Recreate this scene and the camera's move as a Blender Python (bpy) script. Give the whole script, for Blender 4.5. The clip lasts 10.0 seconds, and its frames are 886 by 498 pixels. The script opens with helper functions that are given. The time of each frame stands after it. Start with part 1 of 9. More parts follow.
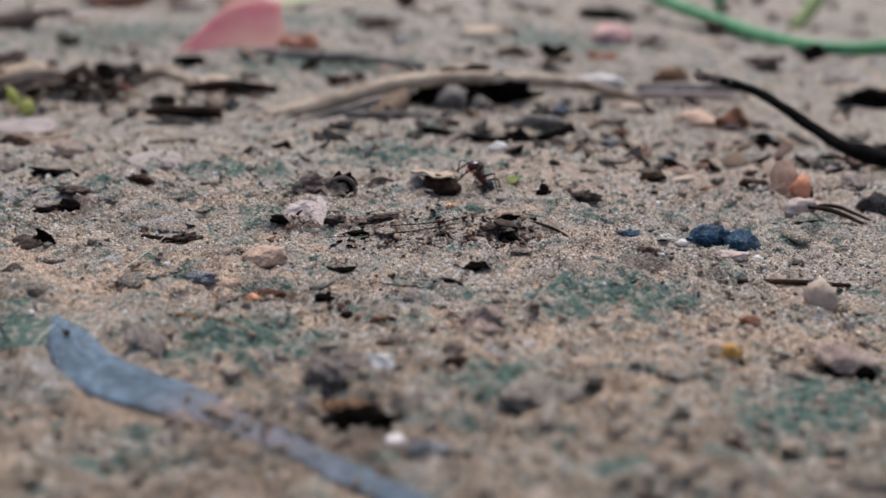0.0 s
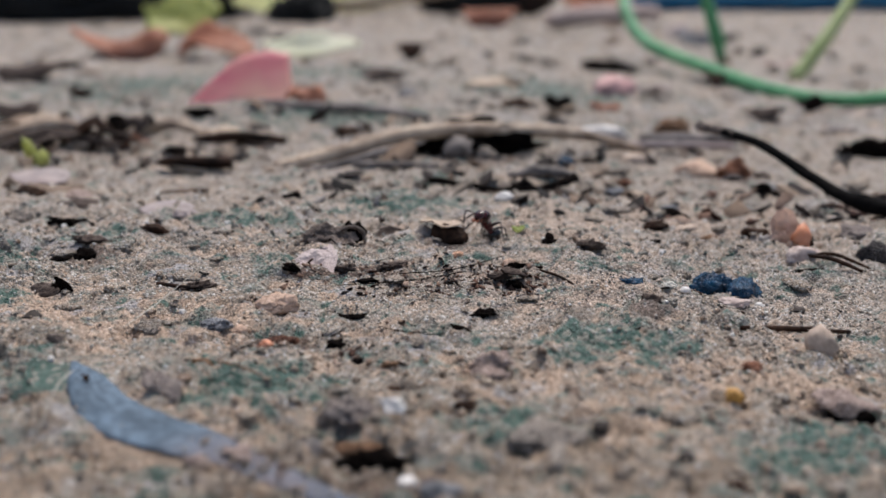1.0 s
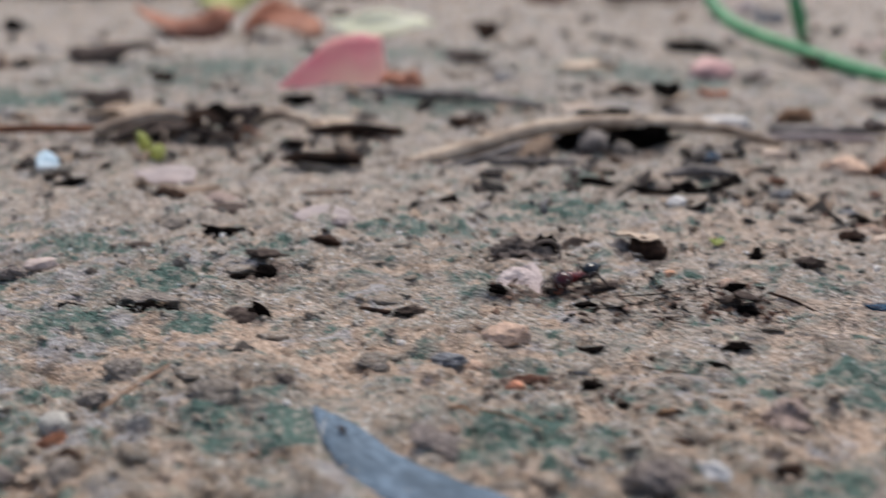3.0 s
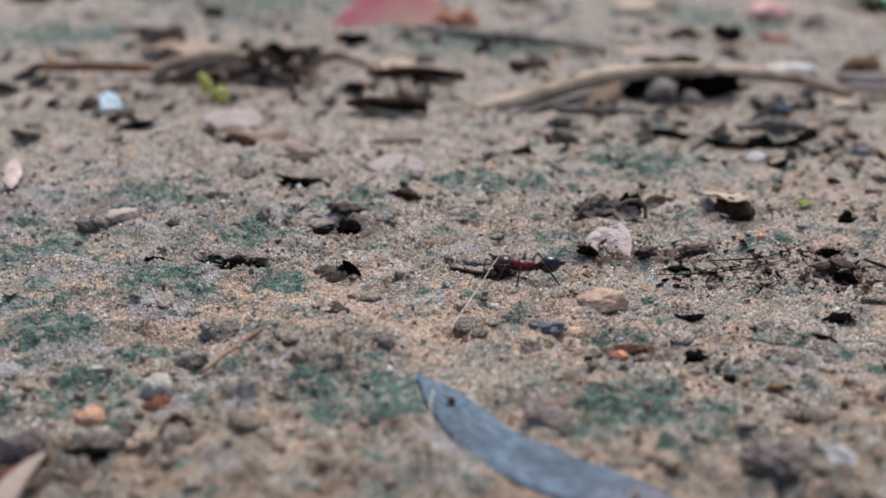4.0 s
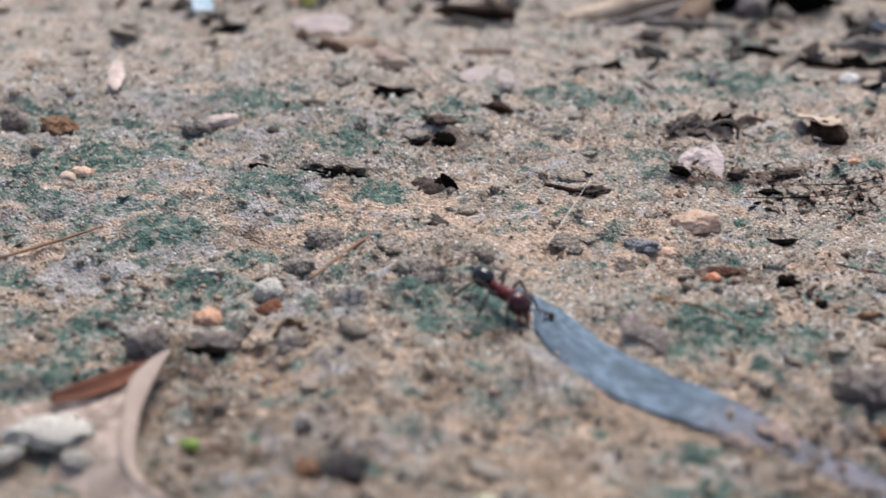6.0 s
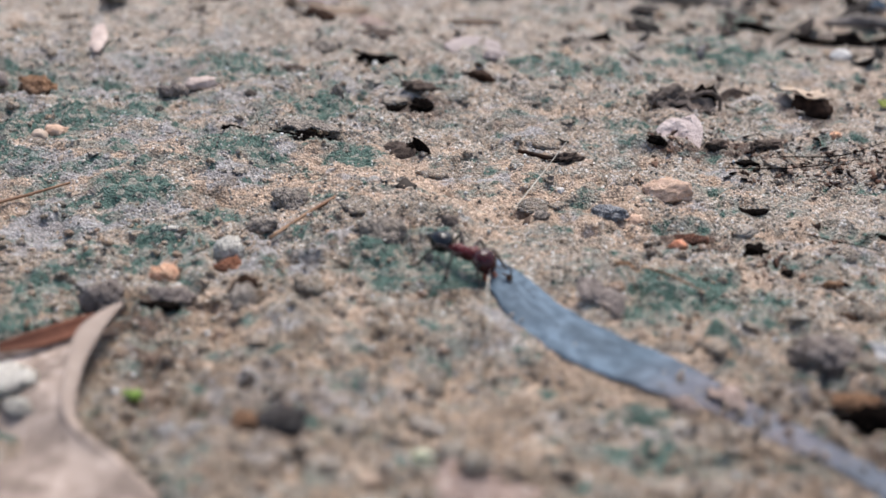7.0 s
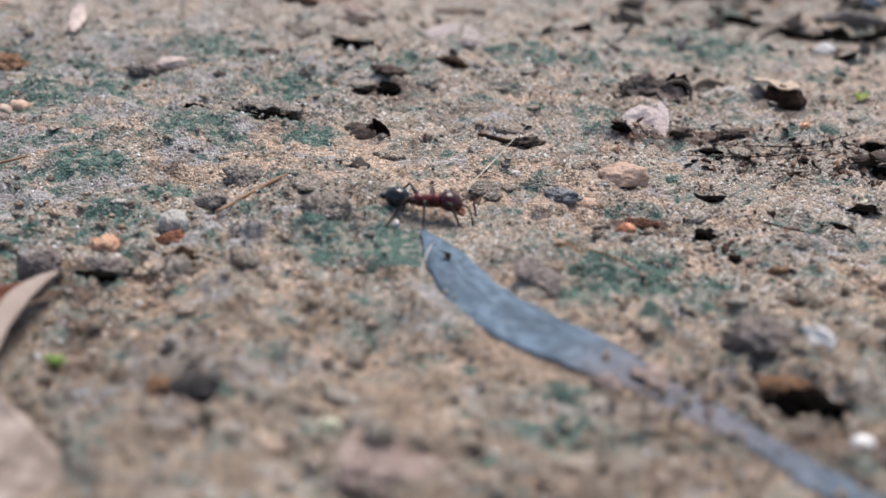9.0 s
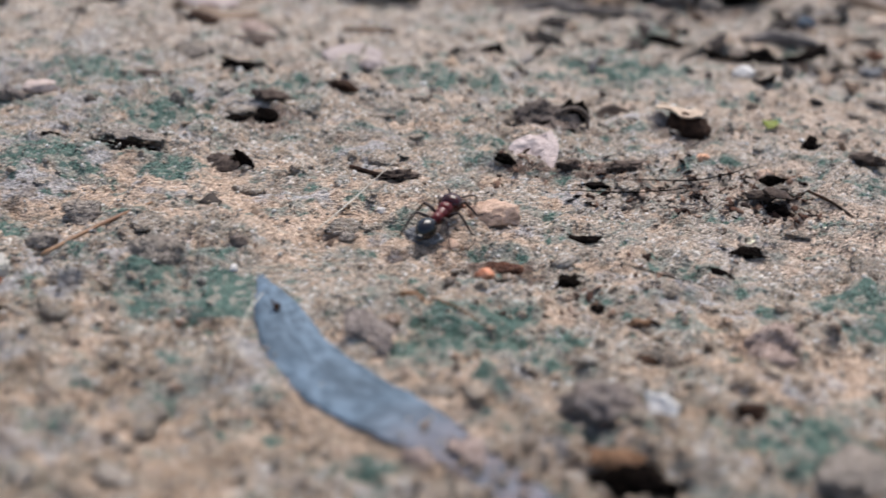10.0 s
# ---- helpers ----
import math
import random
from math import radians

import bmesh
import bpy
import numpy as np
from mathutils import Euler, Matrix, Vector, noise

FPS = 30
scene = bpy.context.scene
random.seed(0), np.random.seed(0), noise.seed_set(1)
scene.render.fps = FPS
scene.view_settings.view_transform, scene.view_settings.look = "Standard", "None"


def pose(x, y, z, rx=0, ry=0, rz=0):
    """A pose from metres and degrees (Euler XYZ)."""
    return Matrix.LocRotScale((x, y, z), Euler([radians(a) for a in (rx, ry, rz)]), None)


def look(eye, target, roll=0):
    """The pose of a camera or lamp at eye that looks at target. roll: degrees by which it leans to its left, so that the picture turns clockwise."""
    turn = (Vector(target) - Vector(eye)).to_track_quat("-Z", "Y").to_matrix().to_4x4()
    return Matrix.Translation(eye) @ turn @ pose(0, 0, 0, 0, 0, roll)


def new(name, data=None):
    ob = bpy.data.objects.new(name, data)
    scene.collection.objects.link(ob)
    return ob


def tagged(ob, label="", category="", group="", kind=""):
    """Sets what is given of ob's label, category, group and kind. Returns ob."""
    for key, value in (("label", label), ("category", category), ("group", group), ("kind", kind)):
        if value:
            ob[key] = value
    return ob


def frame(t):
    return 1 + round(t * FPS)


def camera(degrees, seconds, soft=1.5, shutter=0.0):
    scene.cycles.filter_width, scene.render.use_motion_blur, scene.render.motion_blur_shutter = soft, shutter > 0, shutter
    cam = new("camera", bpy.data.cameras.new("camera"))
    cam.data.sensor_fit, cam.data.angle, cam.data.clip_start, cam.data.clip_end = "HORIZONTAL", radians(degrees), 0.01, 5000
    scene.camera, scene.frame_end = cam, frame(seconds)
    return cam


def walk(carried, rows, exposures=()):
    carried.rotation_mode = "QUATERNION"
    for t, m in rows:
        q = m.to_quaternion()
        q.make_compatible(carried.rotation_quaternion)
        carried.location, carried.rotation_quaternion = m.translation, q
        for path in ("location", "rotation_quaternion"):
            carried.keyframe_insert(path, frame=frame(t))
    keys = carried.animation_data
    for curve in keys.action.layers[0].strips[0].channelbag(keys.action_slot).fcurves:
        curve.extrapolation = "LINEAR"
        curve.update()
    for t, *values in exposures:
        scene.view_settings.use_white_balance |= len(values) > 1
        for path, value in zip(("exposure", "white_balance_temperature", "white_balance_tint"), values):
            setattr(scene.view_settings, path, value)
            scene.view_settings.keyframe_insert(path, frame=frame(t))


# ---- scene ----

U = 0.01  # the plan below is in centimetres; every mesh and pose is scaled to metres

# ---- camera ----
cam = camera(44.0, 10.0, 1.6, 0.3)
PATH = [
    (0.0, 0.0000, 0.0000, 4.1000, 71.400, -0.000, 0.000),
    (0.5, -0.0380, -0.0695, 4.1192, 71.980, 0.035, 0.041),
    (1.0, -0.0610, -0.2983, 4.1824, 73.950, 0.073, 0.155),
    (1.5, -0.0670, -0.0599, 4.0632, 72.220, 0.026, 0.139),
    (2.0, -0.1010, 0.0671, 4.0268, 70.540, -0.003, 0.117),
    (2.5, -0.6660, 0.3049, 4.1124, 71.040, -0.038, -0.019),
    (3.0, -2.6030, 0.9295, 4.4477, 72.350, -0.046, 0.427),
    (3.2, -3.3451, 1.1413, 4.5851, 72.082, -0.185, 0.773),
    (4.3, -3.4427, 1.2124, 4.7360, 67.399, -0.802, 2.190),
    (4.5, -3.7430, 1.1224, 4.7858, 66.731, -0.885, 2.513),
    (5.0, -4.6840, 0.7250, 4.9343, 64.916, -0.971, 3.639),
    (5.5, -4.6830, 0.7320, 5.0554, 63.505, -1.077, 4.170),
    (6.0, -3.7950, 0.9502, 4.9704, 63.402, -1.179, 5.406),
    (6.2, -3.5361, 0.9506, 4.8949, 63.355, -1.346, 5.751),
    (7.3, -3.1820, 1.0036, 4.6256, 62.573, -1.875, 7.147),
    (7.5, -3.0720, 0.9917, 4.5449, 62.874, -1.848, 7.473),
    (8.0, -2.7410, 0.9276, 4.4642, 63.108, -1.898, 8.142),
    (8.5, -2.5500, 0.9349, 4.4765, 62.912, -2.148, 8.404),
    (9.0, -2.4810, 1.0573, 4.4859, 62.895, -2.294, 8.568),
    (9.5, -2.1950, 1.4976, 4.5308, 62.932, -2.487, 8.370),
    (10.0, -1.2980, 2.1195, 4.4882, 63.251, -2.572, 8.398),
]
EXPOSURE = 0.42
walk(cam, [(t, pose(x * U, y * U, z * U, a, b, c)) for t, x, y, z, a, b, c in PATH], [(0.0, EXPOSURE), (3.2, EXPOSURE + 0.06), (4.4, EXPOSURE + 0.1), (5.4, EXPOSURE + 0.36), (10.0, EXPOSURE + 0.32)])
cam.data.dof.use_dof = True
cam.data.dof.aperture_fstop = 20.0  # focused on the blue-black stone, see bluestone()

# ---- world and sun: soft open shade under a bright sky ----
SUN_EL, SUN_AZ = 66.0, 10.0
world = bpy.data.worlds.new("world")
scene.world = world
world.use_nodes = True
wn = world.node_tree.nodes
sky = wn.new("ShaderNodeTexSky")
sky.sky_type, sky.sun_disc = "NISHITA", False
sky.sun_elevation, sky.sun_rotation = radians(SUN_EL), radians(SUN_AZ)
sky.air_density, sky.dust_density = 1.0, 3.0
world.node_tree.links.new(sky.outputs["Color"], wn["Background"].inputs["Color"])
wn["Background"].inputs["Strength"].default_value = 0.115
sun = new("sun", bpy.data.lights.new("sun", "SUN"))
sun.data.energy, sun.data.angle, sun.data.color = 2.3, radians(32), (1.0, 0.96, 0.92)
az, el = radians(SUN_AZ), radians(SUN_EL)
sun.matrix_world = look((0.3 * math.sin(az), 0.3 * math.cos(az), 0.3 * math.tan(el)), (0, 0, 0))


# ---- materials ----
def nodes_of(name, rough, metal=0.0, spec=0.5):
    m = bpy.data.materials.new(name)
    m.use_nodes = True
    n, l = m.node_tree.nodes, m.node_tree.links
    b = n["Principled BSDF"]
    b.inputs["Roughness"].default_value, b.inputs["Metallic"].default_value = rough, metal
    b.inputs["Specular IOR Level"].default_value = spec
    return m, n, l, b


def ramp(n, l, source, stops):
    r = n.new("ShaderNodeValToRGB")
    els = r.color_ramp.elements
    while len(els) < len(stops):
        els.new(0.5)
    for e, (p, c) in zip(els, stops):
        e.position, e.color = p, (*c, 1)
    l.new(source, r.inputs["Fac"])
    return r.outputs["Color"]


def noise_node(n, l, scale, detail=4.0, rough=0.6, stretch=None):
    c = n.new("ShaderNodeTexCoord")
    t = n.new("ShaderNodeTexNoise")
    t.inputs["Scale"].default_value, t.inputs["Detail"].default_value, t.inputs["Roughness"].default_value = scale, detail, rough
    if stretch:
        mp = n.new("ShaderNodeMapping")
        mp.inputs["Scale"].default_value = stretch
        l.new(c.outputs["Object"], mp.inputs["Vector"])
        l.new(mp.outputs["Vector"], t.inputs["Vector"])
    else:
        l.new(c.outputs["Object"], t.inputs["Vector"])
    return t


def mixed(n, l, fac, a, b, how="MIX"):
    x = n.new("ShaderNodeMix")
    x.data_type, x.blend_type = "RGBA", how
    if isinstance(fac, float):
        x.inputs[0].default_value = fac
    else:
        l.new(fac, x.inputs[0])
    for v, k in ((a, 6), (b, 7)):
        if isinstance(v, tuple):
            x.inputs[k].default_value = (*v, 1)
        else:
            l.new(v, x.inputs[k])
    return x.outputs[2]


def bumped(n, l, b, source, strength, height):
    k = n.new("ShaderNodeBump")
    k.inputs["Strength"].default_value, k.inputs["Distance"].default_value = strength, height * U
    l.new(source, k.inputs["Height"])
    l.new(k.outputs["Normal"], b.inputs["Normal"])


def added(n, l, a, b, k=1.0):
    q = n.new("ShaderNodeMath")
    q.operation = "MULTIPLY_ADD"
    l.new(b, q.inputs[0])
    q.inputs[1].default_value = k
    l.new(a, q.inputs[2])
    return q.outputs[0]


def cells(n, l, scale):
    """Packed grains: a random value for each, and the distance from its middle."""
    c, v = n.new("ShaderNodeTexCoord"), n.new("ShaderNodeTexVoronoi")
    w = n.new("ShaderNodeTexNoise")
    w.inputs["Scale"].default_value = scale * 0.8
    l.new(c.outputs["Object"], w.inputs["Vector"])
    k = n.new("ShaderNodeVectorMath")
    k.operation = "MULTIPLY_ADD"
    k.inputs[1].default_value = (1.3 / scale,) * 3
    l.new(w.outputs["Color"], k.inputs[0])
    l.new(c.outputs["Object"], k.inputs[2])
    v.inputs["Scale"].default_value = scale
    l.new(k.outputs[0], v.inputs["Vector"])
    sp = n.new("ShaderNodeSeparateColor")
    l.new(v.outputs["Color"], sp.inputs[0])
    return sp.outputs[0], v.outputs["Distance"]


def plain(name, dark, light, grain=900.0, rough=0.8, bump=0.6, height=0.02, spec=0.35, stretch=None, patch=None, patch_colour=None, grit=0.0, sheer=0.0):
    """A natural surface: fine grain between two colours, larger blotches, relief; grit: how sandy it is; sheer: how much light comes through a thin leaf."""
    m, n, l, b = nodes_of(name, rough, 0.0, spec)
    fine = noise_node(n, l, grain, 5.0, 0.65, stretch)
    col = ramp(n, l, fine.outputs["Fac"], [(0.3, dark), (0.7, light)])
    wide = noise_node(n, l, patch or grain * 0.18, 3.0)
    blot = ramp(n, l, wide.outputs["Fac"], [(0.42, (0, 0, 0)), (0.66, (1, 1, 1))])
    col = mixed(n, l, blot, col, patch_colour or tuple(0.55 * v for v in dark))
    height_from = fine.outputs["Fac"]
    if grit:
        pick, far = cells(n, l, 3000)
        col = mixed(n, l, ramp(n, l, pick, [(0.5, (0, 0, 0)), (0.95, (grit,) * 3)]), col, tuple(min(0.75, 1.5 * v + 0.05) for v in light))
        # cell edges darkened: shade between the grit grains painted in
        col = mixed(n, l, ramp(n, l, far, [(0.38, (0, 0, 0)), (0.95, (0.5,) * 3)]), col, tuple(0.5 * v for v in dark))
        height_from = added(n, l, fine.outputs["Fac"], far, -1.3)
        bump, height = 1.0, 0.035
    l.new(col, b.inputs["Base Color"])
    bumped(n, l, b, height_from, bump, height)
    if sheer:
        t, x = n.new("ShaderNodeBsdfTranslucent"), n.new("ShaderNodeMixShader")
        l.new(col, t.inputs["Color"])
        x.inputs[0].default_value = sheer
        l.new(b.outputs[0], x.inputs[1])
        l.new(t.outputs[0], x.inputs[2])
        l.new(x.outputs[0], n["Material Output"].inputs["Surface"])
    return m


SANDS = [(0.0, (0.07, 0.065, 0.06)), (0.1, (0.15, 0.135, 0.115)), (0.22, (0.22, 0.215, 0.185)), (0.36, (0.33, 0.27, 0.215)), (0.55, (0.43, 0.35, 0.275)), (0.7, (0.5, 0.38, 0.29)), (0.82, (0.46, 0.42, 0.37)), (0.9, (0.6, 0.54, 0.48)), (1.0, (0.85, 0.83, 0.8))]


def scaled(n, l, source, k, plus=0.0):
    q = n.new("ShaderNodeMath")
    q.operation = "MULTIPLY_ADD"
    l.new(source, q.inputs[0])
    q.inputs[1].default_value, q.inputs[2].default_value = k, plus
    return q.outputs[0]


def soil():
    """Sandy soil in patches: loose warm sand, a smooth lilac-grey crust, blue-green algae film, dark humus with some
    painted shade.
    """
    m, n, l, b = nodes_of("soil", 0.82, 0.0, 0.3)

    def laid(name):
        q = n.new("ShaderNodeAttribute")
        q.attribute_name = name
        return q.outputs["Fac"]

    fine = noise_node(n, l, 2400, 5.0, 0.75)
    mid = noise_node(n, l, 420, 6.0, 0.65)
    ragged = noise_node(n, l, 210, 7.0, 0.62, (0.85, 1.15, 1.0))
    pick, far = cells(n, l, 3600)
    pick2, far2 = cells(n, l, 1500)
    # loose sand: single grains, tan and peach, with olive-grey and glassy ones
    col = ramp(n, l, pick, SANDS)
    col = mixed(n, l, ramp(n, l, pick2, [(0.66, (0, 0, 0)), (0.72, (0.6,) * 3)]), col, ramp(n, l, pick2, [(0.66, (0.15, 0.125, 0.105)), (0.76, (0.42, 0.29, 0.2)), (0.9, (0.52, 0.39, 0.29)), (1.0, (0.24, 0.23, 0.2))]))
    dull = noise_node(n, l, 130, 7.0, 0.64)
    col = mixed(n, l, ramp(n, l, dull.outputs["Fac"], [(0.47, (0, 0, 0)), (0.56, (0.5,) * 3)]), col, mixed(n, l, pick, (0.15, 0.125, 0.1), (0.36, 0.31, 0.255)))
    # warm peach and ochre drifts
    warm = added(n, l, scaled(n, l, laid("warm"), 0.22), ragged.outputs["Fac"])
    col = mixed(n, l, ramp(n, l, warm, [(0.535, (0, 0, 0)), (0.6, (0.8,) * 3)]), col, mixed(n, l, pick, (0.35, 0.235, 0.16), (0.7, 0.52, 0.39)))
    # smooth lilac-grey crust
    wide = noise_node(n, l, 130, 7.0, 0.66, (0.8, 1.15, 1.0))
    lid = added(n, l, scaled(n, l, laid("crust"), 0.22), added(n, l, wide.outputs["Fac"], mid.outputs["Fac"], 0.25))
    grey = mixed(n, l, ramp(n, l, mid.outputs["Fac"], [(0.4, (0, 0, 0)), (0.6, (1, 1, 1))]), (0.22, 0.22, 0.235), (0.46, 0.445, 0.455))
    grey = mixed(n, l, 0.22, grey, ramp(n, l, pick, SANDS))
    col = mixed(n, l, ramp(n, l, lid, [(0.7, (0, 0, 0)), (0.755, (0.88,) * 3)]), col, grey)
    # humus stains; the laid patches also paint shade along the dry leaf
    stain = noise_node(n, l, 260, 7.0, 0.7)
    col = mixed(n, l, ramp(n, l, stain.outputs["Fac"], [(0.32, (0.85,) * 3), (0.38, (0, 0, 0))]), col, mixed(n, l, pick, (0.05, 0.04, 0.034), (0.2, 0.155, 0.125)))
    col = mixed(n, l, ramp(n, l, added(n, l, scaled(n, l, laid("humus"), 0.5), mid.outputs["Fac"]), [(0.72, (0, 0, 0)), (0.84, (0.9,) * 3)]), col, mixed(n, l, pick, (0.025, 0.017, 0.014), (0.15, 0.085, 0.06)))
    # broad drifts of darker and paler soil
    drift = noise_node(n, l, 5, 8.0, 0.7)
    drift2 = noise_node(n, l, 0.9, 7.0, 0.7)
    col = mixed(n, l, ramp(n, l, drift.outputs["Fac"], [(0.5, (0, 0, 0)), (0.75, (0.35,) * 3)]), col, (0.2, 0.165, 0.13))
    col = mixed(n, l, ramp(n, l, drift2.outputs["Fac"], [(0.5, (0, 0, 0)), (0.75, (0.4,) * 3)]), col, (0.3, 0.265, 0.225))
    # paler tan to the right; beyond, the far soil's brightness put into the colour
    col = mixed(n, l, scaled(n, l, laid("dry"), 0.42), col, mixed(n, l, pick, (0.36, 0.3, 0.255), (0.62, 0.54, 0.475)))
    # nearer soil darkened in its colour: browner spots, more towards the camera
    browned = noise_node(n, l, 240, 6.0, 0.68)
    col = mixed(n, l, ramp(n, l, added(n, l, scaled(n, l, laid("browned"), 0.13), browned.outputs["Fac"]), [(0.55, (0, 0, 0)), (0.66, (0.7,) * 3)]), col, mixed(n, l, pick, (0.12, 0.082, 0.052), (0.34, 0.245, 0.165)))
    # algae: a thin grey-green wash, deep teal where it is thick, sand grains caught in it
    edge = noise_node(n, l, 260, 7.0, 0.62, (0.72, 1.2, 1.0))
    clot = noise_node(n, l, 460, 6.0, 0.62, (0.8, 1.2, 1.0))
    film = laid("algae")
    at = added(n, l, scaled(n, l, film, 0.27), edge.outputs["Fac"])
    wash = mixed(n, l, pick, (0.105, 0.135, 0.122), (0.31, 0.33, 0.295))
    col = mixed(n, l, ramp(n, l, at, [(0.555, (0, 0, 0)), (0.63, (0.7,) * 3)]), col, wash)
    thick = added(n, l, scaled(n, l, film, 0.25), added(n, l, scaled(n, l, edge.outputs["Fac"], 0.75), clot.outputs["Fac"], 0.55))
    green = mixed(n, l, pick, (0.02, 0.07, 0.057), (0.11, 0.185, 0.152))
    green = mixed(n, l, ramp(n, l, pick2, [(0.72, (0, 0, 0)), (0.78, (0.7,) * 3)]), green, (0.38, 0.34, 0.285))
    col = mixed(n, l, ramp(n, l, thick, [(0.735, (0, 0, 0)), (0.785, (0.93,) * 3)]), col, green)
    # shade in the gaps between the grains, put into the colour
    col = mixed(n, l, ramp(n, l, far, [(0.4, (0, 0, 0)), (0.9, (0.6,) * 3)]), col, (0.06, 0.052, 0.047))
    l.new(col, b.inputs["Base Color"])
    hgt = added(n, l, added(n, l, fine.outputs["Fac"], far, -1.6), far2, -1.0)
    bumped(n, l, b, hgt, 0.75, 0.03)
    return m


def islands(name, stops, rough=0.7, spec=0.4, grain=3000, grit=False):
    """Colour by piece, for what nobody could count."""
    m, n, l, b = nodes_of(name, rough, 0.0, spec)
    g = n.new("ShaderNodeNewGeometry")
    col = ramp(n, l, g.outputs["Random Per Island"], stops)
    t = noise_node(n, l, grain, 3.0)
    h = t.outputs["Fac"]
    if grit:
        pick, far = cells(n, l, 3300)
        col = mixed(n, l, 0.5, col, ramp(n, l, pick, SANDS))
        # dark cell edges paint the shade between packed grains
        col = mixed(n, l, ramp(n, l, far, [(0.42, (0, 0, 0)), (0.95, (0.45,) * 3)]), col, (0.09, 0.072, 0.06))
        h = added(n, l, h, far, -1.5)
    else:
        col = mixed(n, l, ramp(n, l, h, [(0.35, (0.35,) * 3), (0.6, (1, 1, 1))]), mixed(n, l, 0.75, col, (0.01, 0.008, 0.007)), col)
    l.new(col, b.inputs["Base Color"])
    bumped(n, l, b, h, 1.0 if grit else 0.5, 0.035 if grit else 0.01)
    return m


def leafy(name, a, b_, tail, rough=0.55, spec=0.5, stretch=(300, 60, 300)):
    """A leaf blade whose colour turns along its length, with fine veins."""
    m, n, l, b = nodes_of(name, rough, 0.0, spec)
    at = n.new("ShaderNodeAttribute")
    at.attribute_name = "along"
    ac = n.new("ShaderNodeAttribute")
    ac.attribute_name = "across"
    w = n.new("ShaderNodeTexNoise")
    w.inputs["Scale"].default_value, w.inputs["Detail"].default_value = 1.0, 4.0
    cm = n.new("ShaderNodeCombineXYZ")
    for src, k, s in ((at.outputs["Fac"], 0, 34.0), (ac.outputs["Fac"], 1, 3.0)):
        q = n.new("ShaderNodeMath")
        q.operation = "MULTIPLY"
        q.inputs[1].default_value = s
        l.new(src, q.inputs[0])
        l.new(q.outputs[0], cm.inputs[k])
    l.new(cm.outputs[0], w.inputs["Vector"])
    spots = noise_node(n, l, 700, 4.0)
    big = noise_node(n, l, 260, 4.0, 0.6)
    col = ramp(n, l, w.outputs["Fac"], [(0.35, a), (0.65, b_)])
    col = mixed(n, l, ramp(n, l, at.outputs["Fac"], [(0.4, (0, 0, 0)), (0.58, (1, 1, 1)), (0.74, (0.8,) * 3), (0.84, (0.1,) * 3)]), col, tail)
    col = mixed(n, l, ramp(n, l, spots.outputs["Fac"], [(0.56, (0, 0, 0)), (0.68, (0.6,) * 3)]), col, tuple(0.5 * v for v in a))
    pale = noise_node(n, l, 420, 5.0, 0.7)
    col = mixed(n, l, ramp(n, l, pale.outputs["Fac"], [(0.54, (0, 0, 0)), (0.66, (0.6,) * 3)]), col, tuple(1.35 * v for v in b_))
    col = mixed(n, l, ramp(n, l, big.outputs["Fac"], [(0.42, (0.55,) * 3), (0.56, (0, 0, 0))]), col, tuple(0.62 * v for v in a))
    col = mixed(n, l, ramp(n, l, scaled(n, l, ac.outputs["Fac"], 0.5, 0.5), [(0.46, (0, 0, 0)), (0.5, (0.6,) * 3), (0.56, (0, 0, 0))]), col, tuple(0.55 * v for v in a))
    l.new(col, b.inputs["Base Color"])
    bumped(n, l, b, added(n, l, w.outputs["Fac"], spots.outputs["Fac"], 1.5), 0.25, 0.015)
    return m


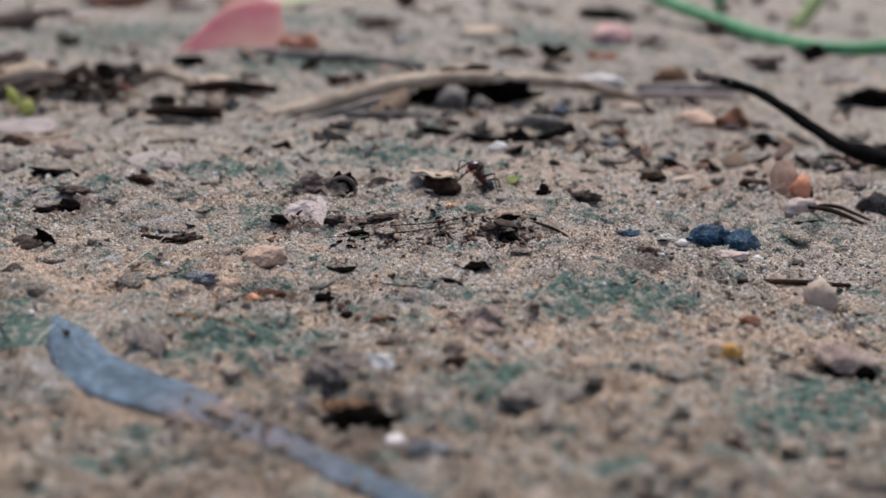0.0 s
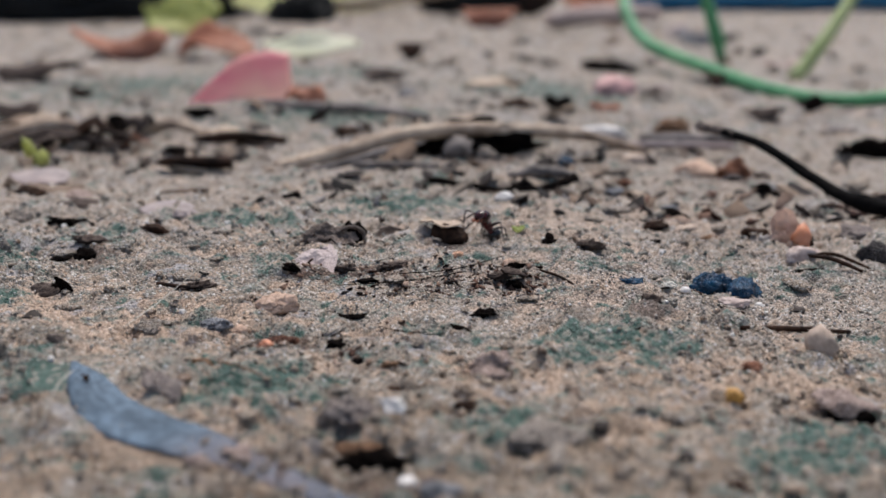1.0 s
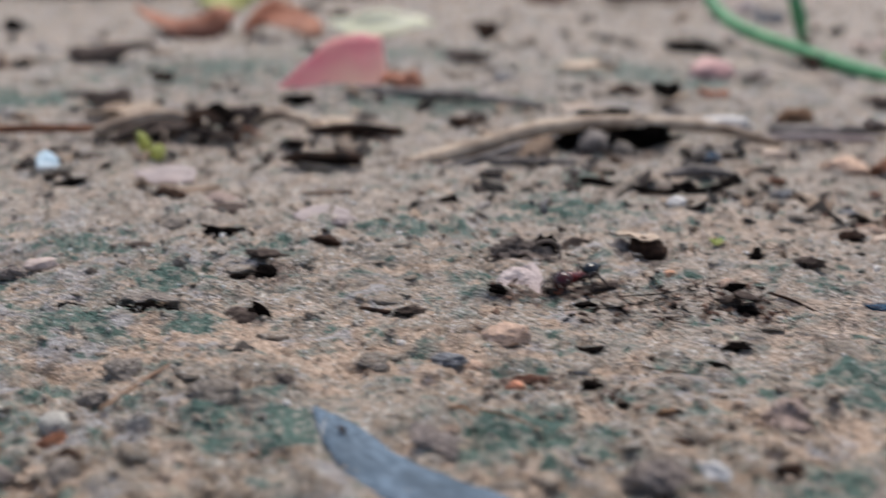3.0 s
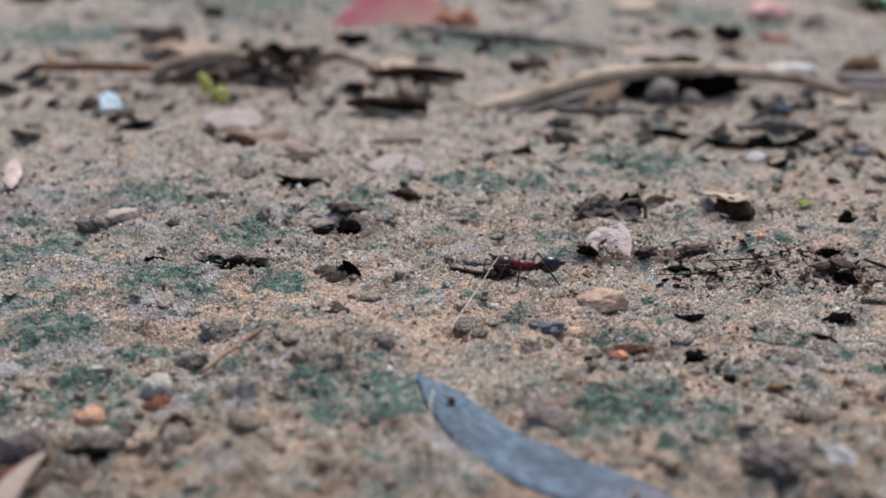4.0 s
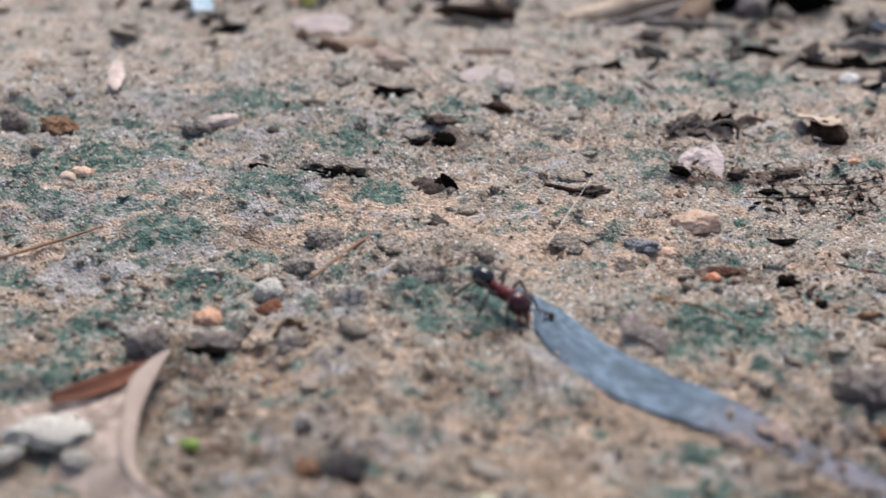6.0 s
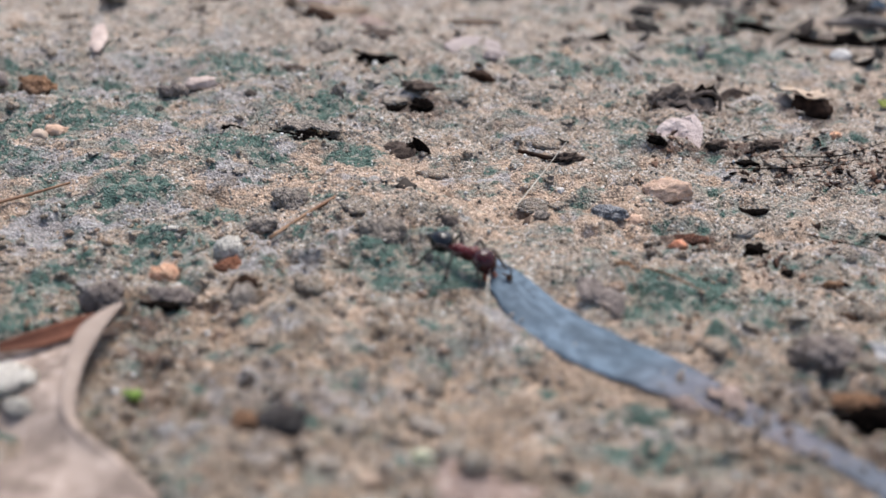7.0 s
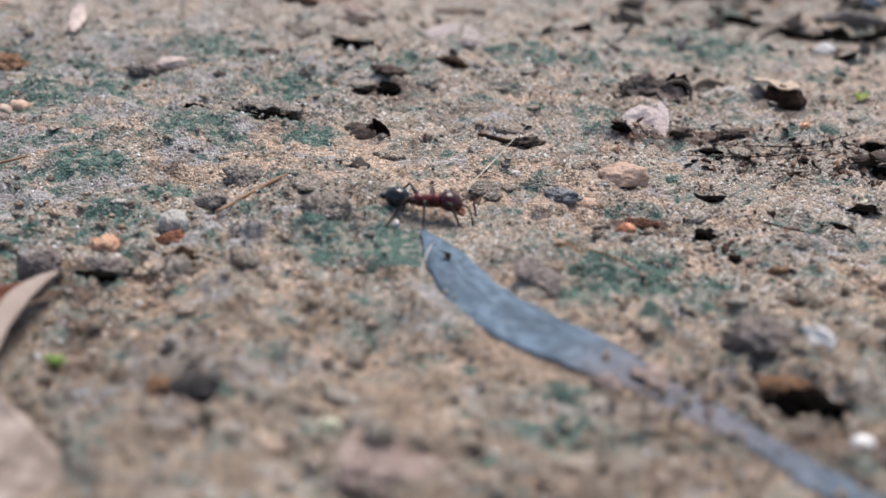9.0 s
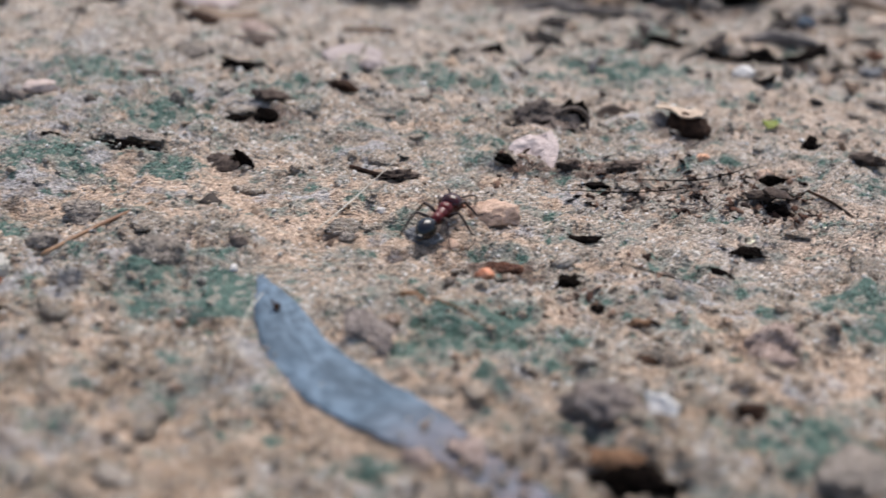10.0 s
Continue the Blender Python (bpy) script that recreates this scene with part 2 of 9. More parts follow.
MAT = {
    "soil": soil(),
    "grain": islands("sand_grain", SANDS, 0.5, 0.5),
    "glint": islands("quartz_grain", [(0.0, (0.5, 0.46, 0.41)), (0.5, (0.68, 0.64, 0.58)), (1.0, (0.86, 0.85, 0.83))], 0.25, 0.6),
    "crumb": islands("soil_crumb", [(0.0, (0.17, 0.14, 0.12)), (0.15, (0.27, 0.22, 0.18)), (0.4, (0.42, 0.32, 0.24)), (0.7, (0.52, 0.4, 0.3)), (0.85, (0.5, 0.31, 0.19)), (1.0, (0.56, 0.5, 0.44))], 0.88, 0.25, 3000, True),
    "litter": islands("litter", [(0.0, (0.012, 0.010, 0.008)), (0.45, (0.04, 0.028, 0.022)), (0.7, (0.10, 0.06, 0.04)), (0.85, (0.26, 0.19, 0.14)), (1.0, (0.36, 0.31, 0.26))], 0.75, 0.3),
    "litter_dark": islands("dark_litter", [(0.0, (0.004, 0.003, 0.0025)), (0.5, (0.02, 0.011, 0.009)), (0.72, (0.075, 0.034, 0.024)), (0.86, (0.16, 0.085, 0.06)), (1.0, (0.33, 0.26, 0.21))], 0.8, 0.15),
    "rusty": islands("rusty_crumb", [(0.0, (0.04, 0.022, 0.016)), (0.35, (0.14, 0.075, 0.05)), (0.65, (0.3, 0.175, 0.115)), (0.85, (0.44, 0.31, 0.225)), (1.0, (0.5, 0.38, 0.29))], 0.88, 0.2, 3000, True),
    "litter_red": islands("red_brown_litter", [(0.0, (0.005, 0.003, 0.0025)), (0.4, (0.028, 0.014, 0.01)), (0.65, (0.085, 0.042, 0.029)), (0.82, (0.2, 0.12, 0.085)), (1.0, (0.4, 0.3, 0.235))], 0.85, 0.15),
    "litter_mixed": islands("mixed_litter", [(0.0, (0.006, 0.005, 0.005)), (0.35, (0.03, 0.021, 0.018)), (0.5, (0.1, 0.065, 0.045)), (0.62, (0.24, 0.17, 0.125)), (0.8, (0.4, 0.3, 0.22)), (0.9, (0.2, 0.19, 0.19)), (1.0, (0.42, 0.35, 0.3))], 0.8, 0.2),
    "crumb_near": islands("mixed_crumb", [(0.0, (0.13, 0.085, 0.06)), (0.1, (0.22, 0.165, 0.125)), (0.3, (0.34, 0.275, 0.21)), (0.55, (0.5, 0.36, 0.255)), (0.68, (0.42, 0.22, 0.125)), (0.78, (0.54, 0.41, 0.31)), (0.93, (0.58, 0.43, 0.31)), (1.0, (0.68, 0.63, 0.57))], 0.85, 0.25, 3000, True),
    "crust": islands("soil_crust", [(0.0, (0.13, 0.11, 0.095)), (0.3, (0.3, 0.24, 0.19)), (0.6, (0.4, 0.315, 0.245)), (0.85, (0.46, 0.4, 0.35)), (1.0, (0.22, 0.23, 0.2))], 0.9, 0.2, 3000, True),
    # real humus crumbs, and black lumps that imitate shade in gaps
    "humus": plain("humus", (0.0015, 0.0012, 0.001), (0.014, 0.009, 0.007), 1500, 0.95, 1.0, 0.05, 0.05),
    "dark_leaf": plain("dark_leaf", (0.016, 0.011, 0.009), (0.16, 0.118, 0.097), 1000, 0.8, 1.0, 0.05, 0.15, patch_colour=(0.04, 0.027, 0.022)),
    "brown": plain("brown_bark", (0.008, 0.0045, 0.003), (0.075, 0.037, 0.022), 800, 0.8, spec=0.12),
    "rust_deep": plain("deep_rusty_earth", (0.03, 0.012, 0.008), (0.2, 0.085, 0.05), 900, 0.85, 0.8, 0.04, 0.2, patch_colour=(0.05, 0.025, 0.018), grit=0.15),
    "rust": plain("rusty_earth", (0.16, 0.05, 0.025), (0.4, 0.17, 0.09), 700, 0.8, 0.6, 0.02, patch_colour=(0.06, 0.03, 0.02), grit=0.35),
    "rust_dark": plain("dark_rusty_earth", (0.12, 0.06, 0.03), (0.36, 0.2, 0.115), 700, 0.85, 0.6, 0.02, 0.2, patch_colour=(0.16, 0.1, 0.065), grit=0.3),
    "tan_wood": plain("tan_wood", (0.34, 0.25, 0.18), (0.62, 0.49, 0.37), 500, 0.75, 0.5, 0.02, patch_colour=(0.2, 0.14, 0.10)),
    "twig_brown": plain("brown_twig", (0.1, 0.048, 0.025), (0.42, 0.26, 0.15), 260, 0.6, 0.5, 0.02, 0.3, patch_colour=(0.2, 0.1, 0.06)),
    "crumpled": plain("crumpled_leaf", (0.045, 0.036, 0.032), (0.26, 0.205, 0.175), 700, 0.8, 1.0, 0.06, 0.15, patch_colour=(0.1, 0.078, 0.066)),
    "mauve": plain("mauve_crumb", (0.15, 0.122, 0.11), (0.38, 0.32, 0.29), 1300, 0.92, 1.0, 0.06, 0.1, patch_colour=(0.25, 0.205, 0.185), grit=0.25),
    "grey_wood": plain("grey_wood", (0.12, 0.10, 0.09), (0.34, 0.29, 0.26), 600, 0.75),
    "pale_bark": plain("pale_bark", (0.32, 0.24, 0.21), (0.62, 0.51, 0.46), 900, 0.8, 0.8, 0.03, 0.25, patch_colour=(0.4, 0.3, 0.26)),
    "pink_flake": plain("pink_flake", (0.42, 0.33, 0.31), (0.68, 0.575, 0.535), 1100, 0.8, 1.0, 0.05, 0.25, patch_colour=(0.5, 0.4, 0.37)),
    "peach": plain("fired_clay", (0.44, 0.28, 0.195), (0.74, 0.53, 0.41), 1100, 0.85, 1.0, 0.05, 0.2, patch_colour=(0.54, 0.37, 0.27)),
    "amber": plain("amber_grain", (0.42, 0.2, 0.045), (0.62, 0.35, 0.1), 700, 0.4, 0.4, 0.02, 0.4, patch_colour=(0.5, 0.26, 0.06)),
    "orange": plain("orange_clay", (0.6, 0.29, 0.17), (0.82, 0.48, 0.33), 1300, 0.85, 0.8, 0.035, 0.2, patch_colour=(0.72, 0.42, 0.28), grit=0.2),
    "kernel": plain("kernel_skin", (0.5, 0.15, 0.06), (0.68, 0.3, 0.16), 700, 0.45, 0.4, 0.02, 0.4, patch_colour=(0.55, 0.28, 0.2)),
    "husk": plain("pod_husk", (0.5, 0.39, 0.335), (0.8, 0.67, 0.59), 420, 0.75, 0.6, 0.03, 0.25, patch_colour=(0.55, 0.42, 0.35), sheer=0.65),
    "slag": plain("blue_black_stone", (0.003, 0.014, 0.03), (0.02, 0.11, 0.22), 900, 0.22, 1.0, 0.12, 0.35, patch_colour=(0.004, 0.022, 0.05)),
    "dark_clod": plain("dark_clod", (0.022, 0.02, 0.02), (0.12, 0.105, 0.1), 1100, 0.85, 0.9, 0.04, 0.15, patch_colour=(0.05, 0.045, 0.042), grit=0.25),
    "dirty_crumb": plain("dirty_crumb", (0.26, 0.24, 0.21), (0.55, 0.52, 0.46), 800, 0.85, 0.8, 0.04, 0.2, patch_colour=(0.2, 0.17, 0.145), grit=0.3),
    "quartz": plain("quartz", (0.5, 0.47, 0.44), (0.76, 0.73, 0.7), 700, 0.45, 0.3, 0.01, 0.4, patch_colour=(0.6, 0.53, 0.47)),
    "stone_grey": plain("grey_clod", (0.15, 0.128, 0.112), (0.4, 0.335, 0.28), 1200, 0.88, 0.9, 0.04, patch_colour=(0.24, 0.2, 0.17), grit=0.45),
    "stone_tan": plain("tan_pebble", (0.34, 0.25, 0.19), (0.56, 0.44, 0.35), 900, 0.8, 0.6, 0.03, patch_colour=(0.42, 0.33, 0.27)),
    "stone_blue": plain("blue_grey_pebble", (0.13, 0.135, 0.15), (0.31, 0.31, 0.325), 900, 0.7, 0.7, 0.03, 0.3, patch_colour=(0.19, 0.185, 0.19), grit=0.25),
    "white_crumb": plain("white_crumb", (0.5, 0.46, 0.4), (0.78, 0.74, 0.67), 700, 0.85, 0.7, 0.03, 0.2, patch_colour=(0.42, 0.39, 0.34), grit=0.12),
    "green": plain("fresh_green", (0.09, 0.16, 0.025), (0.24, 0.34, 0.07), 800, 0.5, patch_colour=(0.2, 0.3, 0.05)),
    "olive": plain("olive_green", (0.1, 0.13, 0.012), (0.24, 0.27, 0.035), 800, 0.55, patch_colour=(0.16, 0.17, 0.02)),
    "yellow_green": plain("yellow_green_leaf", (0.42, 0.45, 0.12), (0.62, 0.64, 0.24), 160, 0.5, 0.3, 0.02, patch_colour=(0.5, 0.47, 0.15), sheer=0.45),
    "cream": plain("cream_leaf", (0.66, 0.65, 0.48), (0.84, 0.83, 0.69), 160, 0.55, 0.3, 0.02, patch_colour=(0.66, 0.67, 0.44), sheer=0.35),
    "hoop": plain("green_stalk", (0.05, 0.22, 0.09), (0.12, 0.38, 0.17), 250, 0.4, 0.3, 0.02, patch_colour=(0.17, 0.42, 0.2), sheer=0.2),
    "stalk": plain("pale_stalk", (0.33, 0.4, 0.16), (0.5, 0.55, 0.28), 250, 0.5, 0.3, 0.02, patch_colour=(0.3, 0.38, 0.15), sheer=0.25),
    "red_leaf": plain("red_leaf", (0.84, 0.33, 0.41), (0.95, 0.6, 0.57), 60, 0.5, 0.3, 0.03, patch=28, patch_colour=(0.95, 0.72, 0.6), sheer=0.6),
    "rust_leaf": plain("rust_leaf", (0.3, 0.09, 0.045), (0.55, 0.24, 0.14), 130, 0.6, 0.4, 0.03, patch_colour=(0.1, 0.04, 0.03), sheer=0.25),
    "petal": plain("pale_petal", (0.3, 0.25, 0.24), (0.48, 0.4, 0.38), 300, 0.6, 0.3, 0.01, 0.3, patch_colour=(0.42, 0.33, 0.31), sheer=0.25),
    "pink_petal": plain("pink_petal", (0.5, 0.28, 0.26), (0.68, 0.42, 0.4), 200, 0.6, 0.3, 0.02, 0.3, patch_colour=(0.4, 0.22, 0.2)),
    "blue_petal": plain("blue_petal", (0.26, 0.38, 0.46), (0.42, 0.53, 0.6), 300, 0.6, 0.3, 0.01, 0.3, patch_colour=(0.4, 0.42, 0.44)),
    "plastic": plain("blue_plastic", (0.01, 0.12, 0.25), (0.02, 0.18, 0.34), 60, 0.35, 0.1, 0.01, 0.5, patch_colour=(0.015, 0.13, 0.26)),
    "pink_soil": plain("pink_soil", (0.29, 0.205, 0.175), (0.48, 0.365, 0.315), 700, 0.85, 0.6, 0.02, 0.2, patch_colour=(0.25, 0.19, 0.165), grit=0.4),
    "black_wood": plain("black_wood", (0.0015, 0.0015, 0.0015), (0.011, 0.009, 0.008), 800, 0.85, 1.0, 0.05, 0.1),
    "black_mulch": plain("black_mulch", (0.004, 0.004, 0.004), (0.02, 0.018, 0.016), 120, 0.8, 0.7, 0.08, grit=0.05),
    "phyllode": leafy("grey_leaf", (0.058, 0.088, 0.12), (0.125, 0.172, 0.225), (0.145, 0.13, 0.145), 0.65, 0.22),
    "leaf_rim": plain("leaf_rim", (0.26, 0.2, 0.165), (0.42, 0.345, 0.295), 500, 0.8, 0.5, 0.02, 0.2, patch_colour=(0.28, 0.22, 0.185)),
    "leaf_hollow": plain("leaf_hollow", (0.07, 0.022, 0.013), (0.26, 0.11, 0.07), 400, 0.8, 0.5, 0.02, 0.2, patch_colour=(0.13, 0.055, 0.035)),
    "dry_leaf": leafy("dry_leaf", (0.2, 0.15, 0.122), (0.44, 0.355, 0.305), (0.37, 0.295, 0.25), 0.8, 0.15),
    "fibre": plain("pale_fibre", (0.4, 0.36, 0.3), (0.6, 0.56, 0.48), 900, 0.5),
    "ant_red": plain("ant_red_cuticle", (0.055, 0.002, 0.002), (0.13, 0.006, 0.006), 900, 0.3, 0.25, 0.004, 0.35, patch_colour=(0.03, 0.002, 0.003)),
    "ant_head": plain("ant_dark_red_cuticle", (0.016, 0.002, 0.002), (0.05, 0.004, 0.004), 900, 0.22, 0.25, 0.004, 0.4, patch_colour=(0.03, 0.002, 0.003)),
    "ant_black": plain("ant_black_cuticle", (0.002, 0.002, 0.003), (0.006, 0.006, 0.008), 900, 0.17, 0.1, 0.002, 0.5, patch_colour=(0.005, 0.005, 0.006)),
    "ant_jaw": plain("ant_orange_cuticle", (0.2, 0.04, 0.012), (0.34, 0.08, 0.02), 900, 0.35, 0.2, 0.003, 0.5, patch_colour=(0.16, 0.03, 0.012)),
    "ant_leg": plain("ant_leg_cuticle", (0.008, 0.004, 0.0035), (0.028, 0.01, 0.008), 900, 0.4, 0.2, 0.003, 0.4, patch_colour=(0.02, 0.007, 0.005)),
}


# ---- shapes, in centimetres ----
def hashed(i, j, k, seed):
    h = (i * 374761393 + j * 668265263 + k * 2147483647 + seed * 1274126177) & 0xFFFFFFFF
    h = ((h ^ (h >> 13)) * 1274126177) & 0xFFFFFFFF
    return ((h ^ (h >> 16)) & 0xFFFF) / 65535.0


def vnoise(p, size, seed=0):
    """Smooth noise of about -1 to 1 with lumps of that size; p is n x 3."""
    q = np.asarray(p, float) / size + 1000.0
    b = np.floor(q).astype(np.int64)
    f = q - b
    f = f * f * (3 - 2 * f)
    out = 0.0
    for dx in (0, 1):
        for dy in (0, 1):
            for dz in (0, 1):
                w = (f[:, 0] if dx else 1 - f[:, 0]) * (f[:, 1] if dy else 1 - f[:, 1]) * (f[:, 2] if dz else 1 - f[:, 2])
                out = out + w * hashed(b[:, 0] + dx, b[:, 1] + dy, b[:, 2] + dz, seed)
    return out * 2 - 1


def step(u):
    u = np.clip(u, 0, 1)
    return u * u * (3 - 2 * u)


def lie(x, y):
    """The ground's large form: a low swelling that falls to both sides and beyond."""
    x, y = np.asarray(x, float), np.asarray(y, float)
    return -0.30 * step((x - 1.5) / 3.5) - 0.28 * step((-5 - x) / 1.4) * step((12.5 - y) / 2.5) - 0.30 * step((y - 15.5) / 5) - 0.22 * np.exp(-((y - 14.35 - 0.3 * (x + 9.5)) / 0.5) ** 2) * step((-7.6 - x) / 1.2) - 0.16 * np.exp(-((x + 0.7) / 0.4) ** 2 - ((y - 8.0) / 0.28) ** 2)


SPINE = [(-3.84, 10.02), (-3.55, 9.45), (-3.15, 8.87), (-2.73, 8.5), (-2.3, 8.2), (-1.9, 8.0), (-1.35, 7.5), (-0.85, 7.1), (-0.35, 6.7), (0.1, 6.3)]


def covered(x, y):
    """1 where a fallen leaf lies on the soil and has pressed it flat."""
    x, y = np.asarray(x, float), np.asarray(y, float)
    d = np.full(np.shape(x), 9.0)
    for (ax, ay), (bx, by) in zip(SPINE, SPINE[1:]):
        k = np.clip(((x - ax) * (bx - ax) + (y - ay) * (by - ay)) / ((bx - ax) ** 2 + (by - ay) ** 2), 0, 1)
        d = np.minimum(d, np.hypot(x - ax - k * (bx - ax), y - ay - k * (by - ay)) + (0.12 if ax > -2.2 else 0.0))
    right = np.interp(y, [5.5, 6.15, 6.7, 7.15, 7.75, 9.0], [-5.0, -5.4, -5.97, -6.44, -6.68, -6.83])
    left = np.interp(y, [5.5, 7.0, 7.7, 8.2, 8.45, 8.6, 9.0], [-8.75, -8.75, -8.4, -7.95, -7.5, -7.1, -6.85])
    inside = np.minimum(x - left, right - x)
    return np.maximum(1 - step((d - 0.3) / 0.22), np.where(y < 9.1, step((inside + 0.15) / 0.2), 0))


def relief(x, y):
    p = np.stack([np.asarray(x, float).ravel(), np.asarray(y, float).ravel(), np.zeros(np.size(x))], 1)
    r = 0.05 * vnoise(p, 1.6, 1) + 0.05 * vnoise(p, 0.55, 2) + 0.055 * vnoise(p, 0.22, 3) + 0.03 * np.abs(vnoise(p, 0.1, 4)) + 0.02 * vnoise(p, 0.05, 5)
    # broken crust: small scarps and pits
    e = vnoise(p, 0.9, 6) + 0.6 * vnoise(p, 0.3, 7) + 0.3 * vnoise(p, 0.1, 8)
    r = r + 0.05 * step((e - 0.05) / 0.12) + 0.045 * step((e - 0.55) / 0.12)
    r = r - 0.09 * step((vnoise(p, 0.3, 9) + 0.5 * vnoise(p, 0.12, 10) - 0.66) / 0.2)
    r = r.reshape(np.shape(x)) - 0.03
    return r - (r + 0.04) * 0.92 * covered(x, y)


def ground_at(x, y):
    return float(lie(x, y) + relief(np.array([x]), np.array([y]))[0])


def meshed(name, verts, faces, mat, smooth=True):
    me = bpy.data.meshes.new(name)
    me.from_pydata((np.asarray(verts, float) * U).tolist(), [], faces)
    me.materials.append(MAT[mat])
    if smooth:
        me.polygons.foreach_set("use_smooth", [True] * len(me.polygons))
    me.update()
    return me


def part(name, shape, mat, parent, label="", at=(0, 0, 0), turn=(0, 0, 0), smooth=True):
    """One mesh object under a thing or a part."""
    ob = new(name, meshed(name, *shape, mat, smooth))
    ob.parent = parent
    ob.matrix_basis = pose(*(v * U for v in at), *turn)
    return tagged(ob, label)


def thing(name, shape, mat, at, turn=(0, 0, 0), label="", category="", group="", kind="", smooth=True):
    ob = new(name, meshed(name, *shape, mat, smooth))
    ob.matrix_basis = pose(*(v * U for v in at), *turn)
    return tagged(ob, label, category, group, kind)


def rested(shape, at, turn, sink=0.0):
    """at, raised so that the turned shape touches the ground there."""
    low = min((Euler([radians(q) for q in turn]).to_matrix() @ Vector(v))[2] for v in shape[0][::3])
    return (at[0], at[1], at[2] - low - sink)


def lay(name, shape, mat, x, y, turn, label, category, sink=0.03, group=""):
    return thing(name, shape, mat, rested(shape, (x, y, ground_at(x, y)), turn, sink), turn, label, category, group)


def base(name, at, turn=(0, 0, 0), label="", category="", group=""):
    ob = new(name)
    ob.empty_display_size = 0.002
    ob.matrix_basis = pose(*(v * U for v in at), *turn)
    return tagged(ob, label, category, group)


def ico(level):
    bm = bmesh.new()
    bmesh.ops.create_icosphere(bm, subdivisions=level, radius=1.0)
    v = np.array([x.co[:] for x in bm.verts])
    f = [[x.index for x in p.verts] for p in bm.faces]
    bm.free()
    return v, f


ICO = {k: ico(k) for k in (1, 2, 3, 4)}


def lump(a, b, c, seed, rough=0.25, size=0.6, level=3, fine=0.06, flat=0.35, cuts=11):
    """An uneven, broken stone or clod with half axes a, b, c, flattened below, resting on z = 0."""
    v, f = ICO[level]
    rng = np.random.RandomState(seed)
    n = v * (1 + rough * vnoise(v, size, seed)[:, None] + rough * 0.5 * vnoise(v, size * 0.45, seed + 7)[:, None])
    for k in range(cuts):
        d = rng.normal(size=3)
        d /= np.linalg.norm(d)
        over = np.maximum(n @ d - rng.uniform(0.66, 0.98), 0)
        n = n - 0.92 * over[:, None] * d
    n = n * (1 + 1.5 * fine * (vnoise(v, size * 0.3, seed + 8) + vnoise(v, size * 0.14, seed + 9) + 0.6 * vnoise(v, size * 0.07, seed + 10)))[:, None]
    n[:, 2] = np.maximum(n[:, 2], -flat - 0.08 * vnoise(v, 0.4, seed + 3))
    n = n * np.array([a, b, c]) * 1.12
    n[:, 2] -= n[:, 2].min()
    return n, f


def ball(a, b, c, level=3, taper=0.0, sag=0.0):
    v, f = ICO[level]
    n = v * np.array([a, b, c])
    n[:, 1] *= 1 + taper * v[:, 0]
    n[:, 2] *= 1 + taper * v[:, 0]
    n[:, 2] += sag * v[:, 0] ** 2
    return n, f


def curve_through(pts, steps):
    p = np.asarray(pts, float)
    ext = np.vstack([2 * p[0] - p[1], p, 2 * p[-1] - p[-2]])
    out = []
    for i in range(len(p) - 1):
        a, b, c, d = ext[i:i + 4]
        for s in np.linspace(0, 1, steps, endpoint=False):
            out.append(0.5 * (2 * b + (c - a) * s + (2 * a - 5 * b + 4 * c - d) * s ** 2 + (3 * b - a - 3 * c + d) * s ** 3))
    out.append(p[-1])
    return np.array(out)


def rod(pts, radii, sides=8, steps=6, knob=0.0, seed=0, oval=1.0):
    """A tapered stem along points, with an uneven skin and closed ends."""
    c = curve_through(pts, steps)
    r = np.interp(np.linspace(0, 1, len(c)), np.linspace(0, 1, len(radii)), radii)
    v, f = [], []
    for i, p in enumerate(c):
        d = c[min(i + 1, len(c) - 1)] - c[max(i - 1, 0)]
        d = d / (np.linalg.norm(d) + 1e-9)
        s = np.cross(d, (0, 0, 1.0) if abs(d[2]) < 0.95 else (1.0, 0, 0))
        s /= np.linalg.norm(s)
        u = np.cross(s, d)
        for k in range(sides):
            q = 2 * math.pi * k / sides
            v.append(p + r[i] * (math.cos(q) * s + oval * math.sin(q) * u))
    v = np.array(v)
    if knob:
        mid = np.repeat(c, sides, 0)
        v = mid + (v - mid) * (1 + knob * vnoise(v, max(radii) * 1.4, seed) + 0.5 * knob * vnoise(v, max(radii) * 0.6, seed + 1))[:, None]
    for i in range(len(c) - 1):
        for k in range(sides):
            k2 = (k + 1) % sides
            f.append([i * sides + k, i * sides + k2, (i + 1) * sides + k2, (i + 1) * sides + k])
    f.append(list(range(sides))[::-1])
    f.append([(len(c) - 1) * sides + k for k in range(sides)])
    return v, f


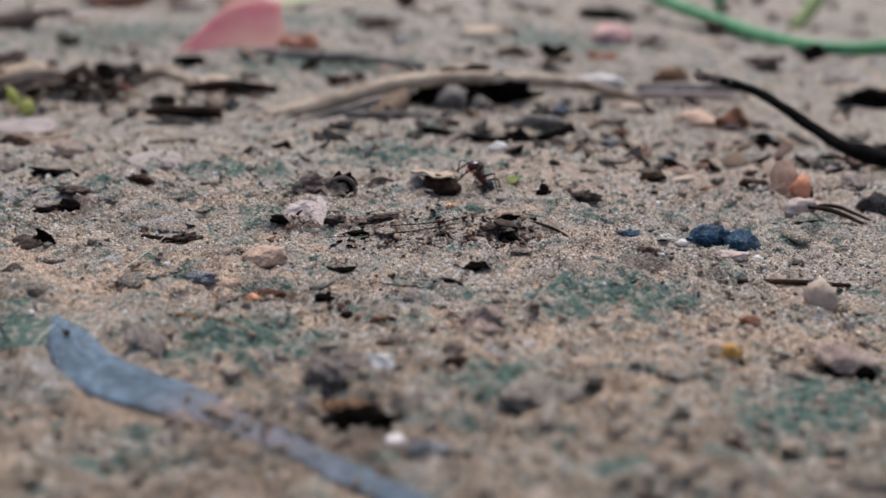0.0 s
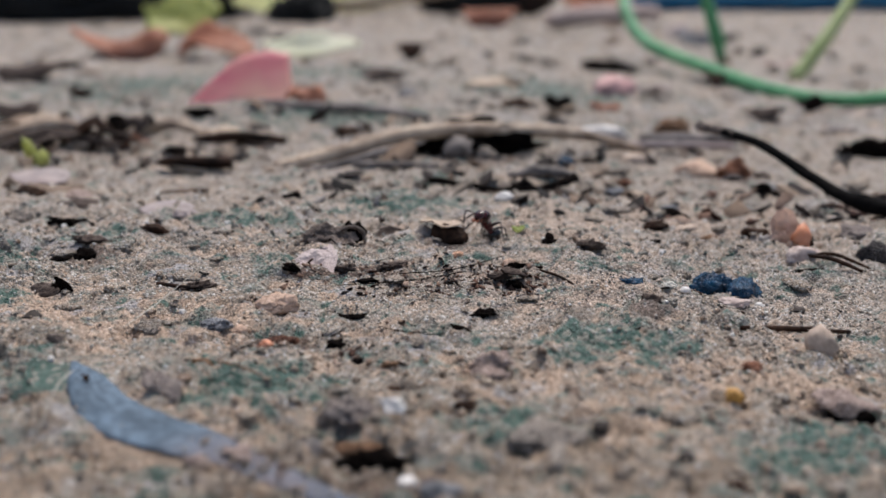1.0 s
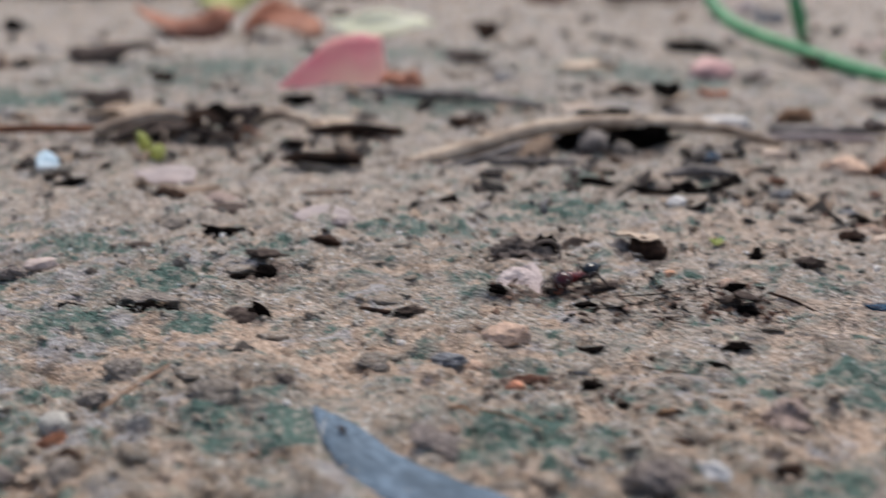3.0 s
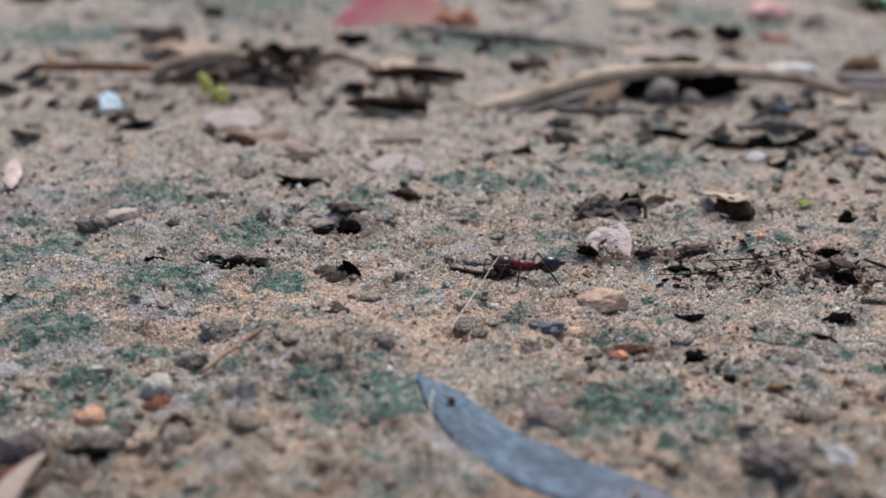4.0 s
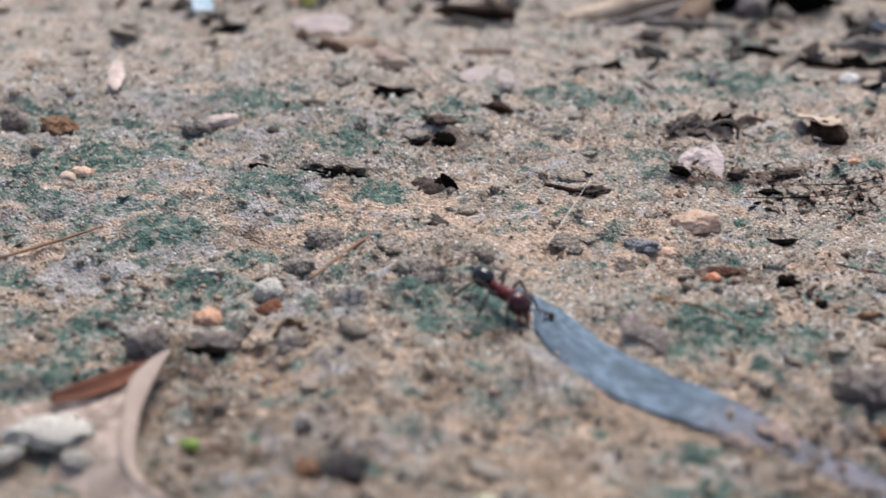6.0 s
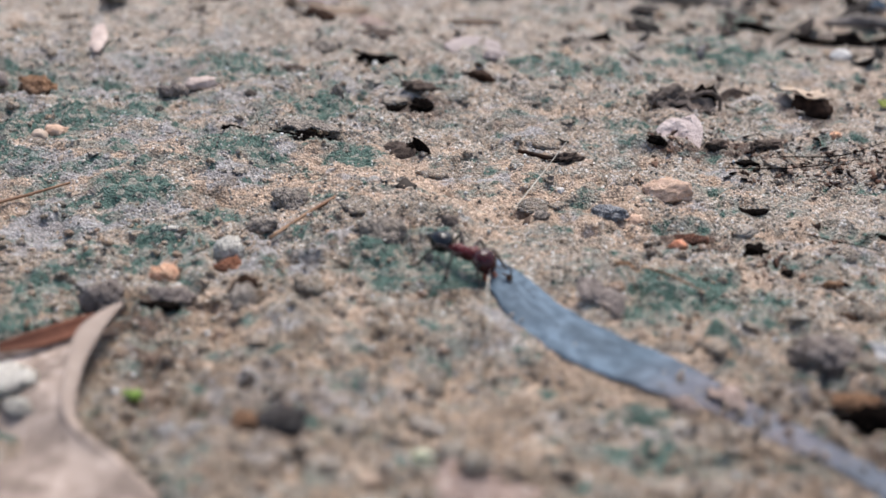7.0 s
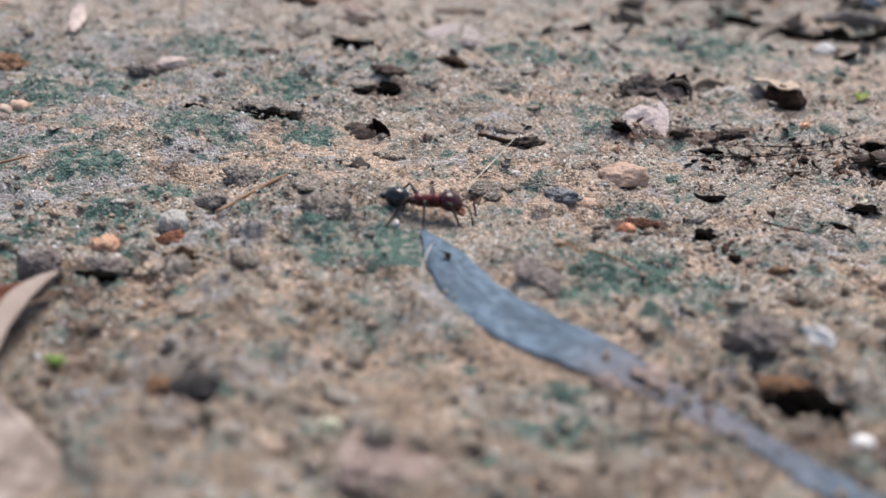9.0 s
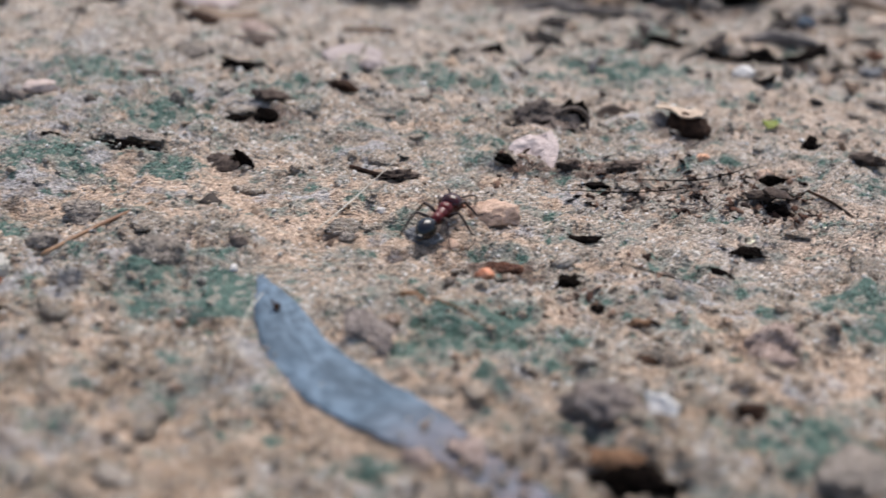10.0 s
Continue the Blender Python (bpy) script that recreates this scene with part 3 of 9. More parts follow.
def chip(a, b, thick, seed, jag=0.25, curl=0.0, curl_y=0.0, rough=0.03, rings=6, segs=17, point=0.0):
    """A thin ragged plate with thickness: bark flakes, leaf bits, petals. curl bends it along x, curl_y along y."""
    rng = np.random.RandomState(seed)
    q = np.arange(segs) * 2 * math.pi / segs
    edge = np.stack([np.cos(q), np.sin(q), np.zeros(segs)], 1)
    rad = 1 + jag * vnoise(edge, 0.7, seed) + 0.5 * jag * vnoise(edge, 0.25, seed + 1)
    if point:
        rad *= 1 + point * np.abs(np.cos(q)) ** 3 - 0.3 * point * np.abs(np.sin(q))
    tops = [[0, 0, 0]]
    for i in range(1, rings + 1):
        s = i / rings
        for k in range(segs):
            tops.append([a * rad[k] * s * math.cos(q[k]), b * rad[k] * s * math.sin(q[k]), 0])
    t = np.array(tops, float)
    z = curl * (t[:, 0] / a) ** 2 + curl_y * (t[:, 1] / b) ** 2 + rough * (vnoise(t, a * 0.7, seed + 2) + 0.7 * vnoise(t, a * 0.3, seed + 3))
    rim = np.r_[0, np.repeat(np.arange(1, rings + 1) / rings, segs)]
    th = thick * (1 - 0.6 * rim ** 4) * 0.5
    up, lo = t.copy(), t.copy()
    up[:, 2], lo[:, 2] = z + th, z - th
    v = np.vstack([up, lo])
    v[:, 2] -= v[:, 2].min()
    m, f = len(t), []
    for k in range(segs):
        k2 = (k + 1) % segs
        f.append([0, 1 + k, 1 + k2])
        f.append([m, m + 1 + k2, m + 1 + k])
        for i in range(rings - 1):
            p, r = 1 + i * segs, 1 + (i + 1) * segs
            f.append([p + k, r + k, r + k2, p + k2])
            f.append([m + p + k, m + p + k2, m + r + k2, m + r + k])
        e = 1 + (rings - 1) * segs
        f.append([e + k, m + e + k, m + e + k2, e + k2])
    return v, f


def blade(left, right, lift_l, lift_r, dip, thick, steps=10, cols=14, wave=0.02, seed=0):
    """A leaf blade lofted between two edge curves (plan points with height), as a closed shell; returns the shape and its along and across."""
    a, b = curve_through(left, steps), curve_through(right, steps)
    n = len(a)
    ll = np.interp(np.linspace(0, 1, n), np.linspace(0, 1, len(lift_l)), lift_l)
    lr = np.interp(np.linspace(0, 1, n), np.linspace(0, 1, len(lift_r)), lift_r)
    top = []
    for i in range(n):
        for k in range(cols):
            s = k / (cols - 1)
            p = a[i] * (1 - s) + b[i] * s
            p = p + np.array([0, 0, ll[i] * (1 - s) ** 3 + lr[i] * s ** 3 - dip * 4 * s * (1 - s) * min(1, i / 4)])
            top.append(p)
    top = np.array(top)
    top[:, 2] += wave * vnoise(top, 0.5, seed)
    lo = top.copy()
    lo[:, 2] -= thick
    v, m, f = np.vstack([top, lo]), len(top), []
    for i in range(n - 1):
        for k in range(cols - 1):
            p = i * cols + k
            f.append([p, p + cols, p + cols + 1, p + 1])
            f.append([m + p, m + p + 1, m + p + cols + 1, m + p + cols])
        for k, rev in ((0, False), (cols - 1, True)):
            p = i * cols + k
            q = [p, m + p, m + p + cols, p + cols]
            f.append(q[::-1] if rev else q)
    for i, rev in ((0, True), (n - 1, False)):
        for k in range(cols - 1):
            p = i * cols + k
            q = [p, m + p, m + p + 1, p + 1]
            f.append(q[::-1] if rev else q)
    along = np.repeat(np.linspace(0, 1, n), cols)
    across = np.tile(np.linspace(-1, 1, cols), n)
    return (v, f), np.r_[along, along], np.r_[across, across]


def give(ob, name, values):
    ob.data.attributes.new(name, "FLOAT", "POINT").data.foreach_set("value", np.asarray(values, np.float32))


# ---- the ground: one sheet to the horizon, finest where the lens is sharp ----
def lines(lo, hi, fine, far, grow=1.35):
    mid = np.arange(lo, hi, fine)
    out, s = [], fine * 2
    while s < far:
        out.append(s)
        s *= grow
    return np.r_[lo - np.cumsum(out)[::-1], mid, hi + np.cumsum(out)]


# patches: x, y, half width, half depth
ALGAE_LEFT = [(-8.9, 12.7, 0.45, 0.6), (-8.2, 13.1, 0.3, 0.3), (-7.65, 15.1, 0.7, 0.5), (-6.9, 10.05, 0.32, 0.35), (-7.8, 9.8, 0.25, 0.2), (-6.05, 13.5, 0.42, 0.5), (-7.6, 11.1, 0.45, 0.28), (-7.8, 9.1, 0.2, 0.35), (-5.45, 12.1, 0.22, 0.28),
              (-6.5, 10.7, 0.3, 0.2), (-6.75, 12.2, 0.45, 0.4), (-8.9, 10.2, 0.25, 0.15), (-9.5, 12.5, 0.45, 0.45), (-8.6, 9.0, 0.3, 0.22), (-7.7, 8.5, 0.3, 0.2), (-4.65, 9.8, 0.25, 0.4), (-5.1, 15.0, 0.45, 0.4)]
ALGAE_RIGHT = [(-4.1, 9.75, 0.33, 0.42), (-1.95, 9.65, 0.58, 0.45), (-2.25, 7.25, 0.3, 0.2), (-0.85, 17.2, 0.85, 0.9), (0.5, 8.5, 0.35, 0.35), (1.3, 10.6, 0.28, 0.3), (-3.9, 16.0, 0.45, 0.25), (-2.6, 8.6, 0.15, 0.1),
               (1.9, 10.6, 0.6, 0.35), (3.05, 8.2, 0.5, 0.45), (3.4, 8.6, 0.5, 0.32), (2.7, 8.0, 0.35, 0.3), (-3.1, 15.9, 0.75, 0.4), (1.3, 7.0, 0.25, 0.2), (-0.2, 19.9, 0.45, 0.6), (4.4, 9.2, 0.5, 0.4)]
ALGAE_FAR = [(-9.5, 33.0, 3.0, 2.6), (-3.2, 27.6, 2.4, 1.4), (3.0, 33.5, 2.6, 2.0), (-13.5, 28.0, 2.0, 1.6), (-5.0, 37.0, 3.0, 1.5)]
WARM = [(-2.9, 8.1, 0.4, 0.3), (-0.9, 7.9, 0.5, 0.3), (-3.6, 7.3, 0.5, 0.4), (-1.4, 6.7, 0.5, 0.3), (1.6, 8.6, 0.6, 0.35), (-2.1, 8.9, 0.4, 0.35), (-6.0, 11.5, 0.65, 0.5), (-9.2, 11.3, 0.75, 0.6), (-4.2, 7.85, 0.55, 0.45), (2.9, 9.9, 1.25, 0.45), (-5.4, 7.9, 0.35, 0.25), (-3.7, 11.3, 0.5, 0.45), (-3.0, 11.4, 0.9, 0.5), (0.5, 9.5, 0.65, 0.4),
        (-7.7, 8.7, 0.35, 0.2), (-5.8, 8.8, 0.3, 0.4), (1.4, 12.2, 0.6, 0.5), (-3.1, 8.9, 0.2, 0.2), (-8.2, 12.0, 0.5, 0.25), (-4.8, 11.6, 0.5, 0.4), (1.5, 15.6, 1.4, 0.9), (4.2, 16.5, 1.6, 1.0)]
CRUST = [(-4.7, 7.6, 0.4, 0.25), (-8.1, 10.2, 0.5, 0.3), (-8.9, 11.7, 0.4, 0.3), (-8.8, 13.8, 0.7, 0.45), (-5.4, 7.6, 0.4, 0.32), (-5.7, 7.3, 0.35, 0.25), (-7.5, 10.6, 0.25, 0.2), (-9.9, 11.8, 0.35, 0.35), (-6.0, 10.1, 0.2, 0.4), (-7.5, 9.3, 0.3, 0.25), (-5.4, 9.7, 0.2, 0.35),
         (-5.9, 14.4, 0.55, 0.3), (0.0, 10.9, 0.3, 0.2), (-7.2, 13.8, 0.5, 0.3)]


# dark humus patches; those along the dry leaf's rim paint its shadow
HUMUS_SHADE = [(-1.15, 13.2, 0.55, 0.35), (-0.45, 13.0, 0.6, 0.25), (-1.7, 13.05, 0.5, 0.2), (-1.85, 10.75, 0.5, 0.3), (0.8, 13.0, 0.4, 0.5), (-1.5, 14.4, 0.7, 0.3), (0.0, 14.5, 0.5, 0.3), (0.4, 22.0, 1.5, 1.2),
         (1.2, 18.6, 1.4, 0.5), (-8.4, 23.0, 1.8, 0.9), (-4.9, 13.8, 0.5, 0.4), (-2.7, 17.4, 0.4, 0.4), (-0.6, 7.6, 0.6, 0.3), (3.6, 9.3, 0.5, 0.2), (-6.6, 8.95, 0.5, 0.25), (-5.0, 7.2, 0.4, 0.3), (2.3, 11.6, 0.4, 0.25), (5.4, 21.2, 1.2, 0.6), (-2.75, 6.35, 0.6, 0.16), (-0.55, 7.45, 0.5, 0.2), (-6.75, 8.75, 0.55, 0.3), (-1.7, 7.3, 0.4, 0.15), (-6.3, 8.2, 0.25, 0.5), (-6.1, 7.55, 0.25, 0.3)]


def near(x, y):
    """1 in the patch of ground described here, fading to 0 beyond half a metre."""
    return np.exp(-(np.hypot(x, y - 12) / 45) ** 2)


def blotches(x, y, patches, spread=1.0):
    """1 in the middle of each patch, fading out round it."""
    out = np.zeros_like(x)
    for cx, cy, a, b in patches:
        out = np.maximum(out, np.exp(-((x - cx) / (spread * a)) ** 2 - ((y - cy) / (spread * b)) ** 2))
    return out


def algae_at(x, y):
    # far patches weakened, painting in the pale look of a glancing view
    out = blotches(x, y, ALGAE_LEFT + ALGAE_RIGHT + ALGAE_FAR, 1.15) * (1 - 0.3 * step((y - 13) / 3.0))
    film = 0.08 * step((x + 4.4) / 2.0) * step((y - 9.5) / 2.0) * step((18 - y) / 3.0) + 0.2 * step((-4.6 - x) / 2.0) * step((y - 8.5) / 2.0) * step((17 - y) / 3.0) + 0.05 * step((12.5 - y) / 2.0) + 0.03 * step((9.0 - y) / 2.0)
    return np.maximum(out, film * near(x, y))


def ground():
    xs = lines(-11.0, 6.8, 0.037, 90000, 1.12)
    ys = np.r_[lines(4.6, 14.6, 0.036, 0.05), np.arange(14.7, 30, 0.075)]
    ys = np.r_[-50000, -3000, -300, -60, -15, -3, 0, 2, 3.2, 4.0, 4.4, ys[ys > 4.5], 30 + np.cumsum(0.1 * 1.12 ** np.arange(112))]
    x, y = np.meshgrid(xs, ys)
    z = lie(x, y) + relief(x, y) * np.where(np.hypot(x, y) > 60, 1.5, 1.0)
    v = np.stack([x.ravel(), y.ravel(), z.ravel()], 1) * U
    nx, ny = len(xs), len(ys)
    i = (np.arange(ny - 1)[:, None] * nx + np.arange(nx - 1)[None, :]).ravel()
    q = np.stack([i, i + 1, i + nx + 1, i + nx], 1)
    me = bpy.data.meshes.new("ground")
    me.vertices.add(len(v))
    me.vertices.foreach_set("co", v.ravel())
    me.loops.add(q.size)
    me.loops.foreach_set("vertex_index", q.ravel())
    me.polygons.add(len(q))
    me.polygons.foreach_set("loop_start", np.arange(len(q)) * 4)
    me.polygons.foreach_set("use_smooth", np.ones(len(q), bool))
    me.update(calc_edges=True)
    me.materials.append(MAT["soil"])
    ob = tagged(new("ground", me), "sandy soil with crumbs and dark green algae patches", "soil", "", "structure")
    give(ob, "algae", algae_at(x.ravel(), y.ravel()))
    fx, fy = x.ravel(), y.ravel()
    give(ob, "humus", blotches(fx, fy, HUMUS_SHADE))
    give(ob, "warm", blotches(fx, fy, WARM, 1.2))
    # pale mix: real tan soil on the right, painted brightness with distance
    give(ob, "dry", np.maximum(step((fy - 12.5) / 5.0), 0.75 * step((fx + 1.2) / 1.6) * step((fy - 10.6) / 1.4)) * near(fx, fy))
    # darkens the soil colour towards the camera, less to the right
    give(ob, "browned", step((10.5 - fy) / 3.0) * (1 - 0.5 * step((fx - 1.0) / 3.0)) * near(fx, fy))
    give(ob, "crust", np.maximum(blotches(fx, fy, CRUST, 1.1), 0.3 * step((-4.8 - fx) / 2.5) * step((fy - 8.8) / 2.0) * step((18.0 - fy) / 3.0)) + 0.3 * step((fy - 22.0) / 6.0) * near(fx, fy))


ground()


def scatter(name, count, area, sizes, seed, mat, label, category, level=1, flat=(0.6, 1.0), thin=1.0, keep=0.0, sink=0.3, jag=0.28, clump=0.0, tilt=0.5, bias=1.35, over=False):
    """Loose pieces past counting, in one mesh."""
    rng = np.random.RandomState(seed)
    v0, f0 = ICO[level]
    f0 = np.array(f0)
    x0, x1, y0, y1 = area
    x = rng.uniform(x0, x1, count)
    y = y0 + (y1 - y0) * rng.uniform(0, 1, count) ** bias
    ok = rng.uniform(0, 1, count) > keep * np.clip(algae_at(x, y) * 1.6 - 0.6, 0, 1)
    if clump:
        q = np.stack([x, y, np.zeros(count)], 1)
        ok &= rng.uniform(0, 1, count) < 0.5 + clump * (vnoise(q, 1.3, seed) + 0.7 * vnoise(q, 0.4, seed + 1))
    ok &= over | (covered(x, y) < 0.3) | ((sizes[1] < 0.05) & (covered(x, y) < 0.8))
    x, y = x[ok], y[ok]
    n = len(x)
    s = sizes[0] * (sizes[1] / sizes[0]) ** (rng.uniform(0, 1, n) ** 1.8)
    z = lie(x, y) + relief(x, y)
    sc = np.stack([s * rng.uniform(*flat, n), s * rng.uniform(*flat, n), s * rng.uniform(*flat, n) * thin], 1)
    v = v0[None] * (1 + jag * rng.uniform(-1, 1, (n, len(v0), 1))) * sc[:, None, :]
    a, t = rng.uniform(0, 2 * math.pi, n), rng.uniform(-tilt, tilt, n)
    ct, st = np.cos(t)[:, None], np.sin(t)[:, None]
    v[:, :, 1], v[:, :, 2] = v[:, :, 1] * ct - v[:, :, 2] * st, v[:, :, 1] * st + v[:, :, 2] * ct
    ca, sa = np.cos(a)[:, None], np.sin(a)[:, None]
    v[:, :, 0], v[:, :, 1] = v[:, :, 0] * ca - v[:, :, 1] * sa, v[:, :, 0] * sa + v[:, :, 1] * ca
    v += np.stack([x, y, z + sc[:, 2] * (1 - 2 * sink) * 0.8], 1)[:, None, :]
    f = (f0[None] + (np.arange(n) * len(v0))[:, None, None]).reshape(-1, 3)
    me = bpy.data.meshes.new(name)
    me.vertices.add(n * len(v0))
    me.vertices.foreach_set("co", (v * U).ravel())
    me.loops.add(f.size)
    me.loops.foreach_set("vertex_index", f.ravel())
    me.polygons.add(len(f))
    me.polygons.foreach_set("loop_start", np.arange(len(f)) * 3)
    me.update(calc_edges=True)
    me.materials.append(MAT[mat])
    tagged(new(name, me), label, category, "", "stuff")


def shards(name, count, area, sizes, seed, mat, label, category, long=(0.5, 1.0), thin=0.1, tilt=0.7, curl=0.5, clump=0.6, bias=1.0, lift=0.3):
    """Broken scraps past counting, in one mesh: ragged, bent plates lying at odd angles."""
    rng = np.random.RandomState(seed)
    x0, x1, y0, y1 = area
    x, y = rng.uniform(x0, x1, count), y0 + (y1 - y0) * rng.uniform(0, 1, count) ** bias
    q = np.stack([x, y, np.zeros(count)], 1)
    ok = rng.uniform(0, 1, count) < 0.5 + clump * (vnoise(q, 1.3 + 0.04 * y0, seed) + 0.7 * vnoise(q, 0.45, seed + 1))
    ok &= covered(x, y) < 0.3
    x, y = x[ok], y[ok]
    n, k = len(x), 8
    size = (sizes[0] * (sizes[1] / sizes[0]) ** (rng.uniform(0, 1, n) ** 1.8))[:, None]
    ang = (np.arange(k) * 2 * math.pi / k)[None] + rng.uniform(-0.3, 0.3, (n, k))
    rad = size * rng.uniform(0.45, 1.15, (n, k))
    wide = rng.uniform(long[0], long[1], (n, 1))
    px, py = rad * np.cos(ang), rad * np.sin(ang) * wide
    bend = rng.uniform(-curl, curl, (n, 1))
    pz = bend * py * py / (size * wide + 1e-6) + 0.12 * size * rng.uniform(-1, 1, (n, k))
    top = np.stack([np.c_[px, np.zeros((n, 1))], np.c_[py, np.zeros((n, 1))], np.c_[pz, 0.1 * size * rng.uniform(-1, 1, (n, 1))]], 2)
    low = top * np.array([0.9, 0.9, 1.0]) - np.array([0, 0, 1.0]) * (size * thin * rng.uniform(0.6, 1.4, (n, 1)))[:, :, None]
    v = np.concatenate([top, low], 1)
    for axis in (0, 1, 2):
        t = rng.uniform(-tilt, tilt, (n, 1)) if axis < 2 else rng.uniform(0, 2 * math.pi, (n, 1))
        i, j = (1, 2) if axis == 0 else (2, 0) if axis == 1 else (0, 1)
        vi, vj = v[:, :, i].copy(), v[:, :, j].copy()
        v[:, :, i], v[:, :, j] = vi * np.cos(t) - vj * np.sin(t), vi * np.sin(t) + vj * np.cos(t)
    z = lie(x, y) + relief(x, y) - v[:, :, 2].min(1) * lift
    v += np.stack([x, y, z], 1)[:, None, :]
    tri = []
    for i in range(k):
        j = (i + 1) % k
        tri += [[k, i, j], [2 * k + 1, k + 1 + j, k + 1 + i], [i, k + 1 + i, k + 1 + j], [i, k + 1 + j, j]]
    f = (np.array(tri)[None] + (np.arange(n) * (2 * k + 2))[:, None, None]).reshape(-1, 3)
    me = bpy.data.meshes.new(name)
    me.vertices.add(n * (2 * k + 2))
    me.vertices.foreach_set("co", (v * U).ravel())
    me.loops.add(f.size)
    me.loops.foreach_set("vertex_index", f.ravel())
    me.polygons.add(len(f))
    me.polygons.foreach_set("loop_start", np.arange(len(f)) * 3)
    me.update(calc_edges=True)
    me.materials.append(MAT[mat])
    tagged(new(name, me), label, category, "", "stuff")


scatter("sand", 70000, (-11.0, 6.8, 5.0, 16.5), (0.010, 0.026), 11, "grain", "loose tan, grey and glassy sand grains", "sand", 1, keep=0.5, clump=0.45, jag=0.4)
scatter("quartz_grains", 2600, (-11.0, 6.8, 5.0, 17.5), (0.012, 0.032), 31, "glint", "glassy white quartz grains strewn on the soil", "sand", 1, keep=0.2, clump=0.3, jag=0.4)
scatter("sand_far", 13000, (-18, 16, 14.5, 36.0), (0.025, 0.06), 12, "grain", "loose tan and grey sand grains farther off", "sand", 1, clump=0.4, jag=0.4)
scatter("soil_crumbs", 3200, (-11, 7, 4.8, 18.0), (0.03, 0.09), 13, "crumb", "small brown and grey crumbs of soil", "soil", 2, (0.5, 1.0), 0.7, 0.4, 0.5, 0.3, 0.5)
scatter("crust_flakes", 700, (-11, 7, 4.8, 18.0), (0.06, 0.24), 17, "crust", "thin broken flakes of soil crust", "soil", 2, (0.4, 1.0), 0.25, 0.2, 0.3, 0.3, 0.5, 0.3)
scatter("soil_crumbs_near", 520, (-8.5, 6, 4.8, 9.8), (0.06, 0.19), 22, "crumb_near", "larger brown, rusty and grey crumbs of soil", "soil", 2, (0.45, 1.0), 0.65, 0, 0.45, 0.35, 0.6, bias=1.0)
scatter("soil_granules", 3600, (-9.0, 6, 4.8, 10.6), (0.025, 0.075), 28, "crumb_near", "knobbly tan, rusty and grey granules of soil", "soil", 1, (0.6, 1.0), 0.85, 0.3, 0.4, 0.35, 0.6, bias=1.0)
scatter("rusty_crumbs", 480, (-4.5, 6.5, 6.0, 13.2), (0.025, 0.09), 29, "rusty", "rusty red and brown crumbs of earth", "soil", 2, (0.45, 1.0), 0.7, 0, 0.35, 0.4, 0.7, bias=1.0)
scatter("soil_on_leaf", 1000, (-2.3, -0.3, 6.7, 8.35), (0.012, 0.05), 25, "crumb_near", "rusty soil strewn over the tail of a leaf", "soil", 1, (0.5, 1.0), 0.7, 0, -0.6, 0.35, 0.6, bias=1.0, over=True)
scatter("grit_on_leaf", 260, (-3.9, -1.6, 7.7, 10.0), (0.008, 0.026), 27, "grain", "sand grains strewn over the grey leaf", "sand", 1, (0.5, 1.0), 0.8, 0, -0.9, 0.4, 0.8, bias=1.0, over=True)
scatter("soil_crumbs_far", 1500, (-20, 20, 16.0, 62.0), (0.06, 0.2), 14, "crumb", "brown crumbs of soil in the distance", "soil", 2, (0.4, 1.0), 0.5, 0, 0.5, 0.25, 0.5)
shards("litter_clump", 380, (3.0, 7.8, 16.5, 24.0), (0.06, 0.42), 23, "litter_dark", "dark and rusty litter by the black stick", "litter", (0.3, 0.9))
shards("litter_clump", 200, (-2.6, -0.4, 10.0, 11.4), (0.02, 0.08), 24, "litter_red", "patch of fine dark litter", "litter", (0.3, 1.0), 0.25)
shards("litter_bits", 650, (-11, 7, 5.5, 18.0), (0.025, 0.13), 15, "litter", "tiny dark bits of rotted plant litter", "litter", (0.3, 1.0), 0.2, 0.6, 0.5, 0.5, 1.35)
shards("litter_clump", 1500, (-2.2, 1.2, 12.3, 13.8), (0.02, 0.085), 19, "litter_red", "patch of dark crumbled leaf litter", "litter", (0.3, 1.0), 0.2)
shards("litter_clump", 520, (-2.2, 3.6, 17.6, 24.5), (0.05, 0.42), 20, "litter_mixed", "dark crumbled litter under the stem", "litter", (0.25, 0.9))
shards("litter_clump", 520, (-13.0, -3.6, 20.6, 27.0), (0.06, 0.5), 21, "litter_mixed", "dark and pale crumbled litter", "litter", (0.2, 0.9))
shards("leaf_crumbs", 200, (-4.0, 6.0, 14.6, 19.5), (0.04, 0.24), 26, "litter_mixed", "brown and pale crumbled leaf bits", "litter", (0.3, 1.0), 0.2)
shards("crust_flakes_far", 900, (-18, 18, 16.0, 46.0), (0.12, 0.6), 18, "crust", "broken flakes of soil crust farther off", "soil", (0.4, 1.0), 0.3, 0.3, 0.3, 0.5, 1.3)
shards("litter_bits_far", 1150, (-22, 20, 17.0, 62.0), (0.1, 0.75), 16, "litter_mixed", "dark and pale bits of plant litter in the distance", "litter", (0.25, 0.9), 0.12, 0.55, 0.6, 0.5, 1.3)


# ---- things on the soil ----
def seat(x, y, sink=0.0):
    return (x, y, ground_at(x, y) - sink)


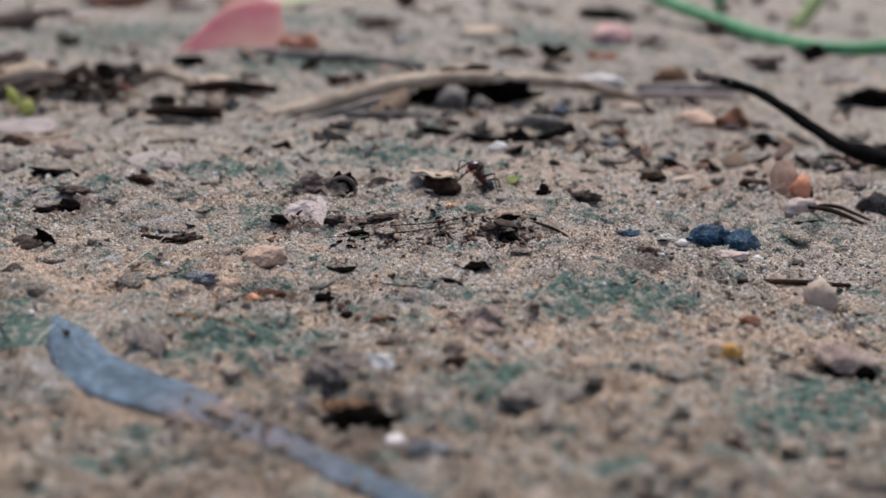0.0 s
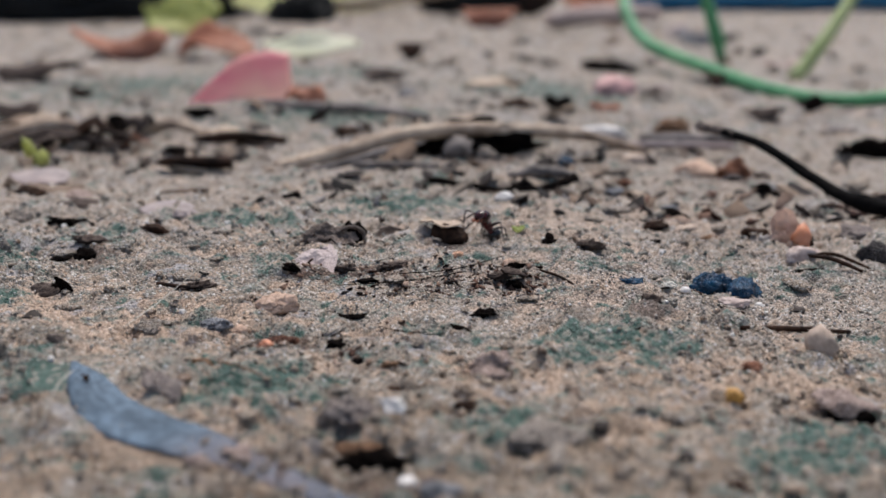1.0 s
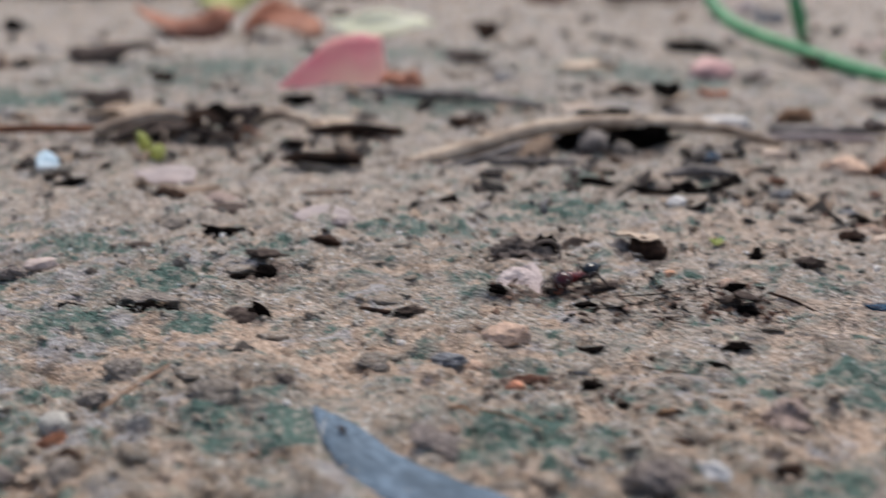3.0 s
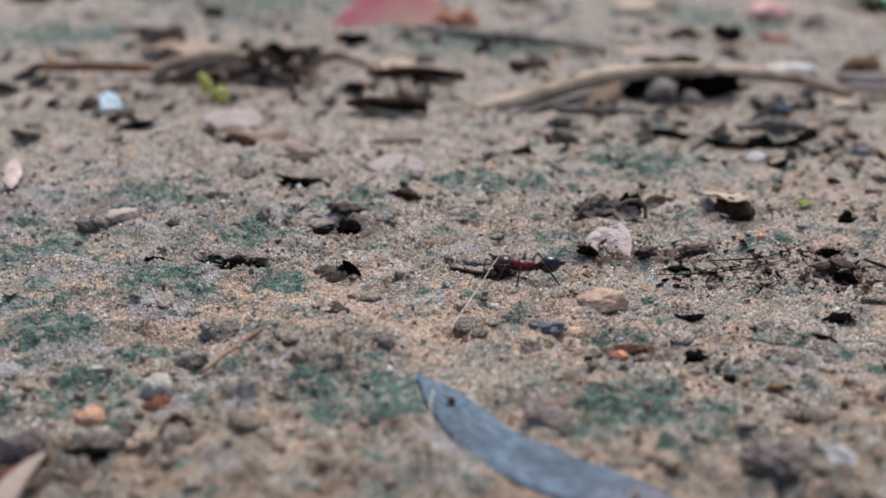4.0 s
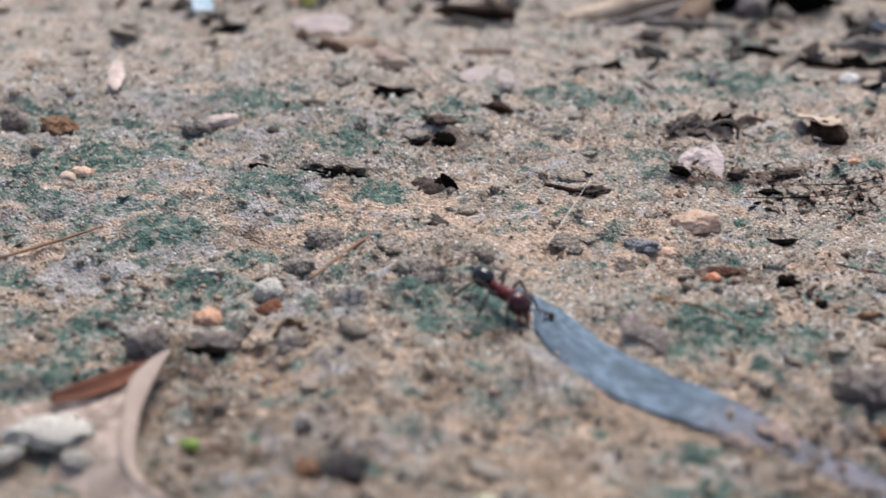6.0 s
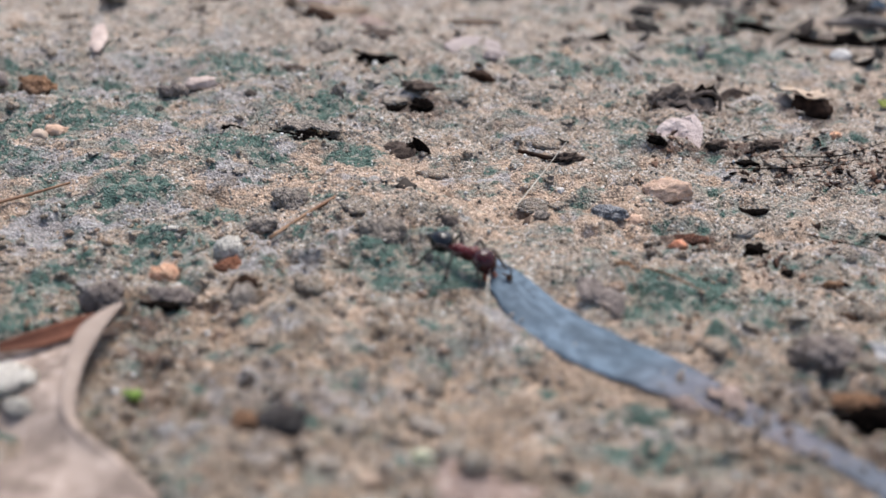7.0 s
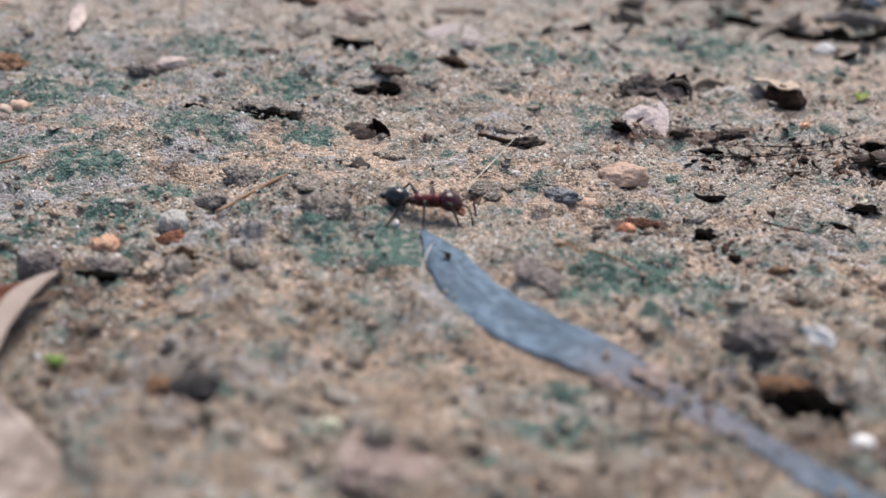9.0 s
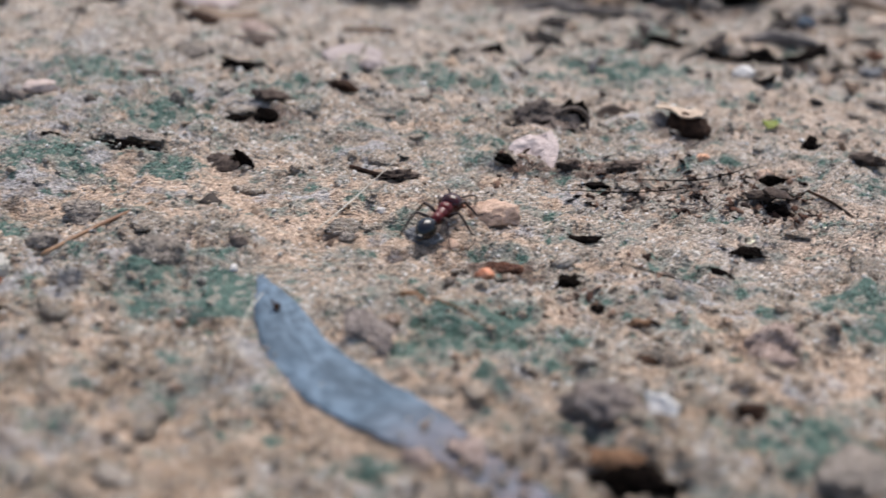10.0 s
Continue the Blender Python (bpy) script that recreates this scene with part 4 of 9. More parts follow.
def stone(name, x, y, a, b, c, seed, rough, mat, sink, label, category):
    """A crumb, clod or pebble with half axes a, b, c, sunk a little into the soil."""
    level = 4 if max(a, b) > 0.16 and y < 14 else 3
    turn, dark = (0, 0, seed * 37 % 50 - 25), mat in ("humus", "dark_leaf")
    if mat in ("orange", "amber", "stone_tan", "quartz", "peach", "white_crumb"):
        peach = mat == "peach"
        shape = lump(a, b, c, seed, 0.34 if peach else 0.2, 0.7, level, 0.1 if peach else 0.08, 0.6, 8 if peach else 6)
        sink += 0.0 if mat == "quartz" else 0.035
    else:
        shape = lump(a, b, c * (0.8 if dark else 1.0), seed, rough + (0.25 if dark else 0.05), 0.55 if dark else 0.75, level, 0.2 if dark else 0.11)
    return thing(name, shape, mat, seat(x, y, sink), turn, label, category, ALIKE.get(mat, ""))


ALIKE = {"humus": "black crumbs of humus", "quartz": "white quartz grains", "stone_grey": "grey-brown clods of soil", "mauve": "mauve-grey clods", "pink_soil": "pinkish clods of baked soil", "stone_tan": "tan pebbles", "stone_blue": "blue-grey pebbles", "brown": "brown crumbs of bark"}


# name, x, y, half axes, seed, roughness, material, sink, label, category
stone("clod", -2.03, 11.72, 0.235, 0.15, 0.12, 3, 0.3, "peach", 0.02, "peach-coloured angular clod of baked clay", "clod")
stone("bead", -6.66, 9.4, 0.125, 0.11, 0.11, 5, 0.22, "orange", 0.02, "bright orange rounded crumb of clay", "clod")
stone("pebble", -6.2, 9.92, 0.14, 0.12, 0.13, 6, 0.3, "white_crumb", 0.0, "pale cream granular pebble", "pebble")
stone("pebble", -6.15, 9.72, 0.13, 0.09, 0.07, 66, 0.3, "rust", 0.02, "reddish crumb of earth beneath a pale pebble", "clod")
stone("clod", -5.77, 8.95, 0.13, 0.12, 0.13, 7, 0.3, "stone_grey", 0.03, "dark grey-brown crumb of soil", "clod")
stone("clod", -4.98, 7.17, 0.16, 0.13, 0.1, 8, 0.3, "dark_clod", 0.03, "dark grey lump of soil with a rusty flank", "clod")
stone("clod", -5.28, 7.25, 0.12, 0.09, 0.07, 88, 0.35, "rust_dark", 0.03, "small rust-brown crumb beside a black lump", "clod")
stone("clod", -4.78, 10.15, 0.2, 0.18, 0.17, 9, 0.25, "stone_grey", 0.05, "grey granular clod of soil with knobbly surface", "clod")
stone("clod", -5.83, 11.02, 0.22, 0.15, 0.12, 10, 0.3, "stone_grey", 0.03, "grey-brown clod with a dark underside", "clod")
stone("clod", -7.06, 8.98, 0.19, 0.16, 0.17, 12, 0.22, "mauve", 0.03, "dull brown rounded clod by the dry leaf", "clod")
stone("stone", -7.97, 13.75, 0.12, 0.09, 0.12, 13, 0.4, "mauve", 0.03, "pale grey-brown broken crumb", "clod")
stone("clod", -0.94, 8.76, 0.27, 0.22, 0.22, 16, 0.4, "mauve", 0.05, "large grey-brown crumbly clod", "clod")
stone("pebble", -0.36, 7.5, 0.08, 0.07, 0.07, 17, 0.2, "quartz", 0.01, "small whitish quartz pebble", "pebble")
stone("pebble", -0.12, 7.32, 0.16, 0.11, 0.10, 18, 0.25, "stone_blue", 0.02, "blue-grey pebble half sunk in soil", "pebble")
stone("pebble", 2.65, 9.25, 0.078, 0.07, 0.075, 19, 0.18, "amber", 0.02, "amber-yellow rounded grain on bare soil", "pebble")
stone("pebble", 4.05, 11.0, 0.16, 0.13, 0.17, 20, 0.16, "stone_tan", 0.03, "tan rounded pebble with a dark foot", "pebble")
stone("pebble", 0.9, 17.4, 0.13, 0.1, 0.09, 22, 0.25, "quartz", 0.0, "white quartz pebble on bare soil", "pebble")
stone("pebble", -2.63, 11.15, 0.17, 0.12, 0.08, 23, 0.2, "stone_blue", 0.02, "blue-grey flat pebble on bare soil", "pebble")
stone("pebble", -2.35, 11.16, 0.085, 0.07, 0.06, 24, 0.2, "peach", 0.01, "small pinkish pebble on bare soil", "pebble")
stone("pebble", -3.13, 11.72, 0.037, 0.033, 0.033, 25, 0.15, "quartz", 0.01, "tiny white quartz grain", "pebble")
stone("pebble", -4.12, 10.2, 0.036, 0.033, 0.033, 26, 0.15, "quartz", 0.01, "tiny white quartz grain by the leaf tip", "pebble")
stone("clod", -4.17, 10.52, 0.1, 0.07, 0.075, 27, 0.35, "crumpled", 0.02, "small black crumb of humus", "clod")
stone("clod", -1.24, 10.62, 0.09, 0.08, 0.075, 28, 0.3, "humus", 0.015, "small round black crumb", "clod")
stone("clod", -1.86, 10.78, 0.15, 0.1, 0.08, 29, 0.4, "rust_deep", 0.02, "dark red-brown crumb of humus with red grain", "clod")
stone("pebble", -1.97, 10.58, 0.075, 0.06, 0.06, 30, 0.2, "kernel", 0.0, "brick-red grain against dark humus", "pebble")
stone("clod", 0.8, 13.45, 0.12, 0.08, 0.1, 31, 0.45, "humus", 0.02, "black broken crumb of humus", "clod")
stone("pebble", 0.78, 13.6, 0.09, 0.08, 0.1, 131, 0.25, "peach", 0.0, "pinkish grain above a dark crumb", "pebble")
stone("clod", 1.87, 14.0, 0.22, 0.12, 0.12, 32, 0.4, "dark_leaf", 0.02, "dark brown scab of rotted bark", "litter")
stone("clod", 1.4, 14.55, 0.13, 0.09, 0.09, 33, 0.4, "humus", 0.02, "small dark crumb on bare soil", "clod")
stone("clod", -2.63, 17.6, 0.2, 0.14, 0.13, 34, 0.45, "humus", 0.02, "black crumb of rotted leaf", "clod")
stone("pebble", 0.1, 13.72, 0.07, 0.06, 0.06, 35, 0.2, "orange", 0.01, "small orange-tan grain on bare soil", "pebble")
stone("clod", -3.1, 12.45, 0.19, 0.1, 0.09, 36, 0.4, "dark_leaf", 0.02, "flat dark brown crumb with a twig end", "clod")
stone("pebble", -4.2, 16.4, 0.2, 0.16, 0.08, 37, 0.2, "petal", 0.02, "pale pinkish flat crumb", "pebble")
stone("pebble", 2.85, 12.4, 0.06, 0.05, 0.04, 38, 0.2, "quartz", 0.01, "small white grain near a blue-black stone", "pebble")
stone("pebble", 3.72, 12.2, 0.07, 0.06, 0.05, 39, 0.2, "quartz", 0.01, "small white quartz grain", "pebble")
stone("clod", 3.36, 12.1, 0.17, 0.11, 0.07, 40, 0.3, "pale_bark", 0.02, "whitish pink crumb under the blue-black stone", "clod")
stone("clod", 6.02, 14.8, 0.2, 0.18, 0.22, 41, 0.35, "dark_clod", 0.04, "black broken stone on bare soil", "stone")
stone("clod", 5.1, 21.9, 0.4, 0.3, 0.2, 42, 0.45, "peach", 0.05, "pinkish tan lump of crumbled earth", "clod")
stone("clod", 5.75, 21.3, 0.3, 0.24, 0.24, 142, 0.45, "rust", 0.05, "rusty red lump of crumbled earth", "clod")
stone("clod", 6.3, 21.8, 0.28, 0.2, 0.17, 242, 0.45, "dark_leaf", 0.05, "dark lump beside rusty earth", "clod")
stone("clod", 4.75, 21.2, 0.22, 0.18, 0.12, 342, 0.45, "crust", 0.05, "tan crumb of broken soil crust", "clod")
stone("clod", 6.1, 20.4, 0.24, 0.2, 0.14, 43, 0.4, "stone_blue", 0.04, "blue-grey crumb beside rusty earth", "clod")
stone("clod", 9.3, 23.8, 0.55, 0.4, 0.38, 44, 0.4, "humus", 0.05, "dark brown clod on bare soil", "clod")
stone("clod", 5.5, 26.6, 0.4, 0.3, 0.24, 45, 0.35, "rust_dark", 0.06, "rust-brown clod behind the dark stick", "clod")
stone("stone", 3.7, 25.7, 0.5, 0.3, 0.2, 46, 0.3, "quartz", 0.06, "whitish stone at the end of the tan stem", "stone")
stone("pebble", 3.9, 22.6, 0.26, 0.2, 0.14, 146, 0.3, "stone_tan", 0.06, "tan-grey crumb in front of a whitish stone", "pebble")
stone("clod", 5.2, 33.8, 0.7, 0.5, 0.42, 47, 0.35, "pink_petal", 0.06, "pinkish scrap of fallen petal", "petal")
stone("clod", 5.9, 39.5, 0.85, 0.6, 0.4, 48, 0.4, "humus", 0.06, "black clod in the distance", "clod")
stone("clod", -6.4, 27.6, 0.36, 0.3, 0.28, 49, 0.4, "humus", 0.06, "black lump at the end of a fallen twig", "clod")
stone("clod", -9.85, 13.72, 0.3, 0.17, 0.13, 50, 0.4, "rust_dark", 0.03, "rusty brown flat scab of bark", "litter")
# black lump added as the shade beneath the scab
stone("clod", -9.8, 13.52, 0.24, 0.08, 0.07, 250, 0.4, "humus", 0.02, "black lump as the shade under a flat scab", "clod")
stone("clod", -9.05, 19.0, 0.28, 0.2, 0.14, 51, 0.4, "humus", 0.03, "dark crumb by a pale petal", "clod")
stone("clod", -6.7, 16.3, 0.2, 0.15, 0.12, 151, 0.4, "stone_grey", 0.03, "grey-brown crumb of soil", "clod")
stone("clod", -5.76, 15.7, 0.27, 0.15, 0.12, 52, 0.4, "humus", 0.02, "black flat crumb on bare soil", "clod")
stone("clod", -4.9, 13.75, 0.15, 0.11, 0.13, 53, 0.4, "humus", 0.02, "black notched crumb of rotted wood", "clod")
stone("clod", -5.3, 13.8, 0.16, 0.08, 0.06, 54, 0.35, "humus", 0.01, "flat black crumb on bare soil", "clod")
stone("clod", -5.0, 14.3, 0.19, 0.12, 0.09, 55, 0.4, "dark_leaf", 0.01, "brown-grey crumb of bark", "clod")
stone("clod", -5.95, 13.75, 0.08, 0.07, 0.11, 56, 0.3, "stone_grey", 0.01, "small upright grey crumb", "clod")
# next three: black lumps imitating shade under a scrap, bark and leaf
stone("clod", -5.98, 12.42, 0.34, 0.08, 0.09, 156, 0.3, "humus", 0.0, "black lump as the shade under a hollow scrap", "humus")
stone("clod", 0.78, 12.62, 0.11, 0.07, 0.08, 157, 0.3, "humus", 0.0, "black lump as the shade under tilted bark", "humus")
stone("clod", -1.42, 14.58, 0.22, 0.09, 0.23, 158, 0.1, "humus", 0.02, "black lump as the dark inside of a curled leaf", "humus")
stone("clod", -1.05, 21.3, 0.2, 0.16, 0.18, 57, 0.4, "humus", 0.02, "round black crumb under the tan stem", "clod")
stone("clod", 2.35, 21.2, 0.15, 0.13, 0.12, 58, 0.35, "slag", 0.03, "blue-black crumb on bare soil", "clod")
stone("clod", 2.9, 18.6, 0.18, 0.13, 0.1, 59, 0.35, "stone_blue", 0.03, "grey crumb on bare soil", "clod")
stone("clod", 3.4, 20.6, 0.16, 0.12, 0.1, 60, 0.4, "rust", 0.03, "red-brown crumb on bare soil", "clod")
stone("clod", 3.6, 16.9, 0.22, 0.14, 0.12, 61, 0.4, "humus", 0.02, "dark crumb on the open soil", "clod")
stone("clod", 1.2, 8.7, 0.14, 0.1, 0.08, 62, 0.35, "stone_grey", 0.02, "grey-brown crumb of soil", "clod")
stone("clod", 0.75, 8.2, 0.3, 0.22, 0.1, 63, 0.25, "stone_grey", 0.04, "low grey swelling of crusted soil", "clod")
stone("clod", 0.35, 9.6, 0.18, 0.15, 0.08, 64, 0.35, "pink_soil", 0.04, "pinkish-orange crumb of baked soil", "clod")
stone("clod", 0.12, 8.75, 0.11, 0.09, 0.08, 65, 0.3, "brown", 0.02, "rusty brown crumb on bare soil", "clod")
stone("clod", -3.6, 6.6, 0.4, 0.25, 0.1, 67, 0.3, "pink_soil", 0.05, "pinkish crust of baked soil", "clod")
stone("pebble", -3.95, 6.9, 0.07, 0.06, 0.07, 68, 0.15, "cream", 0.0, "pale greenish-white grain on bare soil", "pebble")
stone("clod", -2.1, 7.9, 0.13, 0.09, 0.06, 69, 0.4, "pink_soil", 0.02, "reddish earth lying on the leaf edge", "clod")
stone("clod", 2.2, 7.4, 0.1, 0.08, 0.07, 70, 0.3, "brown", 0.02, "small brown crumb near the camera", "clod")
stone("clod", 3.05, 10.1, 0.1, 0.09, 0.08, 71, 0.25, "rust", 0.02, "small red grain on bare soil", "clod")
stone("clod", 2.32, 11.75, 0.11, 0.08, 0.07, 72, 0.45, "dark_leaf", 0.02, "dark red-brown crumb with pale crust", "clod")
stone("clod", -2.05, 13.1, 0.1, 0.08, 0.09, 73, 0.4, "humus", 0.01, "black crumb beneath a bark flake", "clod")
stone("clod", -1.35, 13.2, 0.12, 0.1, 0.09, 74, 0.35, "dark_leaf", 0.01, "dark crumb beside a bark flake", "clod")
stone("clod", -3.3, 11.0, 0.08, 0.06, 0.05, 75, 0.35, "stone_grey", 0.02, "grey-brown soil crumb on bare soil", "clod")
stone("clod", 5.05, 14.71, 0.26, 0.18, 0.13, 301, 0.35, "pale_bark", 0.02, "pale chunk of crust below the seed pod", "clod")
stone("litter_scrap", 4.87, 13.75, 0.22, 0.08, 0.05, 302, 0.35, "humus", 0.02, "black flat scrap on bare soil", "litter")
stone("clod", 2.63, 16.74, 0.2, 0.14, 0.06, 303, 0.35, "stone_grey", 0.02, "grey crust crumb on bare soil", "clod")
stone("litter_scrap", 3.18, 16.1, 0.22, 0.14, 0.1, 304, 0.35, "brown", 0.02, "brown crumb of bark", "litter")
stone("pebble", 3.64, 16.05, 0.2, 0.14, 0.1, 305, 0.35, "stone_tan", 0.02, "pale tan crumb of crust", "pebble")
stone("clod", 3.85, 15.47, 0.12, 0.08, 0.06, 306, 0.35, "rust_dark", 0.02, "dark red-brown grain on soil", "clod")
stone("litter_scrap", 4.65, 15.71, 0.2, 0.12, 0.09, 307, 0.35, "brown", 0.02, "dark brown crumb beside the seed pod", "litter")
stone("clod", 6.23, 16.02, 0.26, 0.18, 0.12, 308, 0.35, "mauve", 0.02, "mauve-grey crumb behind the seed pod", "clod")
stone("pebble", 3.78, 17.92, 0.16, 0.1, 0.07, 309, 0.35, "stone_blue", 0.02, "blue-grey crumb of stone", "pebble")
stone("litter_scrap", 4.42, 18.3, 0.28, 0.14, 0.08, 310, 0.35, "humus", 0.02, "black flat scrap near the dark stick", "litter")
stone("stone", 2.24, 12.56, 0.14, 0.08, 0.06, 311, 0.35, "slag", 0.02, "small blue-black crumb of stone", "stone")
stone("pebble", 2.69, 12.55, 0.11, 0.09, 0.08, 312, 0.35, "white_crumb", 0.02, "pale rounded grain on bare soil", "pebble")
stone("clod", -6.21, 17.52, 0.32, 0.2, 0.1, 313, 0.35, "pink_soil", 0.02, "pinkish brown scab of baked soil", "clod")
stone("litter_scrap", -4.28, 15.02, 0.16, 0.1, 0.09, 314, 0.35, "brown", 0.02, "small dark brown crumb of bark", "litter")
stone("clod", -10.6, 13.98, 0.17, 0.14, 0.17, 315, 0.35, "mauve", 0.02, "mauve-grey clod at a hollow in the soil", "clod")
stone("clod", -7.8, 14.0, 0.16, 0.1, 0.1, 316, 0.35, "pale_bark", 0.02, "pinkish-white flat crumb of crust", "clod")
stone("clod", -8.1, 13.67, 0.12, 0.08, 0.09, 317, 0.35, "mauve", 0.02, "dark mauve crumb beside a pale one", "clod")
stone("clod", -9.02, 12.39, 0.14, 0.1, 0.08, 318, 0.35, "peach", 0.02, "peach-coloured knobbly crumb of soil", "clod")
stone("pebble", -9.15, 12.26, 0.1, 0.08, 0.07, 319, 0.35, "stone_tan", 0.02, "tan granule beside a peach crumb", "pebble")
stone("clod", -6.8, 15.11, 0.36, 0.1, 0.07, 321, 0.35, "dark_leaf", 0.02, "dark arched sliver of crust", "soil crust")
stone("litter_scrap", -7.06, 17.7, 0.22, 0.14, 0.1, 322, 0.35, "brown", 0.02, "small brown crumb of bark", "litter")
# a pit's shade, set on the soil as a flat black lump
stone("clod", -6.96, 12.64, 0.14, 0.06, 0.04, 323, 0.35, "humus", 0.02, "black lump as the shade of a pit", "humus")
stone("litter_scrap", 0.62, 12.8, 0.15, 0.08, 0.06, 324, 0.35, "dark_leaf", 0.02, "dark pointed scrap of leaf", "leaf")
stone("clod", 0.36, 11.52, 0.12, 0.06, 0.05, 325, 0.35, "humus", 0.02, "small black crumb below a pale splinter", "clod")
stone("litter_scrap", 0.06, 11.09, 0.14, 0.05, 0.04, 326, 0.35, "humus", 0.02, "thin black sliver on bare soil", "litter")
stone("litter_scrap", -0.77, 13.32, 0.2, 0.1, 0.06, 327, 0.35, "dark_leaf", 0.02, "dark flat crumb of leaf", "litter")
stone("litter_scrap", -1.04, 12.83, 0.16, 0.07, 0.05, 328, 0.35, "humus", 0.02, "black sliver of humus", "litter")
stone("pebble", -0.64, 10.01, 0.09, 0.06, 0.05, 329, 0.35, "rust_dark", 0.02, "small orange-brown grain on soil", "pebble")
stone("litter_scrap", -0.55, 9.58, 0.17, 0.09, 0.07, 330, 0.35, "brown", 0.02, "brown crumb of bark near the leaf", "litter")
stone("clod", 0.42, 9.82, 0.24, 0.16, 0.13, 331, 0.35, "pink_soil", 0.02, "pinkish clod of baked soil", "clod")
stone("clod", -2.54, 9.97, 0.12, 0.06, 0.05, 332, 0.35, "rust_dark", 0.02, "reddish sliver of earth by the leaf", "clod")
stone("clod", -0.98, 10.3, 0.06, 0.04, 0.04, 333, 0.35, "humus", 0.02, "tiny black grain on bare soil", "clod")
stone("pebble", -6.03, 10.52, 0.14, 0.1, 0.09, 334, 0.35, "stone_grey", 0.02, "grey granular crumb by a thin twig", "pebble")
stone("clod", -6.9, 10.34, 0.12, 0.08, 0.04, 335, 0.35, "white_crumb", 0.02, "whitish flat scrap on green film", "crumb")
stone("litter_scrap", -4.85, 12.43, 0.1, 0.07, 0.1, 336, 0.35, "humus", 0.02, "black knob on a folded leaf scrap", "litter")
# shade of the slit below the slab, added as a black lump
stone("clod", -6.5, 8.9, 0.14, 0.07, 0.06, 337, 0.35, "humus", 0.02, "black lump as the shade of a slit beside the dry leaf", "humus")
stone("clod", -5.86, 9.17, 0.12, 0.1, 0.1, 339, 0.35, "brown", 0.02, "dark brown granular crumb", "clod")
stone("pebble", -1.5, 10.56, 0.06, 0.05, 0.05, 341, 0.35, "white_crumb", 0.02, "tiny white grain on bare soil", "pebble")
stone("clod", -6.5, 9.05, 0.17, 0.1, 0.08, 351, 0.25, "mauve", 0.0, "pale slab of crusted soil beside the dry leaf", "soil crust")


def bluestone():
    b = base("stone", seat(3.4, 12.62, 0.0), (0, 0, -8), "blue-black glittering stone of two lobes", "stone")
    cam.data.dof.focus_object = b
    part("lobe", lump(0.255, 0.18, 0.2, 81, 0.28, 0.6, 4, 0.1, 0.35, 13), "slag", b, "", (-0.16, 0.03, 0.04))
    part("lobe", lump(0.24, 0.17, 0.17, 82, 0.28, 0.6, 4, 0.1, 0.35, 13), "slag", b, "", (0.18, -0.02, 0.02), (0, 10, 20))


def nut():
    b = base("seed_pod", seat(5.1, 15.5, 0.02), (0, 0, 0), "broken seed pod with pale husk and orange kernel", "seed")
    part("husk", chip(0.25, 0.33, 0.035, 91, 0.4, 0.1, 0.12, 0.06, 7, 19), "husk", b, "pale woody husk", (-0.06, 0.2, 0.2), (66, 4, 8), smooth=False)
    part("flap", chip(0.16, 0.2, 0.03, 94, 0.4, 0.06, 0.05, 0.05), "husk", b, "torn lower flap of the husk", (-0.14, -0.02, 0.02), (34, -20, 20), smooth=False)
    part("kernel", lump(0.15, 0.13, 0.22, 92, 0.22, 0.7, 3, 0.07), "kernel", b, "orange kernel", (0.08, -0.1, 0.08), (0, 14, 0))
    part("scar", lump(0.09, 0.07, 0.16, 93, 0.2), "humus", b, "dark hollow side of the kernel", (0.2, -0.12, 0.05))


